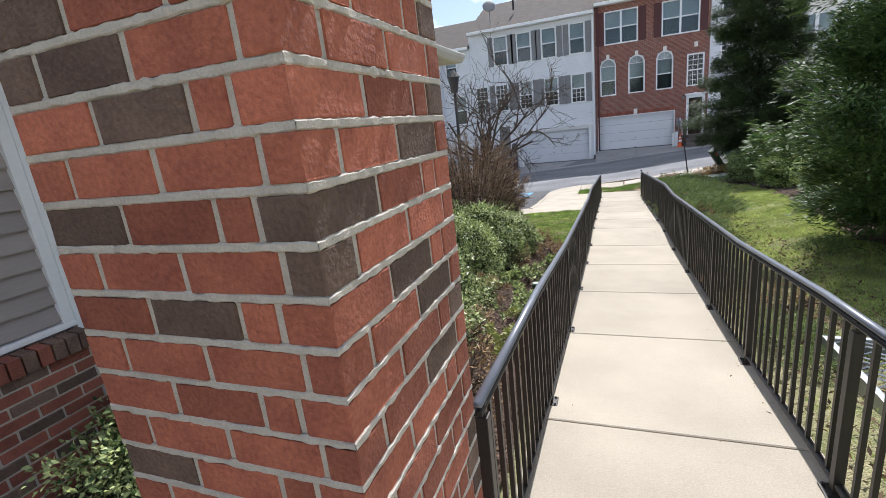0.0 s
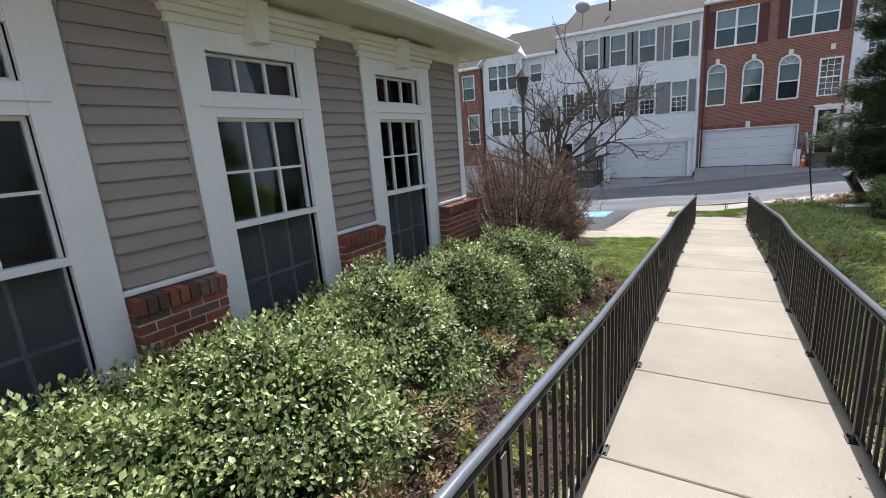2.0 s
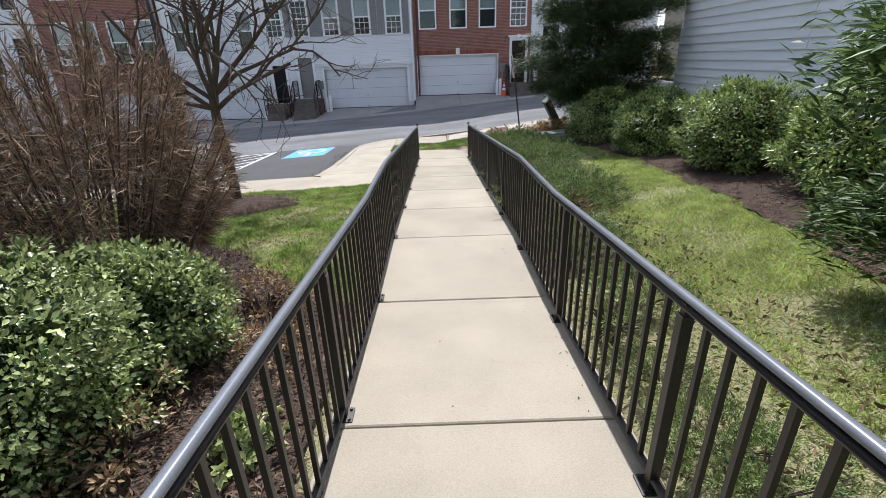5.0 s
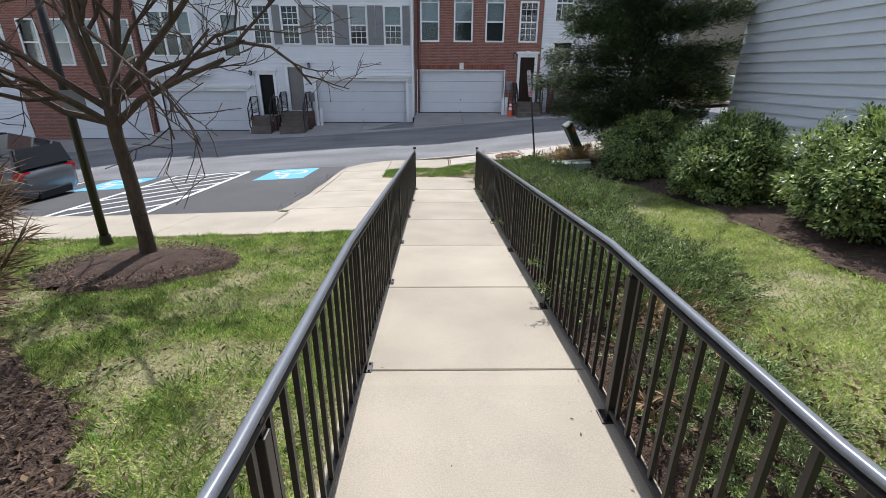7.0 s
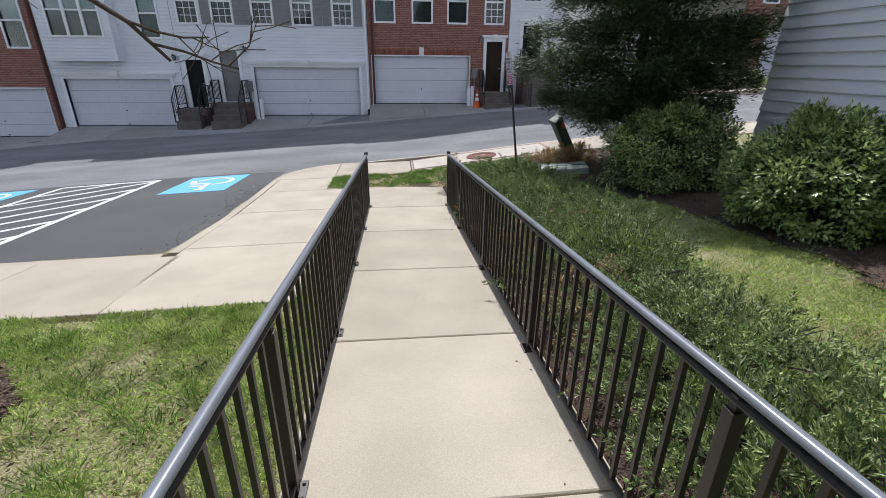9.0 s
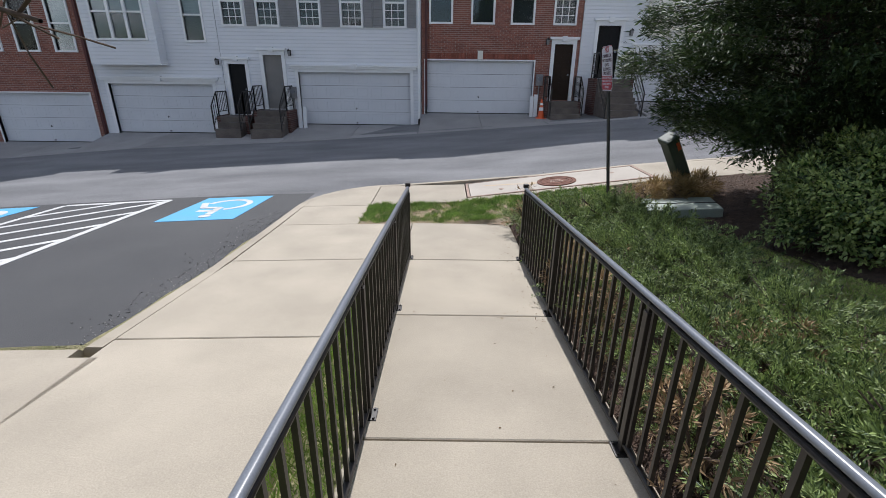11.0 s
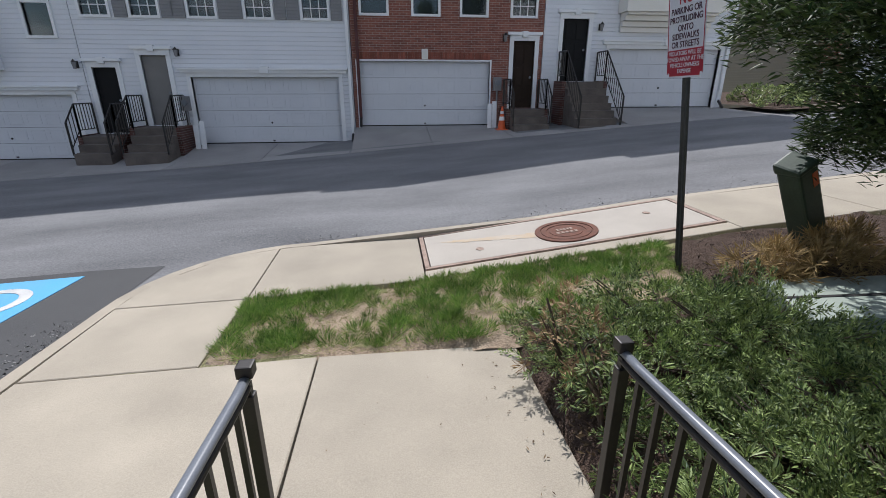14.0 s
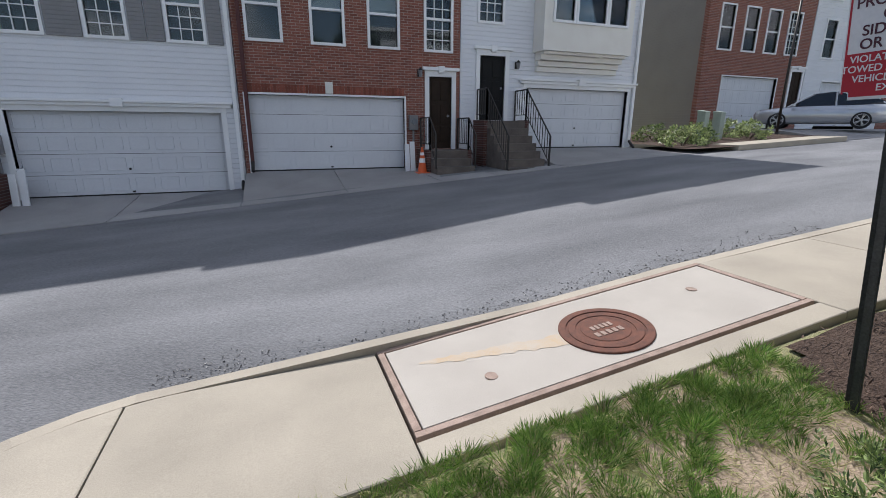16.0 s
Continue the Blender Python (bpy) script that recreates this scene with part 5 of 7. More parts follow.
BED_L = [(-3.2, -4), (-0.74, -4), (-0.74, 8.0), (-1.25, 8.4), (-1.6, 8.75), (-1.9, 9.05), (-2.4, 9.5), (-3.2, 10.05), (-4.6, 10.2), (-4.8, 8.0), (-3.2, 7.4)]
BED_R = [(2.3, 4.8), (2.65, 6.2), (2.75, 7.5), (2.85, 8.8), (3.1, 11), (3.35, 13), (3.3, 15.5), (2.9, 17.5), (4.9, 17.6), (5.4, 4.8)]
BED_J = [(0.62, 8.4), (1.5, 8.6), *[(e - 0.1, u) for u, e in JUN_EDGE if u > 9], (0.62, 18.6)]
BED_S = [(2.35, 18.6), (2.45, 19.3), (2.9, 19.65), (5.5, 19.65), (5.5, 17.5), (3.2, 17.4), (2.8, 18.1)]
RING = [(-3.3 + 1.0 * math.cos(i * 0.4), 11.75 + 0.72 * math.sin(i * 0.4)) for i in range(16)]
_, in_bed_l = patch("mulch_bed", BED_L, 0.02, M_MULCH, "dark brown shredded mulch bed")
_, in_bed_r = patch("mulch_bed", BED_R, 0.02, M_MULCH, "dark brown shredded mulch bed")
_, in_bed_j = patch("mulch_bed", BED_J, lambda x, y: -0.09 if x < 0.745 else 0.015, M_MULCH, "dark brown mulch and litter under the junipers", step=0.07)
_, in_bed_s = patch("mulch_bed", BED_S, 0.02, M_MULCH, "dark brown shredded mulch bed")
_, in_ring = patch("mulch_ring", RING, lambda x, y: 0.14 * max(0, 1 - ((x + 3.3) ** 2 + (1.4 * (y - 11.75)) ** 2) / 1.0), M_MULCH, "mounded dark mulch ring round the bare tree")


M_EARTH = mat("bare_earth", (0.46, 0.36, 0.26), (0.27, 0.20, 0.14), rough=1.0, scale=5, fine=60, bump=0.8, dist=0.02, contrast=0.3)
patch("bare_soil", [(-1.5, 18.40), (2.3, 18.40), (2.4, 19.68), (-1.48, 19.5)], lambda x, y: -0.035 if y < 18.5 else 0.0, M_EARTH, "bare brown soil with thin grass", "soil", 0.08)


def scatter(name, label, category, area, count, inside, material, length, width, upright, seed, lift=0.02):
    rng = np.random.default_rng(seed)
    x0, x1, y0, y1 = area
    pts = []
    while len(pts) < count:
        x, y = rng.uniform(x0, x1), rng.uniform(y0, y1)
        k = inside(x, y)
        if k is True or (k is not False and rng.random() < k):
            pts.append((x, y, land_z(x, y) + bumpy(x, y) + lift - 0.012))
    n = len(pts)
    way = unit(rng, n)
    way[:, 2] = np.abs(way[:, 2]) * 0.3 + upright
    up = unit(rng, n) * (1.0 if upright else 0.5) + np.array((0, 0, 0 if upright else 1.0))
    ln = rng.uniform(*length, n)
    return tagged(new(name, leaf_mesh(name, pts, way, up, ln, rng.uniform(*width, n), material, 0.1)), label, category, "", "stuff")


def clumps(x, y, f=1.4, z=0.0):
    return 0.5 + 0.9 * noise.noise((x * f, y * f, 20 + z)) + 0.35 * noise.noise((x * f * 3, y * f * 3, 30 + z))


def lawn_left(x, y):
    if on_pavement(x, y) or in_bed_l(x, y) or in_ring(x, y) or not on_land(x, y):
        return False
    return float(max(0.10, min(1, clumps(x, y, 1.7) * 1.5 - 0.15)))


def lawn_right(x, y):
    if x < 0.8 or in_bed_r(x, y) or in_bed_s(x, y) or in_bed_j(x, y) or y > 18.3:
        return False
    return float(max(0.10, min(1, clumps(x, y, 1.3, 5) * 1.3 + 0.1))) * (0.3 if x < 1.5 + 0.3 * noise.noise((x, y * 0.8, 3)) else 1.0)


def lawn_patch(x, y):
    if on_pavement(x, y) or in_bed_s(x, y) or x < -1.5 - 0.1 * noise.noise((x * 5, y * 5, 1)) or (y < 18.48 and x < 0.75):
        return False
    c = clumps(x, y, 4.6, 9) + 0.20 * max(0.0, 1 - (19.75 - 0.12 * abs(x) - y) / 0.35) + 0.18 * smooth01((x - 0.2) / 1.2)
    return float(max(0.015, min(1, (c - 0.42) * 4)))


def thin(f, k):
    return lambda x, y: (lambda v: v if v is False else float(v) * k)(f(x, y))


scatter("grass", "short patchy green lawn grass", "grass", (-7, -0.76, 7.9, 13.15), 130000, lawn_left, M_LAWN, (0.022, 0.055), (0.005, 0.009), 0.55, 41)
scatter("dry_grass", "dry straw-coloured blades in the lawn", "grass", (-8, -0.76, 7.9, 13.15), 26000, thin(lambda x, y: lawn_left(x, y) is not False, 1.0), M_GRASSD, (0.03, 0.06), (0.004, 0.008), 0.5, 42)
scatter("grass", "green grass sliver along the railing", "grass", (-1.06, -0.72, 12.9, 16.8), 6500, lambda x, y: True, M_GRASS, (0.04, 0.11), (0.005, 0.009), 1.0, 43)
scatter("grass", "short patchy green lawn grass", "grass", (0.8, 3.5, 2.0, 18.3), 120000, lawn_right, M_LAWN, (0.02, 0.05), (0.005, 0.009), 0.55, 44)
scatter("dry_grass", "dry straw-coloured blades in the lawn", "grass", (0.8, 3.5, 2.0, 18.3), 24000, lawn_right, M_GRASSD, (0.03, 0.07), (0.004, 0.009), 0.5, 45)
def tufts(name, label, area, count, blades, radius, inside, material, length, width, seed):
    """Separate tufts whose blades fan out from their roots."""
    rng = np.random.default_rng(seed)
    roots = []
    while len(roots) < count:
        x, y = rng.uniform(area[0], area[1]), rng.uniform(area[2], area[3])
        k = inside(x, y)
        if k is not False and rng.random() < float(k):
            roots.append((x, y))
    pts, way, ln = [], [], []
    for x, y in roots:
        size = rng.uniform(0.45, 1.25)
        m = int(blades * size)
        for i in range(m):
            a, q = rng.uniform(0, 6.283), rng.random() ** 0.5 * radius * size
            px, py = x + q * math.cos(a), y + q * math.sin(a)
            if inside(px, py) is False:
                continue
            lean = 0.25 + 0.9 * q / radius
            pts.append((px, py, land_z(px, py) + bumpy(px, py)))
            way.append((math.cos(a) * lean + 0.3 * rng.normal(), math.sin(a) * lean + 0.3 * rng.normal(), 1.0))
            ln.append(rng.uniform(*length) * (0.6 + 0.5 * size))
    n = len(pts)
    return tagged(new(name, leaf_mesh(name, pts, way, unit(rng, n), ln, rng.uniform(*width, n), material, 0.1)), label, "grass", "", "stuff")


def patch_cover(x, y):
    k = lawn_patch(x, y)
    if k is False:
        return False
    return float(min(1, max(0.03, clumps(x, y, 2.1, 9) - 0.22 + 0.35 * smooth01((y - 19.2) / 0.4) + 0.22 * smooth01((x - 0.3) / 1.0))))


tufts("grass", "tufts of green grass with bare soil between", (-1.62, 2.5, 18.46, 19.72), 420, 130, 0.075, patch_cover, M_TUFT, (0.04, 0.095), (0.0035, 0.0065), 46)
tufts("grass", "small green tufts in the patchy lawn", (-6, -0.78, 8.0, 13.1), 580, 60, 0.09, lawn_left, M_TUFT, (0.04, 0.085), (0.004, 0.008), 56)
scatter("dry_grass", "dry straw lying on bare soil", "grass", (-1.7, 2.6, 18.45, 19.72), 11000, lambda x, y: lawn_patch(x, y) is not False, M_GRASSD, (0.04, 0.12), (0.002, 0.005), 0.1, 47)
scatter("mulch_chips", "shredded brown mulch chips", "mulch", (-4.8, -0.74, 0.0, 10.6), 36000, in_bed_l, M_CHIP, (0.02, 0.07), (0.006, 0.016), 0.0, 48, 0.045)
scatter("mulch_chips", "shredded brown mulch chips", "mulch", (-4.4, -2.2, 10.9, 12.6), 7000, in_ring, M_CHIP, (0.02, 0.06), (0.006, 0.016), 0.0, 49, 0.09)
scatter("mulch_chips", "shredded brown mulch chips", "mulch", (2.3, 5.5, 6.0, 19.65), 12000, lambda x, y: in_bed_r(x, y) or in_bed_s(x, y), M_CHIP, (0.02, 0.07), (0.006, 0.016), 0.0, 50, 0.045)
scatter("leaf_litter", "dry leaf litter in the bed and under the junipers", "litter", (-3.0, -0.74, 1.0, 10.0), 2500, in_bed_l, M_GRIT, (0.02, 0.06), (0.012, 0.03), 0.1, 51, 0.055)
scatter("leaf_litter", "dry leaf litter under the junipers", "litter", (0.75, 2.0, 2.0, 18.3), 9000, lambda x, y: True, M_GRIT, (0.02, 0.06), (0.008, 0.025), 0.2, 52, 0.03)

scatter("leaf_litter", "grey-brown dead leaf bits in the lawn", "litter", (-7, -0.76, 7.9, 13.1), 6500, lambda x, y: lawn_left(x, y) is not False, M_GRIT, (0.015, 0.045), (0.008, 0.022), 0.1, 55, 0.03)

# ---- parking lot and its markings ----
sheet("parking_lot", spaced(-30, KERB_X, 0.45), spaced(LOT_Y, 20.95, 0.3), lambda x, y: road_z(x, y) + 0.006, M_LOT, "darker sealed asphalt of the parking lot", "parking lot")


def paint(name, outline, label, material=None, lift=0.011, category="marking", parent=None):
    bm = bmesh.new()
    top = [bm.verts.new((x, y, road_z(x, y) + lift)) for x, y in outline]
    low = [bm.verts.new((x, y, road_z(x, y) + 0.001)) for x, y in outline]
    bm.faces.new(top)
    for i in range(len(outline)):
        j = (i + 1) % len(outline)
        bm.faces.new((low[i], low[j], top[j], top[i]))
    if parent:
        return part(name, bm, material or M_PAINTW, parent)
    return solid(name, bm, material or M_PAINTW, label, category, "structure")


def stripe(p, q, w, parent, lift=0.011):
    d = Vector((q[0] - p[0], q[1] - p[1])).normalized() * w / 2
    n = Vector((-d.y, d.x))
    k = max(1, int((Vector(q) - Vector(p)).length / 0.8))
    pts = [(p[0] + (q[0] - p[0]) * i / k, p[1] + (q[1] - p[1]) * i / k) for i in range(k + 1)]
    return paint("stripe", [(x + n.x, y + n.y) for x, y in pts] + [(x - n.x, y - n.y) for x, y in reversed(pts)], "", lift=lift, parent=parent)


def access_box(x0, x1, y0, y1):
    """A blue panel with the white wheelchair sign."""
    b = thing("accessible_bay_marking", "blue painted panel with a white wheelchair symbol", "marking", "bay markings", kind="structure")
    paint("panel", [(x0, y0), (x1, y0), (x1, y1), (x0, y1)], "", M_PAINTB, 0.012, parent=b)
    cx, cy, s = (x0 + x1) / 2, (y0 + y1) / 2, (x1 - x0) * 0.30
    k = 22
    turned = lambda p: (2 * cx - p[0], 2 * cy - p[1])  # it is read from the street side
    ring = [turned((cx - 0.05 + s * math.cos(radians(105 + 235 * i / k)), cy - 0.2 + s * math.sin(radians(105 + 235 * i / k)))) for i in range(k + 1)]
    for a, c in zip(ring, ring[1:]):
        stripe(a, c, 0.11, b, 0.016)
    for a, c in (((cx - 0.05, cy + 0.52), (cx - 0.02, cy + 0.02)), ((cx - 0.04, cy + 0.28), (cx + 0.28, cy + 0.24)), ((cx - 0.03, cy + 0.04), (cx + 0.32, cy - 0.02)), ((cx + 0.30, cy), (cx + 0.46, cy - 0.42))):
        stripe(turned(a), turned(c), 0.12, b, 0.017)
    hd = [turned((cx - 0.05 + 0.1 * math.cos(i * 0.5236), cy + 0.64 + 0.1 * math.sin(i * 0.5236))) for i in range(12)]
    paint("head_dot", hd, "", M_PAINTW, 0.017, parent=b)


access_box(-4.95, -3.65, 18.95, 20.75)
access_box(-9.75, -8.4, 18.95, 20.75)
hatch = thing("hatched_aisle", "white painted hatched access aisle on the lot", "marking", "bay markings", kind="structure")
hx0, hx1, hy0, hy1 = -7.85, -5.72, 15.2, 20.72
for p, q in (((hx0, hy0), (hx0, hy1)), ((hx1, hy0), (hx1, hy1)), ((hx0, hy1), (hx1, hy1))):
    stripe(p, q, 0.12, hatch)
for i in range(9):
    y = hy0 - 1.2 + i * 0.82
    p, q = [hx0, y], [hx1, y + 1.7]
    if p[1] < hy0:
        p = [hx0 + (hx1 - hx0) * (hy0 - p[1]) / 1.7, hy0]
    if q[1] > hy1:
        q = [hx1 - (hx1 - hx0) * (q[1] - hy1) / 1.7, hy1]
    if q[1] > p[1] + 0.2:
        stripe(p, q, 0.12, hatch, 0.010)
line = thing("bay_line", "white painted bay line on the lot", "marking", "bay markings", kind="structure")
stripe((-10.6, 14.9), (-10.6, 20.7), 0.11, line)

# rim of broken asphalt at the gutter
rng = np.random.default_rng(90)
pts = []
for i in range(2600):
    t_ = rng.uniform(0, 1)
    if t_ < 0.6:
        x, y = rng.uniform(-1.5, 6), KERB_Y + abs(rng.normal()) * 0.22 + 0.02
    else:
        x, y = KERB_X - abs(rng.normal()) * 0.2 - 0.02, rng.uniform(15, 19.5)
    pts.append((x, y, road_z(x, y) + 0.004))
wy = unit(rng, len(pts))
wy[:, 2] *= 0.2
gr = leaf_mesh("gravel", pts, wy, np.tile((0.0, 0.0, 1.0), (len(pts), 1)) + unit(rng, len(pts)) * 0.4, rng.uniform(0.01, 0.03, len(pts)), rng.uniform(0.01, 0.025, len(pts)), leaf_mat("asphalt_grit", (0.05, 0.05, 0.05), (0.32, 0.31, 0.30), 0.9, 0.0), 0.5)
tagged(new("gravel", gr), "loose asphalt grit along the gutter", "gravel", "", "stuff")

# ---- utility vault lid in the pavement ----
M_RUST = mat("rusty_iron", (0.20, 0.085, 0.055), (0.12, 0.06, 0.045), rough=0.85, scale=14, fine=120, bump=0.5, dist=0.004, metal=0.3)
M_RUSTF = mat("rust_frame", (0.42, 0.31, 0.25), (0.26, 0.19, 0.15), rough=0.9, scale=10, fine=120, bump=0.3)
M_LIDC = mat("vault_concrete", (0.485, 0.445, 0.385), (0.41, 0.37, 0.32), rough=0.9, scale=2, fine=160, bump=0.25, dist=0.004)
vault = thing("vault_cover", "pale concrete vault cover in a rusty steel frame", "cover")
LX0, LX1, LY0, LY1 = 0.17, 3.49, 19.95, 21.06
zl = lambda x, y: land_z(x, y) + 0.014
slab("cover_slab", [(LX0 + 0.06, LY0 + 0.06), (LX1 - 0.06, LY0 + 0.06), (LX1 - 0.06, LY1 - 0.06), (LX0 + 0.06, LY1 - 0.06)], zl, M_LIDC, 0.12, vault, gap=0.003)
for a, b, c, d in ((LX0, LX1, LY0, LY0 + 0.055), (LX0, LX1, LY1 - 0.055, LY1), (LX0, LX0 + 0.055, LY0 + 0.055, LY1 - 0.055), (LX1 - 0.055, LX1, LY0 + 0.055, LY1 - 0.055)):
    slab("frame_bar", [(a, c), (b, c), (b, d), (a, d)], lambda x, y: zl(x, y) + 0.004, M_RUSTF, 0.1, vault, gap=0.002)
mx, my = 1.86, 20.42
slope_m = Matrix.Translation((mx, my, zl(mx, my))) @ Euler((0, -math.atan(0.126), 0)).to_matrix().to_4x4()
man = thing("manhole_cover", "round rusty iron manhole cover with raised rings", "cover")
man.matrix_world = slope_m
for nm, r0, r1, z0, z1 in (("outer_ring", 0.30, 0.36, 0.0, 0.016), ("middle_ring", 0.225, 0.285, 0.0, 0.014), ("centre_disc", 0.0, 0.19, 0.0, 0.012), ("base", 0.0, 0.355, -0.05, 0.006)):
    bm = bmesh.new()
    k = 48
    loops = [[bm.verts.new((r * math.cos(6.28319 * i / k), r * math.sin(6.28319 * i / k), z)) for i in range(k)] for r, z in (((r0, z0), (r0, z1 - 0.002), (r0 + 0.006, z1), (r1 - 0.006, z1), (r1, z1 - 0.003), (r1, z0)) if r0 else ((r1, z0), (r1, z1 - 0.003), (r1 - 0.006, z1)))]
    for a, b in zip(loops, loops[1:]):
        for i in range(k):
            bm.faces.new((a[i], a[(i + 1) % k], b[(i + 1) % k], b[i]))
    if not r0:
        bm.faces.new(loops[-1])
    part(nm, bm, M_RUST, man)
for i, (a, b, c) in enumerate(((-0.10, 0.10, 0.045), (-0.13, 0.13, -0.055))):
    for j in range(5):
        bm = bmesh.new()
        u = a + (b - a) * j / 5
        box(bm, u, u + (b - a) / 5 * 0.7, c - 0.03, c + 0.03, 0.012, 0.018, 0.002)
        part("raised_mark", bm, M_RUSTF, man)
for hx, hy in ((0.82, 20.30), (2.95, 20.62)):
    bm = bmesh.new()
    bmesh.ops.create_cone(bm, cap_ends=True, segments=20, radius1=0.05, radius2=0.046, depth=0.006, matrix=Matrix.Translation((hx, hy, zl(hx, hy) + 0.002)))
    part("lifting_eye", bm, M_RUSTF, vault)
# rust run-off
M_STAIN = mat("rust_stain", (0.50, 0.37, 0.23), (0.485, 0.44, 0.375), rough=0.9, scale=5, fine=120, bump=0.1)
bm = bmesh.new()
rs = random.Random(12)
k = 22
edge = []
for sgn in (1, -1):
    for i in range(k + 1):
        f = i / k if sgn > 0 else 1 - i / k
        x, mid = 1.54 - 1.12 * f, 20.45 + 0.26 * f
        edge.append((x, mid + sgn * (0.085 * (1 - f) ** 0.6 + 0.012) * rs.uniform(0.6, 1.25)))
bm.faces.new([bm.verts.new((x, y, zl(x, y) + 0.0025)) for x, y in edge])
bmesh.ops.triangulate(bm, faces=bm.faces)
part("rust_stain", bm, M_STAIN, vault)

# ---- parking sign ----
M_STEEL = mat("galvanised_post", (0.10, 0.105, 0.11), (0.06, 0.062, 0.066), rough=0.5, metal=0.6, scale=5, fine=90, bump=0.1)
M_SIGNW = mat("sign_white", (0.62, 0.64, 0.70), (0.56, 0.58, 0.64), rough=0.4, scale=3, fine=60, bump=0.03)
M_SIGNR = mat("sign_red", (0.36, 0.012, 0.03), (0.30, 0.012, 0.03), rough=0.4, scale=3, fine=60, bump=0.03)
sign = thing("parking_sign", "white and dark red parking sign on a leaning steel post", "sign")
sign.matrix_world = Matrix.Translation((2.38, 19.05, land_z(2.38, 19.05))) @ Euler((radians(-1.0), radians(-7.5), 0)).to_matrix().to_4x4()
bm = bmesh.new()
prof = [(-0.03, -0.03), (-0.012, -0.018), (-0.012, 0.018), (-0.03, 0.03), (-0.022, 0.034), (0.004, 0.02), (0.004, -0.02), (-0.022, -0.034)]
a = [bm.verts.new((u * 1.0, w, -0.3)) for u, w in prof]
b = [bm.verts.new((u * 1.0, w, 2.2)) for u, w in prof]
for i in range(8):
    bm.faces.new((a[i], a[(i + 1) % 8], b[(i + 1) % 8], b[i]))
bm.faces.new(a), bm.faces.new(b)
part("post", bm, M_STEEL, sign)
SW, SZ0, SZ1 = 0.455, 1.63, 2.24
bm = bmesh.new()
box(bm, -0.040, -0.036, -SW / 2, SW / 2, SZ0, SZ1)
bmesh.ops.bevel(bm, geom=[e for e in bm.edges if abs(e.verts[0].co.x - e.verts[1].co.x) > 0.003], offset=0.035, segments=5, affect="EDGES")
plate = part("sign_plate", bm, M_SIGNW, sign)
bm = bmesh.new()
box(bm, -0.0415, -0.0402, -SW / 2 + 0.014, SW / 2 - 0.014, SZ0 + 0.014, SZ0 + 0.205)
bmesh.ops.bevel(bm, geom=[e for e in bm.edges if abs(e.verts[0].co.x - e.verts[1].co.x) > 0.001 and e.verts[0].co.z < SZ0 + 0.1], offset=0.025, segments=5, affect="EDGES")
part("red_panel", bm, M_SIGNR, plate)
bm = bmesh.new()
for u0, u1, z0, z1 in ((-SW / 2 + 0.006, -SW / 2 + 0.014, SZ0 + 0.03, SZ1 - 0.03), (SW / 2 - 0.014, SW / 2 - 0.006, SZ0 + 0.03, SZ1 - 0.03), (-SW / 2 + 0.03, SW / 2 - 0.03, SZ1 - 0.014, SZ1 - 0.006)):
    box(bm, -0.0415, -0.0402, u0, u1, z0, z1)
part("border", bm, M_SIGNR, plate)


def lettering(text, size, z, material, parent):
    cu = bpy.data.curves.new("lettering", "FONT")
    cu.body, cu.size, cu.align_x, cu.align_y, cu.extrude = text, size, "CENTER", "CENTER", 0.0006
    cu.offset = size * 0.012
    cu.materials.append(material)
    o = new("lettering", cu)
    o.parent = parent
    # text reads from +y to -y on the face that looks along -x
    o.matrix_local = Matrix(((0, 0, -1, -0.0425), (-1, 0, 0, 0), (0, 1, 0, z), (0, 0, 0, 1)))
    return o


M_INK = mat("sign_ink", (0.06, 0.012, 0.03), (0.05, 0.012, 0.03), rough=0.5, bump=0)
for txt, size, z in (("NO", 0.11, 0.555), ("PARKING OR", 0.062, 0.475), ("PROTRUDING", 0.062, 0.415), ("ONTO", 0.062, 0.355), ("SIDEWALKS", 0.062, 0.297), ("OR STREETS", 0.062, 0.24)):
    lettering(txt, size, SZ0 + z, M_SIGNR if txt == "NO" else M_INK, plate)
for i, txt in enumerate(("VIOLATORS WILL BE", "TOWED AWAY AT THE", "VEHICLE OWNER'S", "EXPENSE")):
    lettering(txt, 0.043, SZ0 + 0.178 - 0.043 * i, M_SIGNW, plate)

# ---- utility boxes ----
M_GREEN = mat("utility_green", (0.045, 0.075, 0.05), (0.03, 0.052, 0.036), rough=0.55, scale=6, fine=60, bump=0.06)
M_PALEG = mat("utility_pale_green", (0.36, 0.42, 0.36), (0.30, 0.35, 0.30), rough=0.6, scale=5, fine=70, bump=0.08)
M_ORANGE = mat("safety_orange", (0.78, 0.13, 0.03), (0.65, 0.11, 0.03), rough=0.5, scale=5, fine=60, bump=0.04)


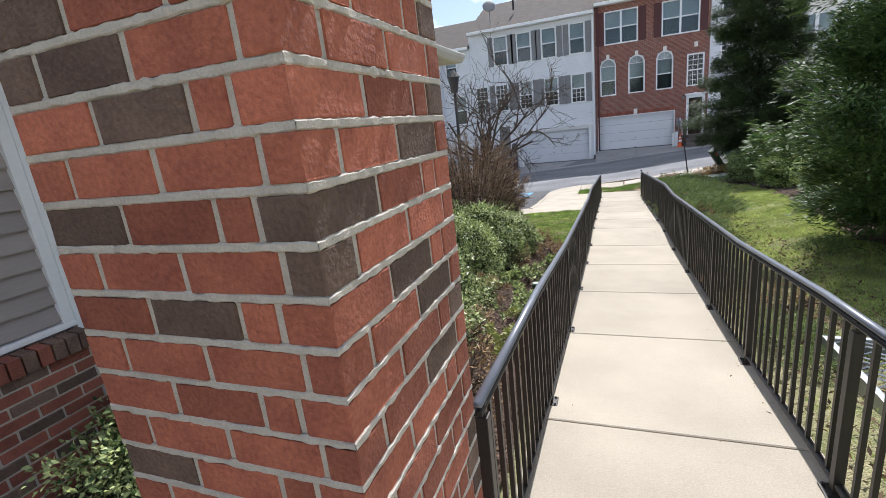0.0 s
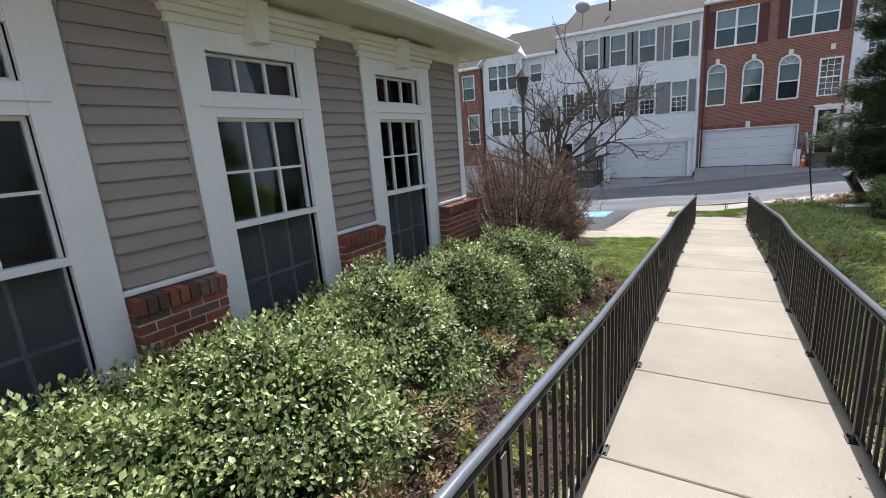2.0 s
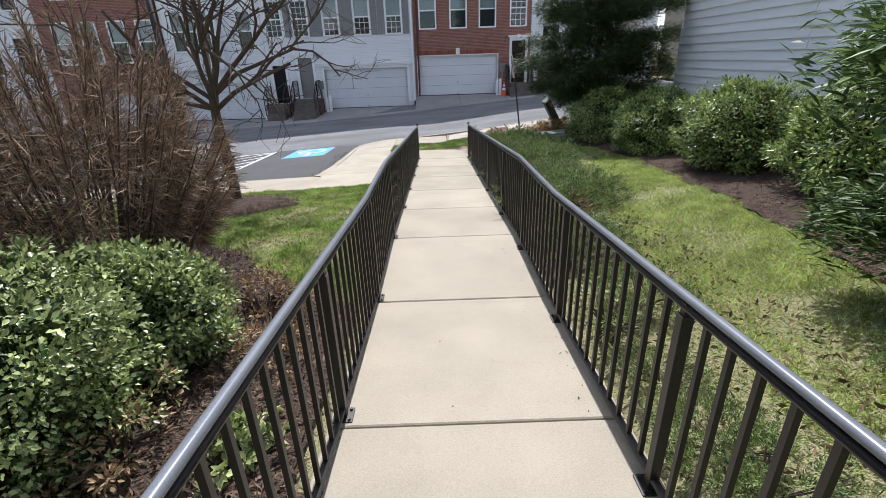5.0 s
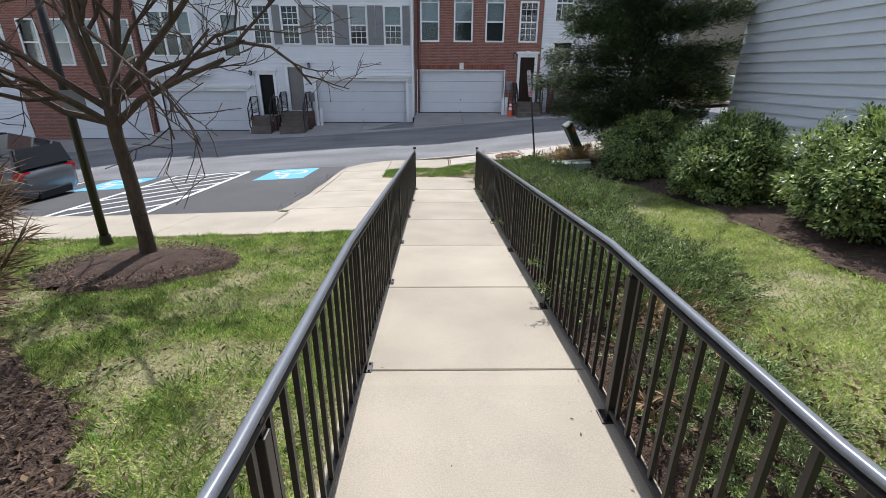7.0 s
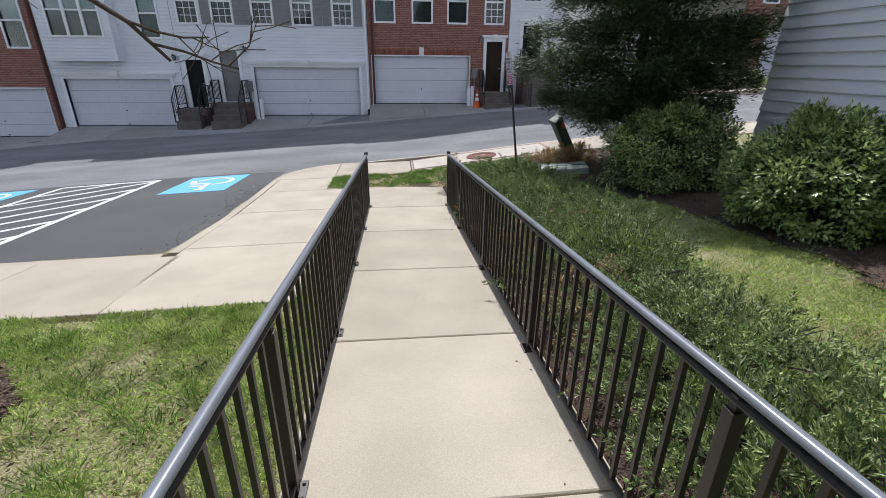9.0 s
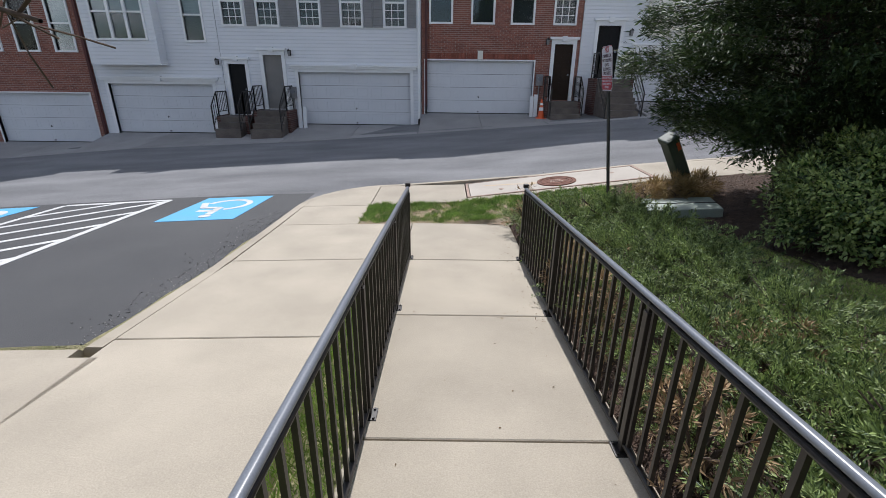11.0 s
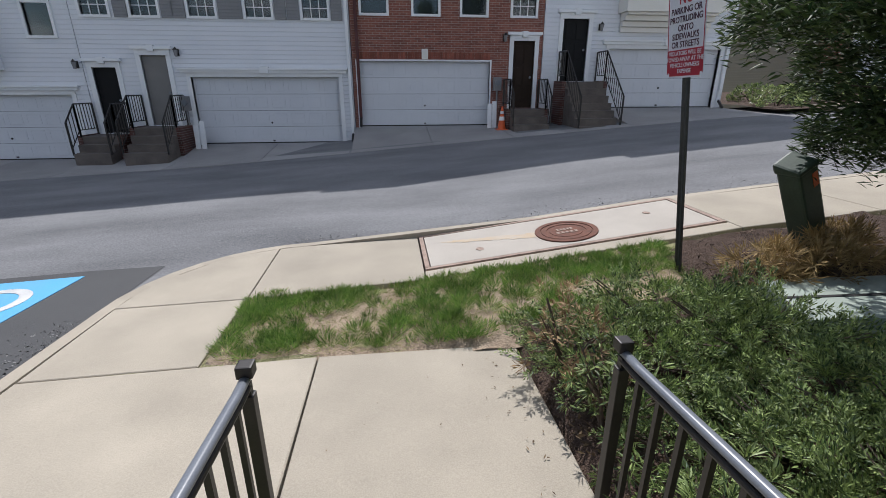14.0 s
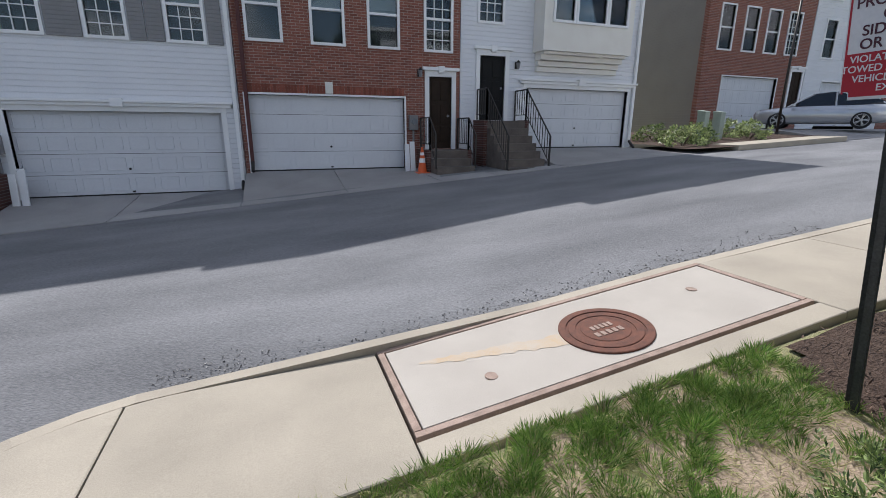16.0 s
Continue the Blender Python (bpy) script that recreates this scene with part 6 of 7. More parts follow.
def pedestal(at, z, w, h, label, material, lean=(0, 0), tag=True, cap=None):
    p = thing("utility_pedestal", label, "utility box", "utility pedestals")
    p.matrix_world = Matrix.Translation((at[0], at[1], z)) @ Euler((radians(lean[0]), radians(lean[1]), radians(12))).to_matrix().to_4x4()
    bm = bmesh.new()
    box(bm, -w / 2, w / 2, -w / 2, w / 2, -0.1, h - 0.06, 0.02)
    part("body", bm, material, p)
    bm = bmesh.new()
    box(bm, -w / 2 - 0.012, w / 2 + 0.012, -w / 2 - 0.012, w / 2 + 0.012, h - 0.07, h, 0.022)
    for v in bm.verts:
        if v.co.z > h - 0.03:
            v.co.z += 0.05 * (v.co.y / w)
    part("cap", bm, cap or material, p)
    if tag:
        bm = bmesh.new()
        box(bm, 0.02, 0.075, -w / 2 - 0.004, -w / 2 - 0.001, h - 0.24, h - 0.11, 0.001)
        part("warning_tag", bm, M_ORANGE, p, "orange warning tag")
    return p


pedestal((3.54, 18.95), land_z(3.54, 18.95), 0.195, 0.98, "dark green leaning utility pedestal with an orange tag", M_GREEN, (0, -31))
pedestal((14.3, 30.6), 1.42, 0.30, 0.92, "pale green utility pedestal in a planted island", M_PALEG, tag=False)
pedestal((14.95, 30.5), 1.42, 0.30, 0.90, "pale green utility pedestal in a planted island", M_PALEG, tag=False)
pad = thing("utility_vault_lid", "pale green flat utility vault lid in the junipers", "utility box")
bm = bmesh.new()
box(bm, -0.45, 0.45, -0.32, 0.32, -0.05, 0.07, 0.015)
part("lid", bm, M_PALEG, pad)
bm = bmesh.new()
box(bm, -0.45, 0.45, -0.015, 0.015, 0.071, 0.075)
part("seam", bm, M_DARK, pad)
pad.location, pad.rotation_euler = (3.0, 18.05, land_z(3.0, 18.05) + 0.06), (0, radians(-6), radians(-14))
for i, (x, y, r) in enumerate(((2.85, 18.62, 0.34), (3.2, 18.48, 0.34), (3.6, 18.75, 0.3))):
    bush("dry_grass_clump", "clump of straw-coloured ornamental grass", (x, y), r, r * 0.8, 0.34, 1500, 0.11, 0.09, M_STRAW, 300 + i, stems=3, category="grass", group="straw clumps", lump=0.35, dense=0.3)
for i, (x, y, r) in enumerate(((0.9, 16.6, 0.24), (0.88, 15.7, 0.22), (0.86, 14.8, 0.2), (0.95, 17.4, 0.28), (0.9, 13.6, 0.2), (0.9, 12.3, 0.18), (0.88, 10.6, 0.2), (0.9, 17.9, 0.25), (0.85, 9.2, 0.16), (0.88, 7.5, 0.2), (0.88, 5.5, 0.2))):
    bush("dry_shrub", "dry brown juniper twigs reaching through the railing", (x, y), r, 0.4, 0.55 if y > 13 else 0.35, 1300 if y > 13 else 500, 0.05, 0.2, M_DRY if i % 3 else M_JUN, 320 + i, stems=14, category="shrub", group="dry shrubs by the railing", lump=0.5, dense=0.15)

# floor grate beside the head of the ramp
M_GALV = mat("galvanised_grate", (0.42, 0.44, 0.46), (0.32, 0.34, 0.36), rough=0.45, metal=0.7, scale=8, fine=80, bump=0.08)
grate = thing("area_grate", "galvanised steel grate over a window well", "grate")
gz = land_z(1.55, 3.3) + 0.05
bm = bmesh.new()
for a, b, c, d in ((1.12, 2.3, 2.72, 2.76), (1.12, 2.3, 3.74, 3.78), (1.12, 1.16, 2.76, 3.74), (2.26, 2.3, 2.76, 3.74)):
    box(bm, a, b, c, d, gz - 0.12, gz, 0.003)
part("frame", bm, M_GALV, grate)
# near-black sheet close under the bars, painted shade for the well's depth
bm = bmesh.new()
box(bm, 1.16, 2.26, 2.76, 3.74, gz - 0.14, gz - 0.12)
part("well", bm, M_DARK, grate)
for i in range(14):
    bm = bmesh.new()
    y = 2.80 + i * 0.07
    pts = [(1.16 + 0.055 * k, y + (0.02 if k % 2 else -0.02)) for k in range(21)]
    for p, q in zip(pts, pts[1:]):
        tube(bm, (p[0], p[1], gz - 0.012), (q[0], q[1], gz - 0.012), 0.007, n=4, caps=False)
    part("grate_bar", bm, M_GALV, grate)
bm = bmesh.new()
tube(bm, (-1.12, 5.25, land_z(-1.1, 5.25)), (-1.12, 5.25, land_z(-1.1, 5.25) + 0.14), 0.05, n=14)
cl = thing("cleanout_pipe", "short capped drain pipe standing in the mulch", "pipe")
part("pipe", bm, M_GREEN, cl)
bm = bmesh.new()
tube(bm, (-1.12, 5.25, land_z(-1.1, 5.25) + 0.14), (-1.12, 5.25, land_z(-1.1, 5.25) + 0.155), 0.042, n=14)
part("cap", bm, M_PALEG, cl, "pale round cap")


# ---- stoops, rails and small things before the houses ----
M_STEP = mat("step_concrete", (0.17, 0.145, 0.125), (0.10, 0.085, 0.075), rough=0.9, scale=3, fine=60, bump=0.2)
M_DBRICK = brickwork("stoop_brick", (0.14, 0.055, 0.045), (0.10, 0.045, 0.035), (0.2, 0.17, 0.15))


def stoop(x0, x1, z0, z1, n, label, y_wall=FY, depth=1.0, cheek=True, rail=True, tread=0.28):
    s = thing("stoop", label, "stairs", "entrance stairs")
    h = (z1 - z0) / n
    bm = bmesh.new()
    box(bm, x0, x1, y_wall - depth, y_wall - 0.002, z0 - 0.4, z1, 0.008)
    part("landing", bm, M_STEP, s)
    for i in range(n - 1):
        bm = bmesh.new()
        yb = y_wall - depth - tread * (n - 2 - i)
        box(bm, x0 + 0.12, x1 - 0.12, yb - tread, yb, z0 - 0.4, z0 + h * (i + 1) - 0.0, 0.008)
        part("step", bm, M_STEP, s)
    yf = y_wall - depth - tread * (n - 1)
    if cheek:
        for a in (x0 - 0.001, x1 - 0.119):
            bm = bmesh.new()
            box(bm, a, a + 0.12, y_wall - depth - 0.02, y_wall - 0.003, z0 - 0.4, z1 + 0.02, 0.004)
            part("cheek_wall", bm, M_DBRICK, s)
    if rail:
        for x in (x0 + 0.10, x1 - 0.10):
            r = thing("stair_rail", "", "")
            r.parent = s
            for k in ("label", "category"):
                if k in r:
                    del r[k]
            top = [(yf + 0.05, z0 + h + 0.85), (y_wall - depth, z1 + 0.9), (y_wall - 0.05, z1 + 0.9)]
            for (ya, za), (yb, zb) in zip(top, top[1:]):
                bm = bmesh.new()
                tube(bm, (x, ya, za), (x, yb, zb), 0.022, n=6)
                part("handrail", bm, M_RAIL, r)
                bm = bmesh.new()
                tube(bm, (x, ya, za - 0.72), (x, yb, zb - 0.72), 0.014, n=6)
                part("lower_rail", bm, M_RAIL, r)
                k = max(2, int((yb - ya) / 0.13))
                for i in range(k + 1):
                    y, z = ya + (yb - ya) * i / k, za + (zb - za) * i / k
                    bm = bmesh.new()
                    big = i in (0, k)
                    box(bm, x - (0.02 if big else 0.008), x + (0.02 if big else 0.008), y - (0.02 if big else 0.008), y + (0.02 if big else 0.008), z - (0.9 if big else 0.72), z)
                    part("baluster", bm, M_RAIL, r)
    return s


stoop(3.55, 4.92, 0.44, 1.06, 3, "low concrete steps with dark brick cheeks and black rails", depth=0.9)
stoop(5.35, 6.85, 0.42, 1.90, 7, "tall concrete stairs with black metal rails", depth=0.75, tread=0.24)
stoop(-7.65, -6.25, -0.22, 0.60, 4, "concrete steps with a brick cheek and black rails", depth=0.9)
stoop(-9.1, -7.9, -0.25, 0.38, 3, "low concrete steps with a dark brick cheek and black rails", depth=0.9)

cone = thing("traffic_cone", "orange traffic cone with white bands on the driveway", "cone", at=(3.42, 30.1, 0.44))
bm = bmesh.new()
box(bm, -0.18, 0.18, -0.18, 0.18, 0, 0.035, 0.01)
part("base", bm, M_ORANGE, cone)
for a, b, m_ in ((0.035, 0.30, M_ORANGE), (0.30, 0.42, M_WHITE), (0.42, 0.50, M_ORANGE), (0.50, 0.58, M_WHITE), (0.58, 0.72, M_ORANGE)):
    bm = bmesh.new()
    rad = lambda z: 0.135 - 0.105 * z / 0.72
    tube(bm, (0, 0, a), (0, 0, b), rad(a), rad(b), 18)
    part("cone_band", bm, m_, cone, smooth=False)


def meter_box(x, z, label="grey electric meter box on the wall"):
    m = thing("meter_box", label, "meter", "meter boxes")
    bm = bmesh.new()
    box(bm, x - 0.13, x + 0.13, FY - 0.14, FY - 0.003, z, z + 0.42, 0.012)
    part("housing", bm, M_SHUT, m)
    bm = bmesh.new()
    tube(bm, (x, FY - 0.2, z + 0.24), (x, FY - 0.13, z + 0.24), 0.085, n=16)
    part("dial", bm, M_CAP, m)
    bm = bmesh.new()
    tube(bm, (x, FY - 0.06, z - 0.5), (x, FY - 0.06, z), 0.03, n=8)
    part("conduit", bm, M_SHUT, m)


meter_box(3.42, 1.62)
meter_box(-6.3, 1.05)


def leaning_board(x, z, h, label="white board leaning by the garage"):
    b = thing("board", label, "board", "white boards")
    bm = bmesh.new()
    box(bm, x - 0.07, x + 0.07, FY - 0.5, FY - 0.46, z, z + h, 0.006)
    for v in bm.verts:
        v.co.y += (v.co.z - z) * 0.12
    part("panel", bm, M_WHITE, b)


leaning_board(3.28, 0.45, 0.85)
leaning_board(3.12, 0.45, 0.78)
leaning_board(-6.0, -0.12, 0.75)
leaning_board(-5.82, -0.10, 0.85)
leaning_board(-9.35, -0.4, 0.6)


def wall_lantern(x, z):
    l = thing("wall_lantern", "small dark wall lantern beside the door", "lamp", "wall lanterns")
    bm = bmesh.new()
    box(bm, x - 0.05, x + 0.05, FY - 0.03, FY - 0.003, z - 0.1, z + 0.1, 0.006)
    tube(bm, (x, FY - 0.03, z + 0.05), (x, FY - 0.14, z + 0.14), 0.012, n=6)
    part("bracket", bm, M_RAIL, l)
    bm = bmesh.new()
    tube(bm, (x, FY - 0.14, z - 0.12), (x, FY - 0.14, z + 0.06), 0.035, 0.065, 6)
    part("shade", bm, M_SHUT, l)
    bm = bmesh.new()
    tube(bm, (x, FY - 0.14, z + 0.06), (x, FY - 0.14, z + 0.14), 0.075, 0.01, 6)
    part("cap", bm, M_RAIL, l)


for x, z in ((-6.3, 2.7), (-9.15, 2.35), (3.62, 3.2), (6.75, 3.55)):
    wall_lantern(x, z)


def downspout(x, z0, z1, material, label):
    d = thing("downspout", label, "pipe", "downspouts")
    bm = bmesh.new()
    box(bm, x - 0.045, x + 0.045, FY - 0.11, FY - 0.02, z0 + 0.25, z1, 0.01)
    part("pipe", bm, material, d)
    bm = bmesh.new()
    tube(bm, (x, FY - 0.07, z0 + 0.3), (x, FY - 0.36, z0 + 0.06), 0.045, n=8)
    part("elbow", bm, M_RAIL, d)


downspout(-1.3, 0.0, 8.6, M_WHITE, "white downspout between the houses")
downspout(-14.18, -0.75, 7.6, M_SHUTR, "dark red downspout between the houses")
downspout(11.3, 1.0, 9.3, M_WHITE, "white downspout at the house corner")
downspout(-1.02, 0.5, 8.8, M_SHUTR, "dark downspout on the brick house")

# bay on the white house
bm = bmesh.new()
cells(bm, 7.3, 10.55, 3.95, 9.2, [(7.65, 8.3, 4.8, 6.5), (8.45, 9.45, 4.8, 6.5), (9.6, 10.25, 4.8, 6.5)], lambda u0, u1, z0, z1: box(bm, u0, u1, FY - 0.6, FY - 0.01, z0, z1))
part("bay", bm, M_CREAM, U4, "cream boxed bay over the garage")
for a, b in ((7.65, 8.3), (8.45, 9.45), (9.6, 10.25)):
    facade_window(U4, a, b, 4.8, 6.5, y=FY - 0.6)
bm = bmesh.new()
for i, (d, z) in enumerate(((0.5, 3.87), (0.35, 3.72), (0.2, 3.56), (0.12, 3.4))):
    box(bm, 7.4, 10.45, FY - d, FY - 0.01, z, z + (0.08 if i == 0 else 0.15), 0.01)
part("bay_moulding", bm, M_CREAM, U4)
# gable and bay on the other white house
bm = bmesh.new()
cells(bm, -13.75, -11.1, 2.2, 7.75, [(-13.3, -11.45, 3.12, 4.9), (-13.4, -11.5, 6.0, 7.5)], lambda u0, u1, z0, z1: box(bm, u0, u1, FY - 0.5, FY - 0.01, z0, z1))
f0 = [bm.verts.new(v) for v in ((-13.9, FY - 0.5, 7.75), (-10.95, FY - 0.5, 7.75), (-12.42, FY - 0.5, 9.0))]
f1 = [bm.verts.new((v.co.x, FY + 3, v.co.z)) for v in f0]
bm.faces.new(f0)
part("bay", bm, M_WSIDE, U1, "white boxed bay with a gable")
for z0, z1, a, b in ((3.12, 4.9, -13.3, -11.45), (6.0, 7.5, -13.4, -11.5)):
    facade_window(U1, a, b, z0, z1, y=FY - 0.5, cols=3)
bm = bmesh.new()
for sx, x in ((-1, -14.1), (1, -10.75)):
    v = [bm.verts.new(p) for p in ((x, FY - 0.75, 7.65), (-12.42, FY - 0.75, 9.08), (-12.42, FY + 4, 9.08), (x, FY + 4, 7.65), (x, FY - 0.75, 7.78), (-12.42, FY - 0.75, 9.22), (-12.42, FY + 4, 9.22), (x, FY + 4, 7.78))]
    for f in ((0, 1, 2, 3), (4, 5, 6, 7), (0, 1, 5, 4), (0, 3, 7, 4)):
        bm.faces.new([v[i] for i in f])
part("gable_roof", bm, M_WHITE, U1)
# keystones and brick arches over the arched windows
for x in (-0.46, 1.12, 2.62, 4.21):
    bm = bmesh.new()
    box(bm, x - 0.09, x + 0.09, FY - 0.07, FY, 5.86, 6.12, 0.01)
    part("keystone", bm, M_CREAM, U3)
bm = bmesh.new()
box(bm, 0.97, 1.17, FY - 0.06, FY, 2.56, 2.86, 0.01)
part("keystone", bm, M_CREAM, U3)
for i in range(58):
    bm = bmesh.new()
    x = -1.08 + i * 0.0735
    box(bm, x, x + 0.063, FY - 0.02, FY, 2.56, 2.77)
    part("lintel_brick", bm, M_BRICKB, U3)
# roof fittings
dish = thing("satellite_dish", "grey satellite dish on a roof mast", "dish", at=(-7.6, 31.6, 9.2))
bm = bmesh.new()
tube(bm, (0, 0, -0.4), (0, 0, 0.9), 0.025, n=8)
part("mast", bm, M_SHUT, dish)
bm = bmesh.new()
bmesh.ops.create_uvsphere(bm, u_segments=20, v_segments=10, radius=0.42, matrix=Matrix.Translation((0, 0, 1.0)) @ Euler((radians(60), 0, radians(20))).to_matrix().to_4x4() @ Matrix.Diagonal((1, 1, 0.22, 1)))
part("reflector", bm, M_SHUT, dish, smooth=True)
bm = bmesh.new()
tube(bm, (-6.3, 33.0, 10.0), (-6.3, 33.0, 11.0), 0.07, n=10)
solid("vent_pipe", bm, M_RAIL, "black vent pipe on the shingle roof", "pipe")


# ---- lamp posts ----
def lamp_post(x, y, z, h, label, sign_box=False, lean=0.0):
    l = thing("lamp_post", label, "lamp post", "black posts", (x, y, z))
    bm = bmesh.new()
    tube(bm, (0, 0, -0.2), (0, 0, h), 0.05, 0.04, 12)
    part("pole", bm, M_RAIL, l, smooth=True)
    bm = bmesh.new()
    tube(bm, (0, 0, -0.02), (0, 0, 0.16), 0.085, 0.06, 12)
    part("base", bm, M_RAIL, l)
    bm = bmesh.new()
    tube(bm, (0, 0, h), (0, 0, h + 0.4), 0.09, 0.16, 8)
    part("lantern", bm, M_SCREEN, l)
    bm = bmesh.new()
    tube(bm, (0, 0, h + 0.4), (0, 0, h + 0.6), 0.2, 0.02, 8)
    part("cap", bm, M_RAIL, l)
    if sign_box:
        bm = bmesh.new()
        box(bm, -0.02, 0.24, -0.06, -0.05, 1.62, 1.85, 0.002)
        part("sign_plate", bm, M_CAP, l)


lamp_post(-4.32, 12.7, land_z(-4.32, 12.7), 3.6, "black metal lamp post at the lawn edge with a small plate", True)
lamp_post(18.3, 30.6, 1.45, 5.0, "tall black lamp post beside the planted island")

# ---- planted island and end driveway ----
isl = sheet("island", spaced(11.6, 18.6, 0.5), spaced(28.3, 36, 0.5), lambda x, y: far_z(x) + 0.13 + 0.05 * noise.noise((x, y, 0)) + 0.03 * (y - 28.3), M_MULCH, "planted island bed between the end houses", "bed")
for i, (x, y, r) in enumerate(((12.4, 29.6, 0.7), (13.4, 30.0, 0.6), (16.0, 30.0, 0.6), (15.6, 31.6, 0.9), (16.8, 31.5, 0.7), (13.0, 31.4, 0.7))):
    bush("bush", "low dark bush in the planted island", (x, y), r, r, 0.6, 1500, 0.09, 0.5, M_JUN if i % 2 else M_LEAF, 400 + i, base_z=far_z(x) + 0.15, group="island bushes")
end = thing("end_driveway", "grey driveway before the end house", "driveway", kind="structure")
for i in range(11):
    for j in range(3):
        slab("panel", [(18.7 + 2 * i, 28.4 + 2.25 * j), (20.7 + 2 * i, 28.4 + 2.25 * j), (20.7 + 2 * i, 30.65 + 2.25 * j), (18.7 + 2 * i, 30.65 + 2.25 * j)], lambda x, y: far_z(x) * max(0, 1 - (y - 28.4) / 3) + 1.72 * min(1, (y - 28.4) / 3) + 0.02, M_DRIVE, 0.3, end)
slab("panel", [(13.2, 28.2), (18.4, 28.2), (18.4, 29.2), (13.2, 29.2)], lambda x, y: far_z(x) + 0.17, M_CONC, 0.3, pave)


# ---- parked cars ----
M_TYRE = mat("tyre_rubber", (0.015, 0.015, 0.016), (0.025, 0.025, 0.025), rough=0.9, fine=90, bump=0.2)
M_RIM = mat("alloy_rim", (0.5, 0.51, 0.52), (0.42, 0.43, 0.44), rough=0.3, metal=0.9, bump=0.02)
M_TAIL = mat("tail_lamp_red", (0.45, 0.01, 0.01), (0.35, 0.01, 0.01), rough=0.15, bump=0)
M_HEAD = mat("head_lamp", (0.6, 0.62, 0.65), (0.5, 0.52, 0.55), rough=0.1, bump=0)
M_CGLASS = mat("car_glass", (0.012, 0.014, 0.016), (0.016, 0.018, 0.02), rough=0.04, bump=0, spec=0.8)


def car(label, paint_m, m, suv=False):
    """Length along x, nose towards -x, standing on z 0."""
    c = thing("car", label, "car", "parked cars")
    c.matrix_world = m
    L, W = (4.65, 0.92) if suv else (4.7, 0.90)
    top, belt = (1.66, 1.02) if suv else (1.46, 0.92)
    # lower body: stations from nose to tail (x, half width, sill, shoulder)
    st = [(-0.5, 0.62, 0.42, 0.62), (-0.485, 0.78, 0.28, 0.72), (-0.44, 0.92, 0.2, 0.80), (-0.33, 1.0, 0.2, belt * 0.93), (-0.2, 1.0, 0.2, belt * 0.98), (0.0, 1.0, 0.2, belt), (0.2, 1.0, 0.2, belt), (0.36, 1.0, 0.22, belt * 1.02), (0.45, 0.96, 0.26, belt * 1.0), (0.49, 0.88, 0.34, belt * 0.92), (0.5, 0.7, 0.42, belt * 0.8)]
    bm = bmesh.new()
    rings = []
    for x, w, s, b in st:
        hw, mid = W * w, (s + b) / 2
        pts = [(-hw * 0.86, s), (-hw, s + 0.1), (-hw * 1.0, mid + 0.05), (-hw * 0.95, b - 0.04), (-hw * 0.86, b), (hw * 0.86, b), (hw * 0.95, b - 0.04), (hw * 1.0, mid + 0.05), (hw, s + 0.1), (hw * 0.86, s)]
        rings.append([bm.verts.new((x * L, y, z)) for y, z in pts])
    for a, b in zip(rings, rings[1:]):
        for i in range(10):
            bm.faces.new((a[i], a[(i + 1) % 10], b[(i + 1) % 10], b[i]))
    bm.faces.new(rings[0]), bm.faces.new(rings[-1])
    part("body", bm, paint_m, c, smooth=True)
    gh = [(-0.24, belt - 0.03, 0.84), (-0.06, top - 0.06, 0.70), (0.06, top, 0.68), (0.22, top - 0.02, 0.68), ((0.42, 0.47)[suv], (top - 0.1, top - 0.2)[suv] if suv else belt + 0.12, 0.70), (0.46 if not suv else 0.488, belt - 0.02, 0.80)]
    bm = bmesh.new()
    rings = [[bm.verts.new(v) for v in ((x * L, -W * 0.86, belt - 0.04), (x * L, -W * w, max(z, belt)), (x * L, W * w, max(z, belt)), (x * L, W * 0.86, belt - 0.04))] for x, z, w in gh]
    for a, b in zip(rings, rings[1:]):
        for i in range(3):
            bm.faces.new((a[i], a[i + 1], b[i + 1], b[i]))
    part("glazing", bm, M_CGLASS, c)
    bm = bmesh.new()
    rp = [g for g in gh if g[1] > top - 0.15]
    rings = [[bm.verts.new(v) for v in ((x * L, -W * w - 0.012, z - 0.05), (x * L, -W * w * 0.9, z + 0.02), (x * L, W * w * 0.9, z + 0.02), (x * L, W * w + 0.012, z - 0.05))] for x, z, w in rp]
    for a, b in zip(rings, rings[1:]):
        for i in range(3):
            bm.faces.new((a[i], a[i + 1], b[i + 1], b[i]))
    part("roof", bm, paint_m, c, smooth=True)
    for sy in (-1, 1):
        for x0, z0, x1, z1 in ((gh[0][0], belt, gh[1][0], gh[1][1]), (0.10, belt, 0.09, top - 0.03), (gh[-1][0] - 0.02, belt, gh[-2][0] - 0.02, gh[-2][1] - 0.02)):
            bm = bmesh.new()
            tube(bm, (x0 * L, sy * W * 0.87, z0 - 0.03), (x1 * L, sy * (W * 0.70 + 0.01), z1), 0.035, n=6)
            part("pillar", bm, paint_m, c)
        bm = bmesh.new()
        box(bm, -0.19 * L - 0.1, -0.19 * L + 0.06, sy * (W + 0.1) - 0.09, sy * (W + 0.1) + 0.09, belt - 0.02, belt + 0.1, 0.03)
        part("mirror", bm, paint_m, c)
        for hx in (-0.02, 0.2):
            bm = bmesh.new()
            box(bm, hx * L - 0.09, hx * L + 0.09, sy * (W * 0.985) - 0.02, sy * (W * 0.985) + 0.02, belt - 0.17, belt - 0.13, 0.008)
            part("door_handle", bm, paint_m, c)
        bm = bmesh.new()
        box(bm, 0.455 * L, 0.492 * L, sy * W * 0.74 - 0.16, sy * W * 0.74 + 0.16, belt - 0.24, belt - 0.06, 0.03)
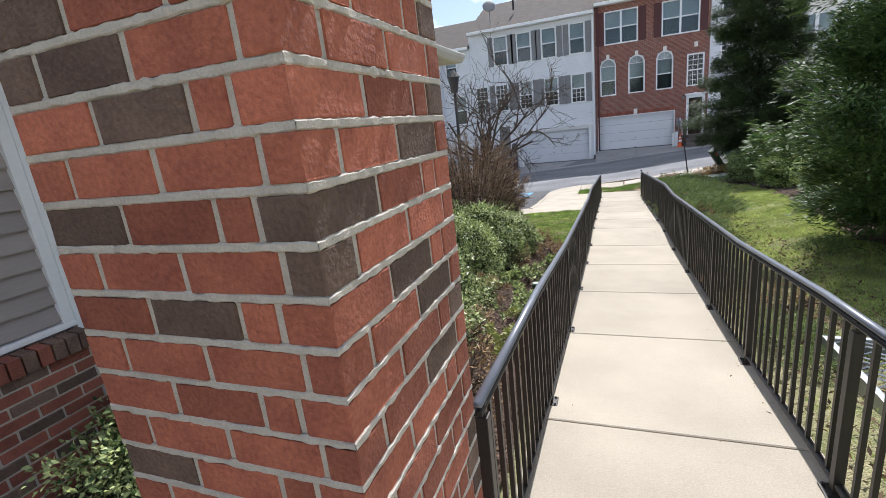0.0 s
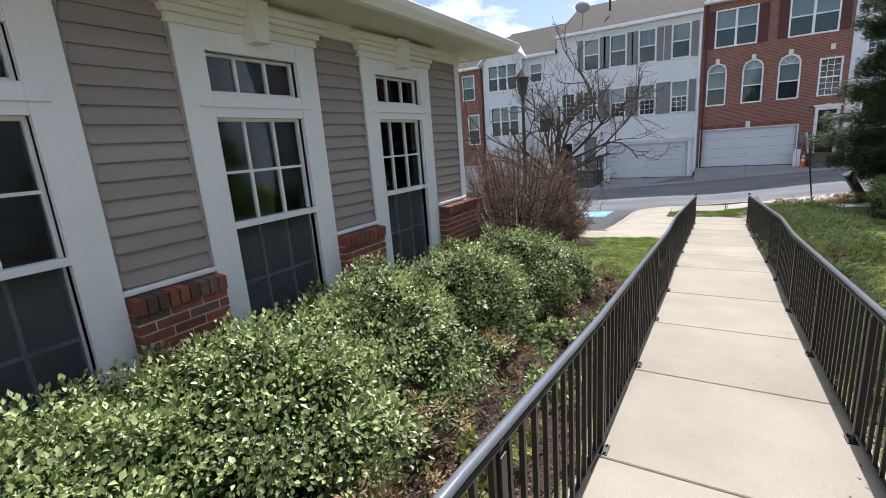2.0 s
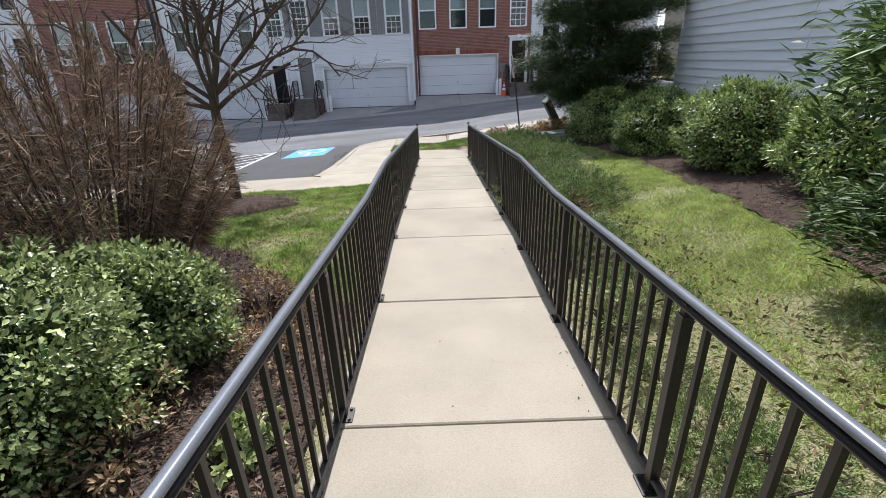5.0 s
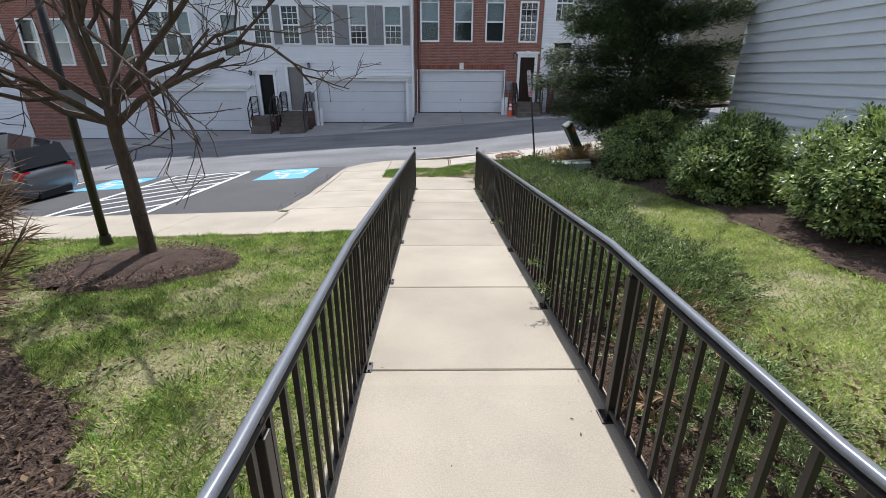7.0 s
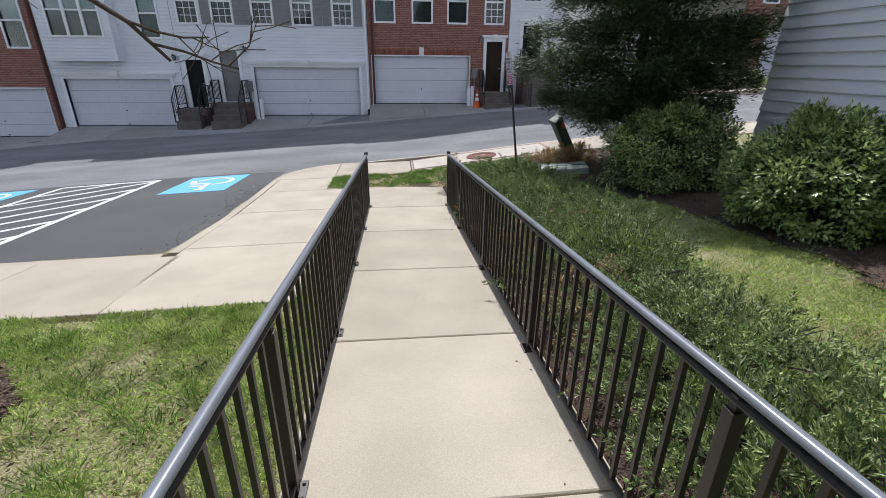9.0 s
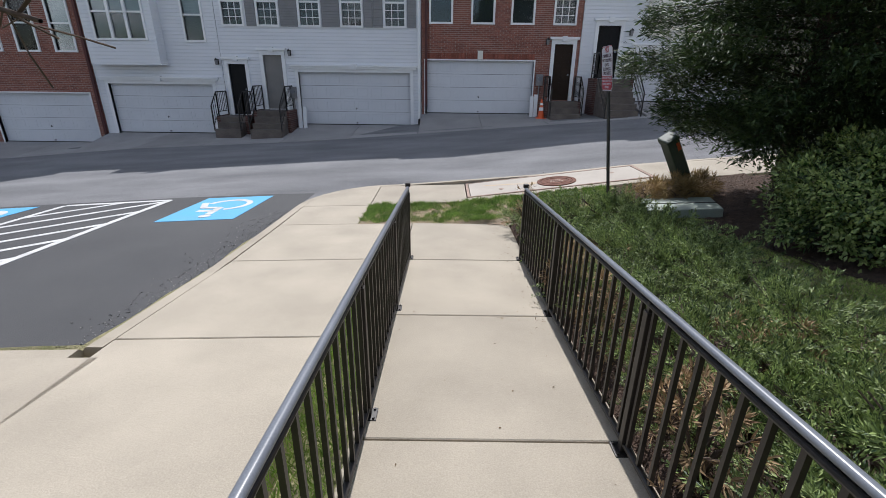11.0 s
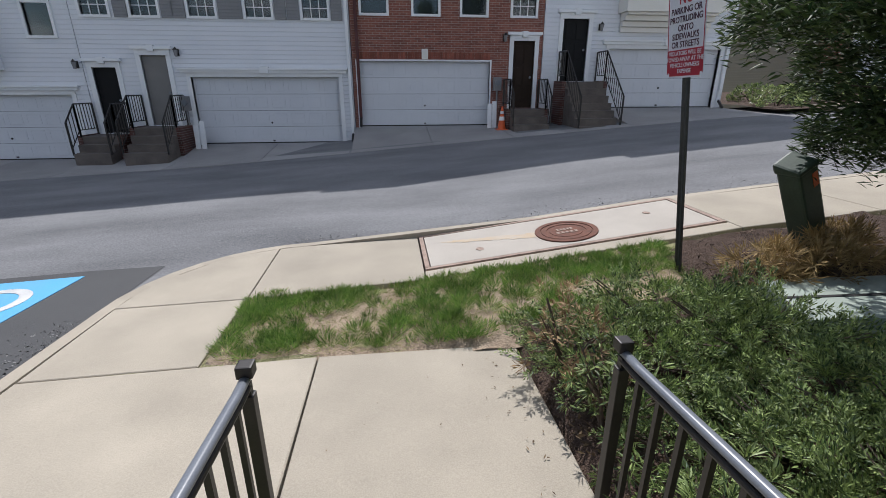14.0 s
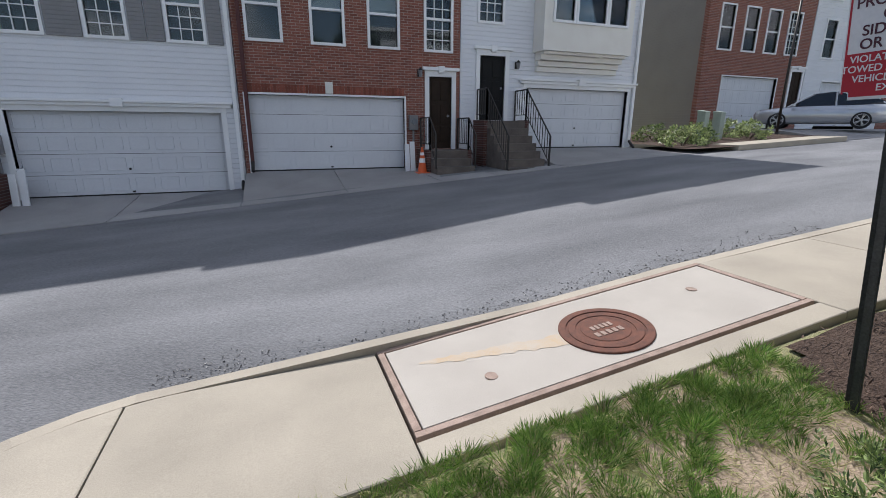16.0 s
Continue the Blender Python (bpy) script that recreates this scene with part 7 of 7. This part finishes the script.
        part("tail_lamp", bm, M_TAIL, c, "red tail lamp")
        bm = bmesh.new()
        box(bm, -0.475 * L, -0.42 * L, sy * W * 0.70 - 0.15, sy * W * 0.70 + 0.15, 0.62, 0.76, 0.03)
        part("head_lamp", bm, M_HEAD, c)
        for wx in (-0.30, 0.285):
            w = thing("wheel", "", "")
            w.parent = c
            for k in ("label", "category"):
                if k in w:
                    del w[k]
            w.location = (wx * L, sy * (W - 0.10), 0.34)
            bm = bmesh.new()
            bmesh.ops.create_cone(bm, cap_ends=True, segments=28, radius1=0.34, radius2=0.34, depth=0.23, matrix=Euler((radians(90), 0, 0)).to_matrix().to_4x4())
            bmesh.ops.bevel(bm, geom=[e for e in bm.edges if abs(e.verts[0].co.y - e.verts[1].co.y) < 0.01], offset=0.03, segments=2, affect="EDGES")
            part("tyre", bm, M_TYRE, w)
            bm = bmesh.new()
            for k in range(5):
                a = k * 1.2566
                for da in (-0.14, 0.14):
                    tube(bm, (0.04 * math.cos(a), sy * 0.118, 0.04 * math.sin(a)), (0.225 * math.cos(a + da), sy * 0.118, 0.225 * math.sin(a + da)), 0.022, 0.018, 6)
            tube(bm, (0, sy * 0.1, 0), (0, sy * 0.135, 0), 0.055, n=12)
            k = 28
            for i in range(k):
                a0, a1 = 6.28319 * i / k, 6.28319 * (i + 1) / k
                tube(bm, (0.23 * math.cos(a0), sy * 0.116, 0.23 * math.sin(a0)), (0.23 * math.cos(a1), sy * 0.116, 0.23 * math.sin(a1)), 0.014, n=4, caps=False)
            part("rim", bm, M_RIM, w)
    bm = bmesh.new()
    box(bm, 0.485 * L, 0.505 * L, -0.5, 0.5, 0.30, 0.48, 0.02)
    part("bumper_trim", bm, M_TYRE, c)
    return c


M_SUV = mat("dark_grey_car_paint", (0.15, 0.16, 0.17), (0.14, 0.15, 0.16), rough=0.22, metal=0.5, bump=0)
M_SILVER = mat("silver_car_paint", (0.55, 0.57, 0.60), (0.52, 0.54, 0.57), rough=0.25, metal=0.6, bump=0)
car("dark grey sport utility car parked on the lot", M_SUV, pose(-11.8, 18.3, road_z(-11.8, 18.3) + 0.01, 0, 2, 0), True)
car("silver sedan parked before the end garage", M_SILVER, pose(21.7, 31.2, 1.74, 0, 0, -62), False)

# ---- debris on the ramp ----
rng = np.random.default_rng(77)
pts = []
for i in range(200):
    y = rng.uniform(2.0, 18.3) if i % 3 else rng.uniform(15.0, 18.3)
    x = 0.62 - abs(rng.normal()) * (0.12 if i % 3 else 0.25) if i % 5 else rng.uniform(-0.6, 0.6)
    if abs(x) < 0.66:
        pts.append((x, y, rz(0, y) + 0.003))
wy = unit(rng, len(pts))
wy[:, 2] *= 0.15
deb = leaf_mesh("debris", pts, wy, np.tile((0.0, 0.0, 1.0), (len(pts), 1)) + unit(rng, len(pts)) * 0.3, rng.uniform(0.008, 0.035, len(pts)), rng.uniform(0.003, 0.012, len(pts)), M_GRIT, 0.2)
tagged(new("debris", deb), "dry twig and leaf bits on the concrete ramp", "litter", "", "stuff")
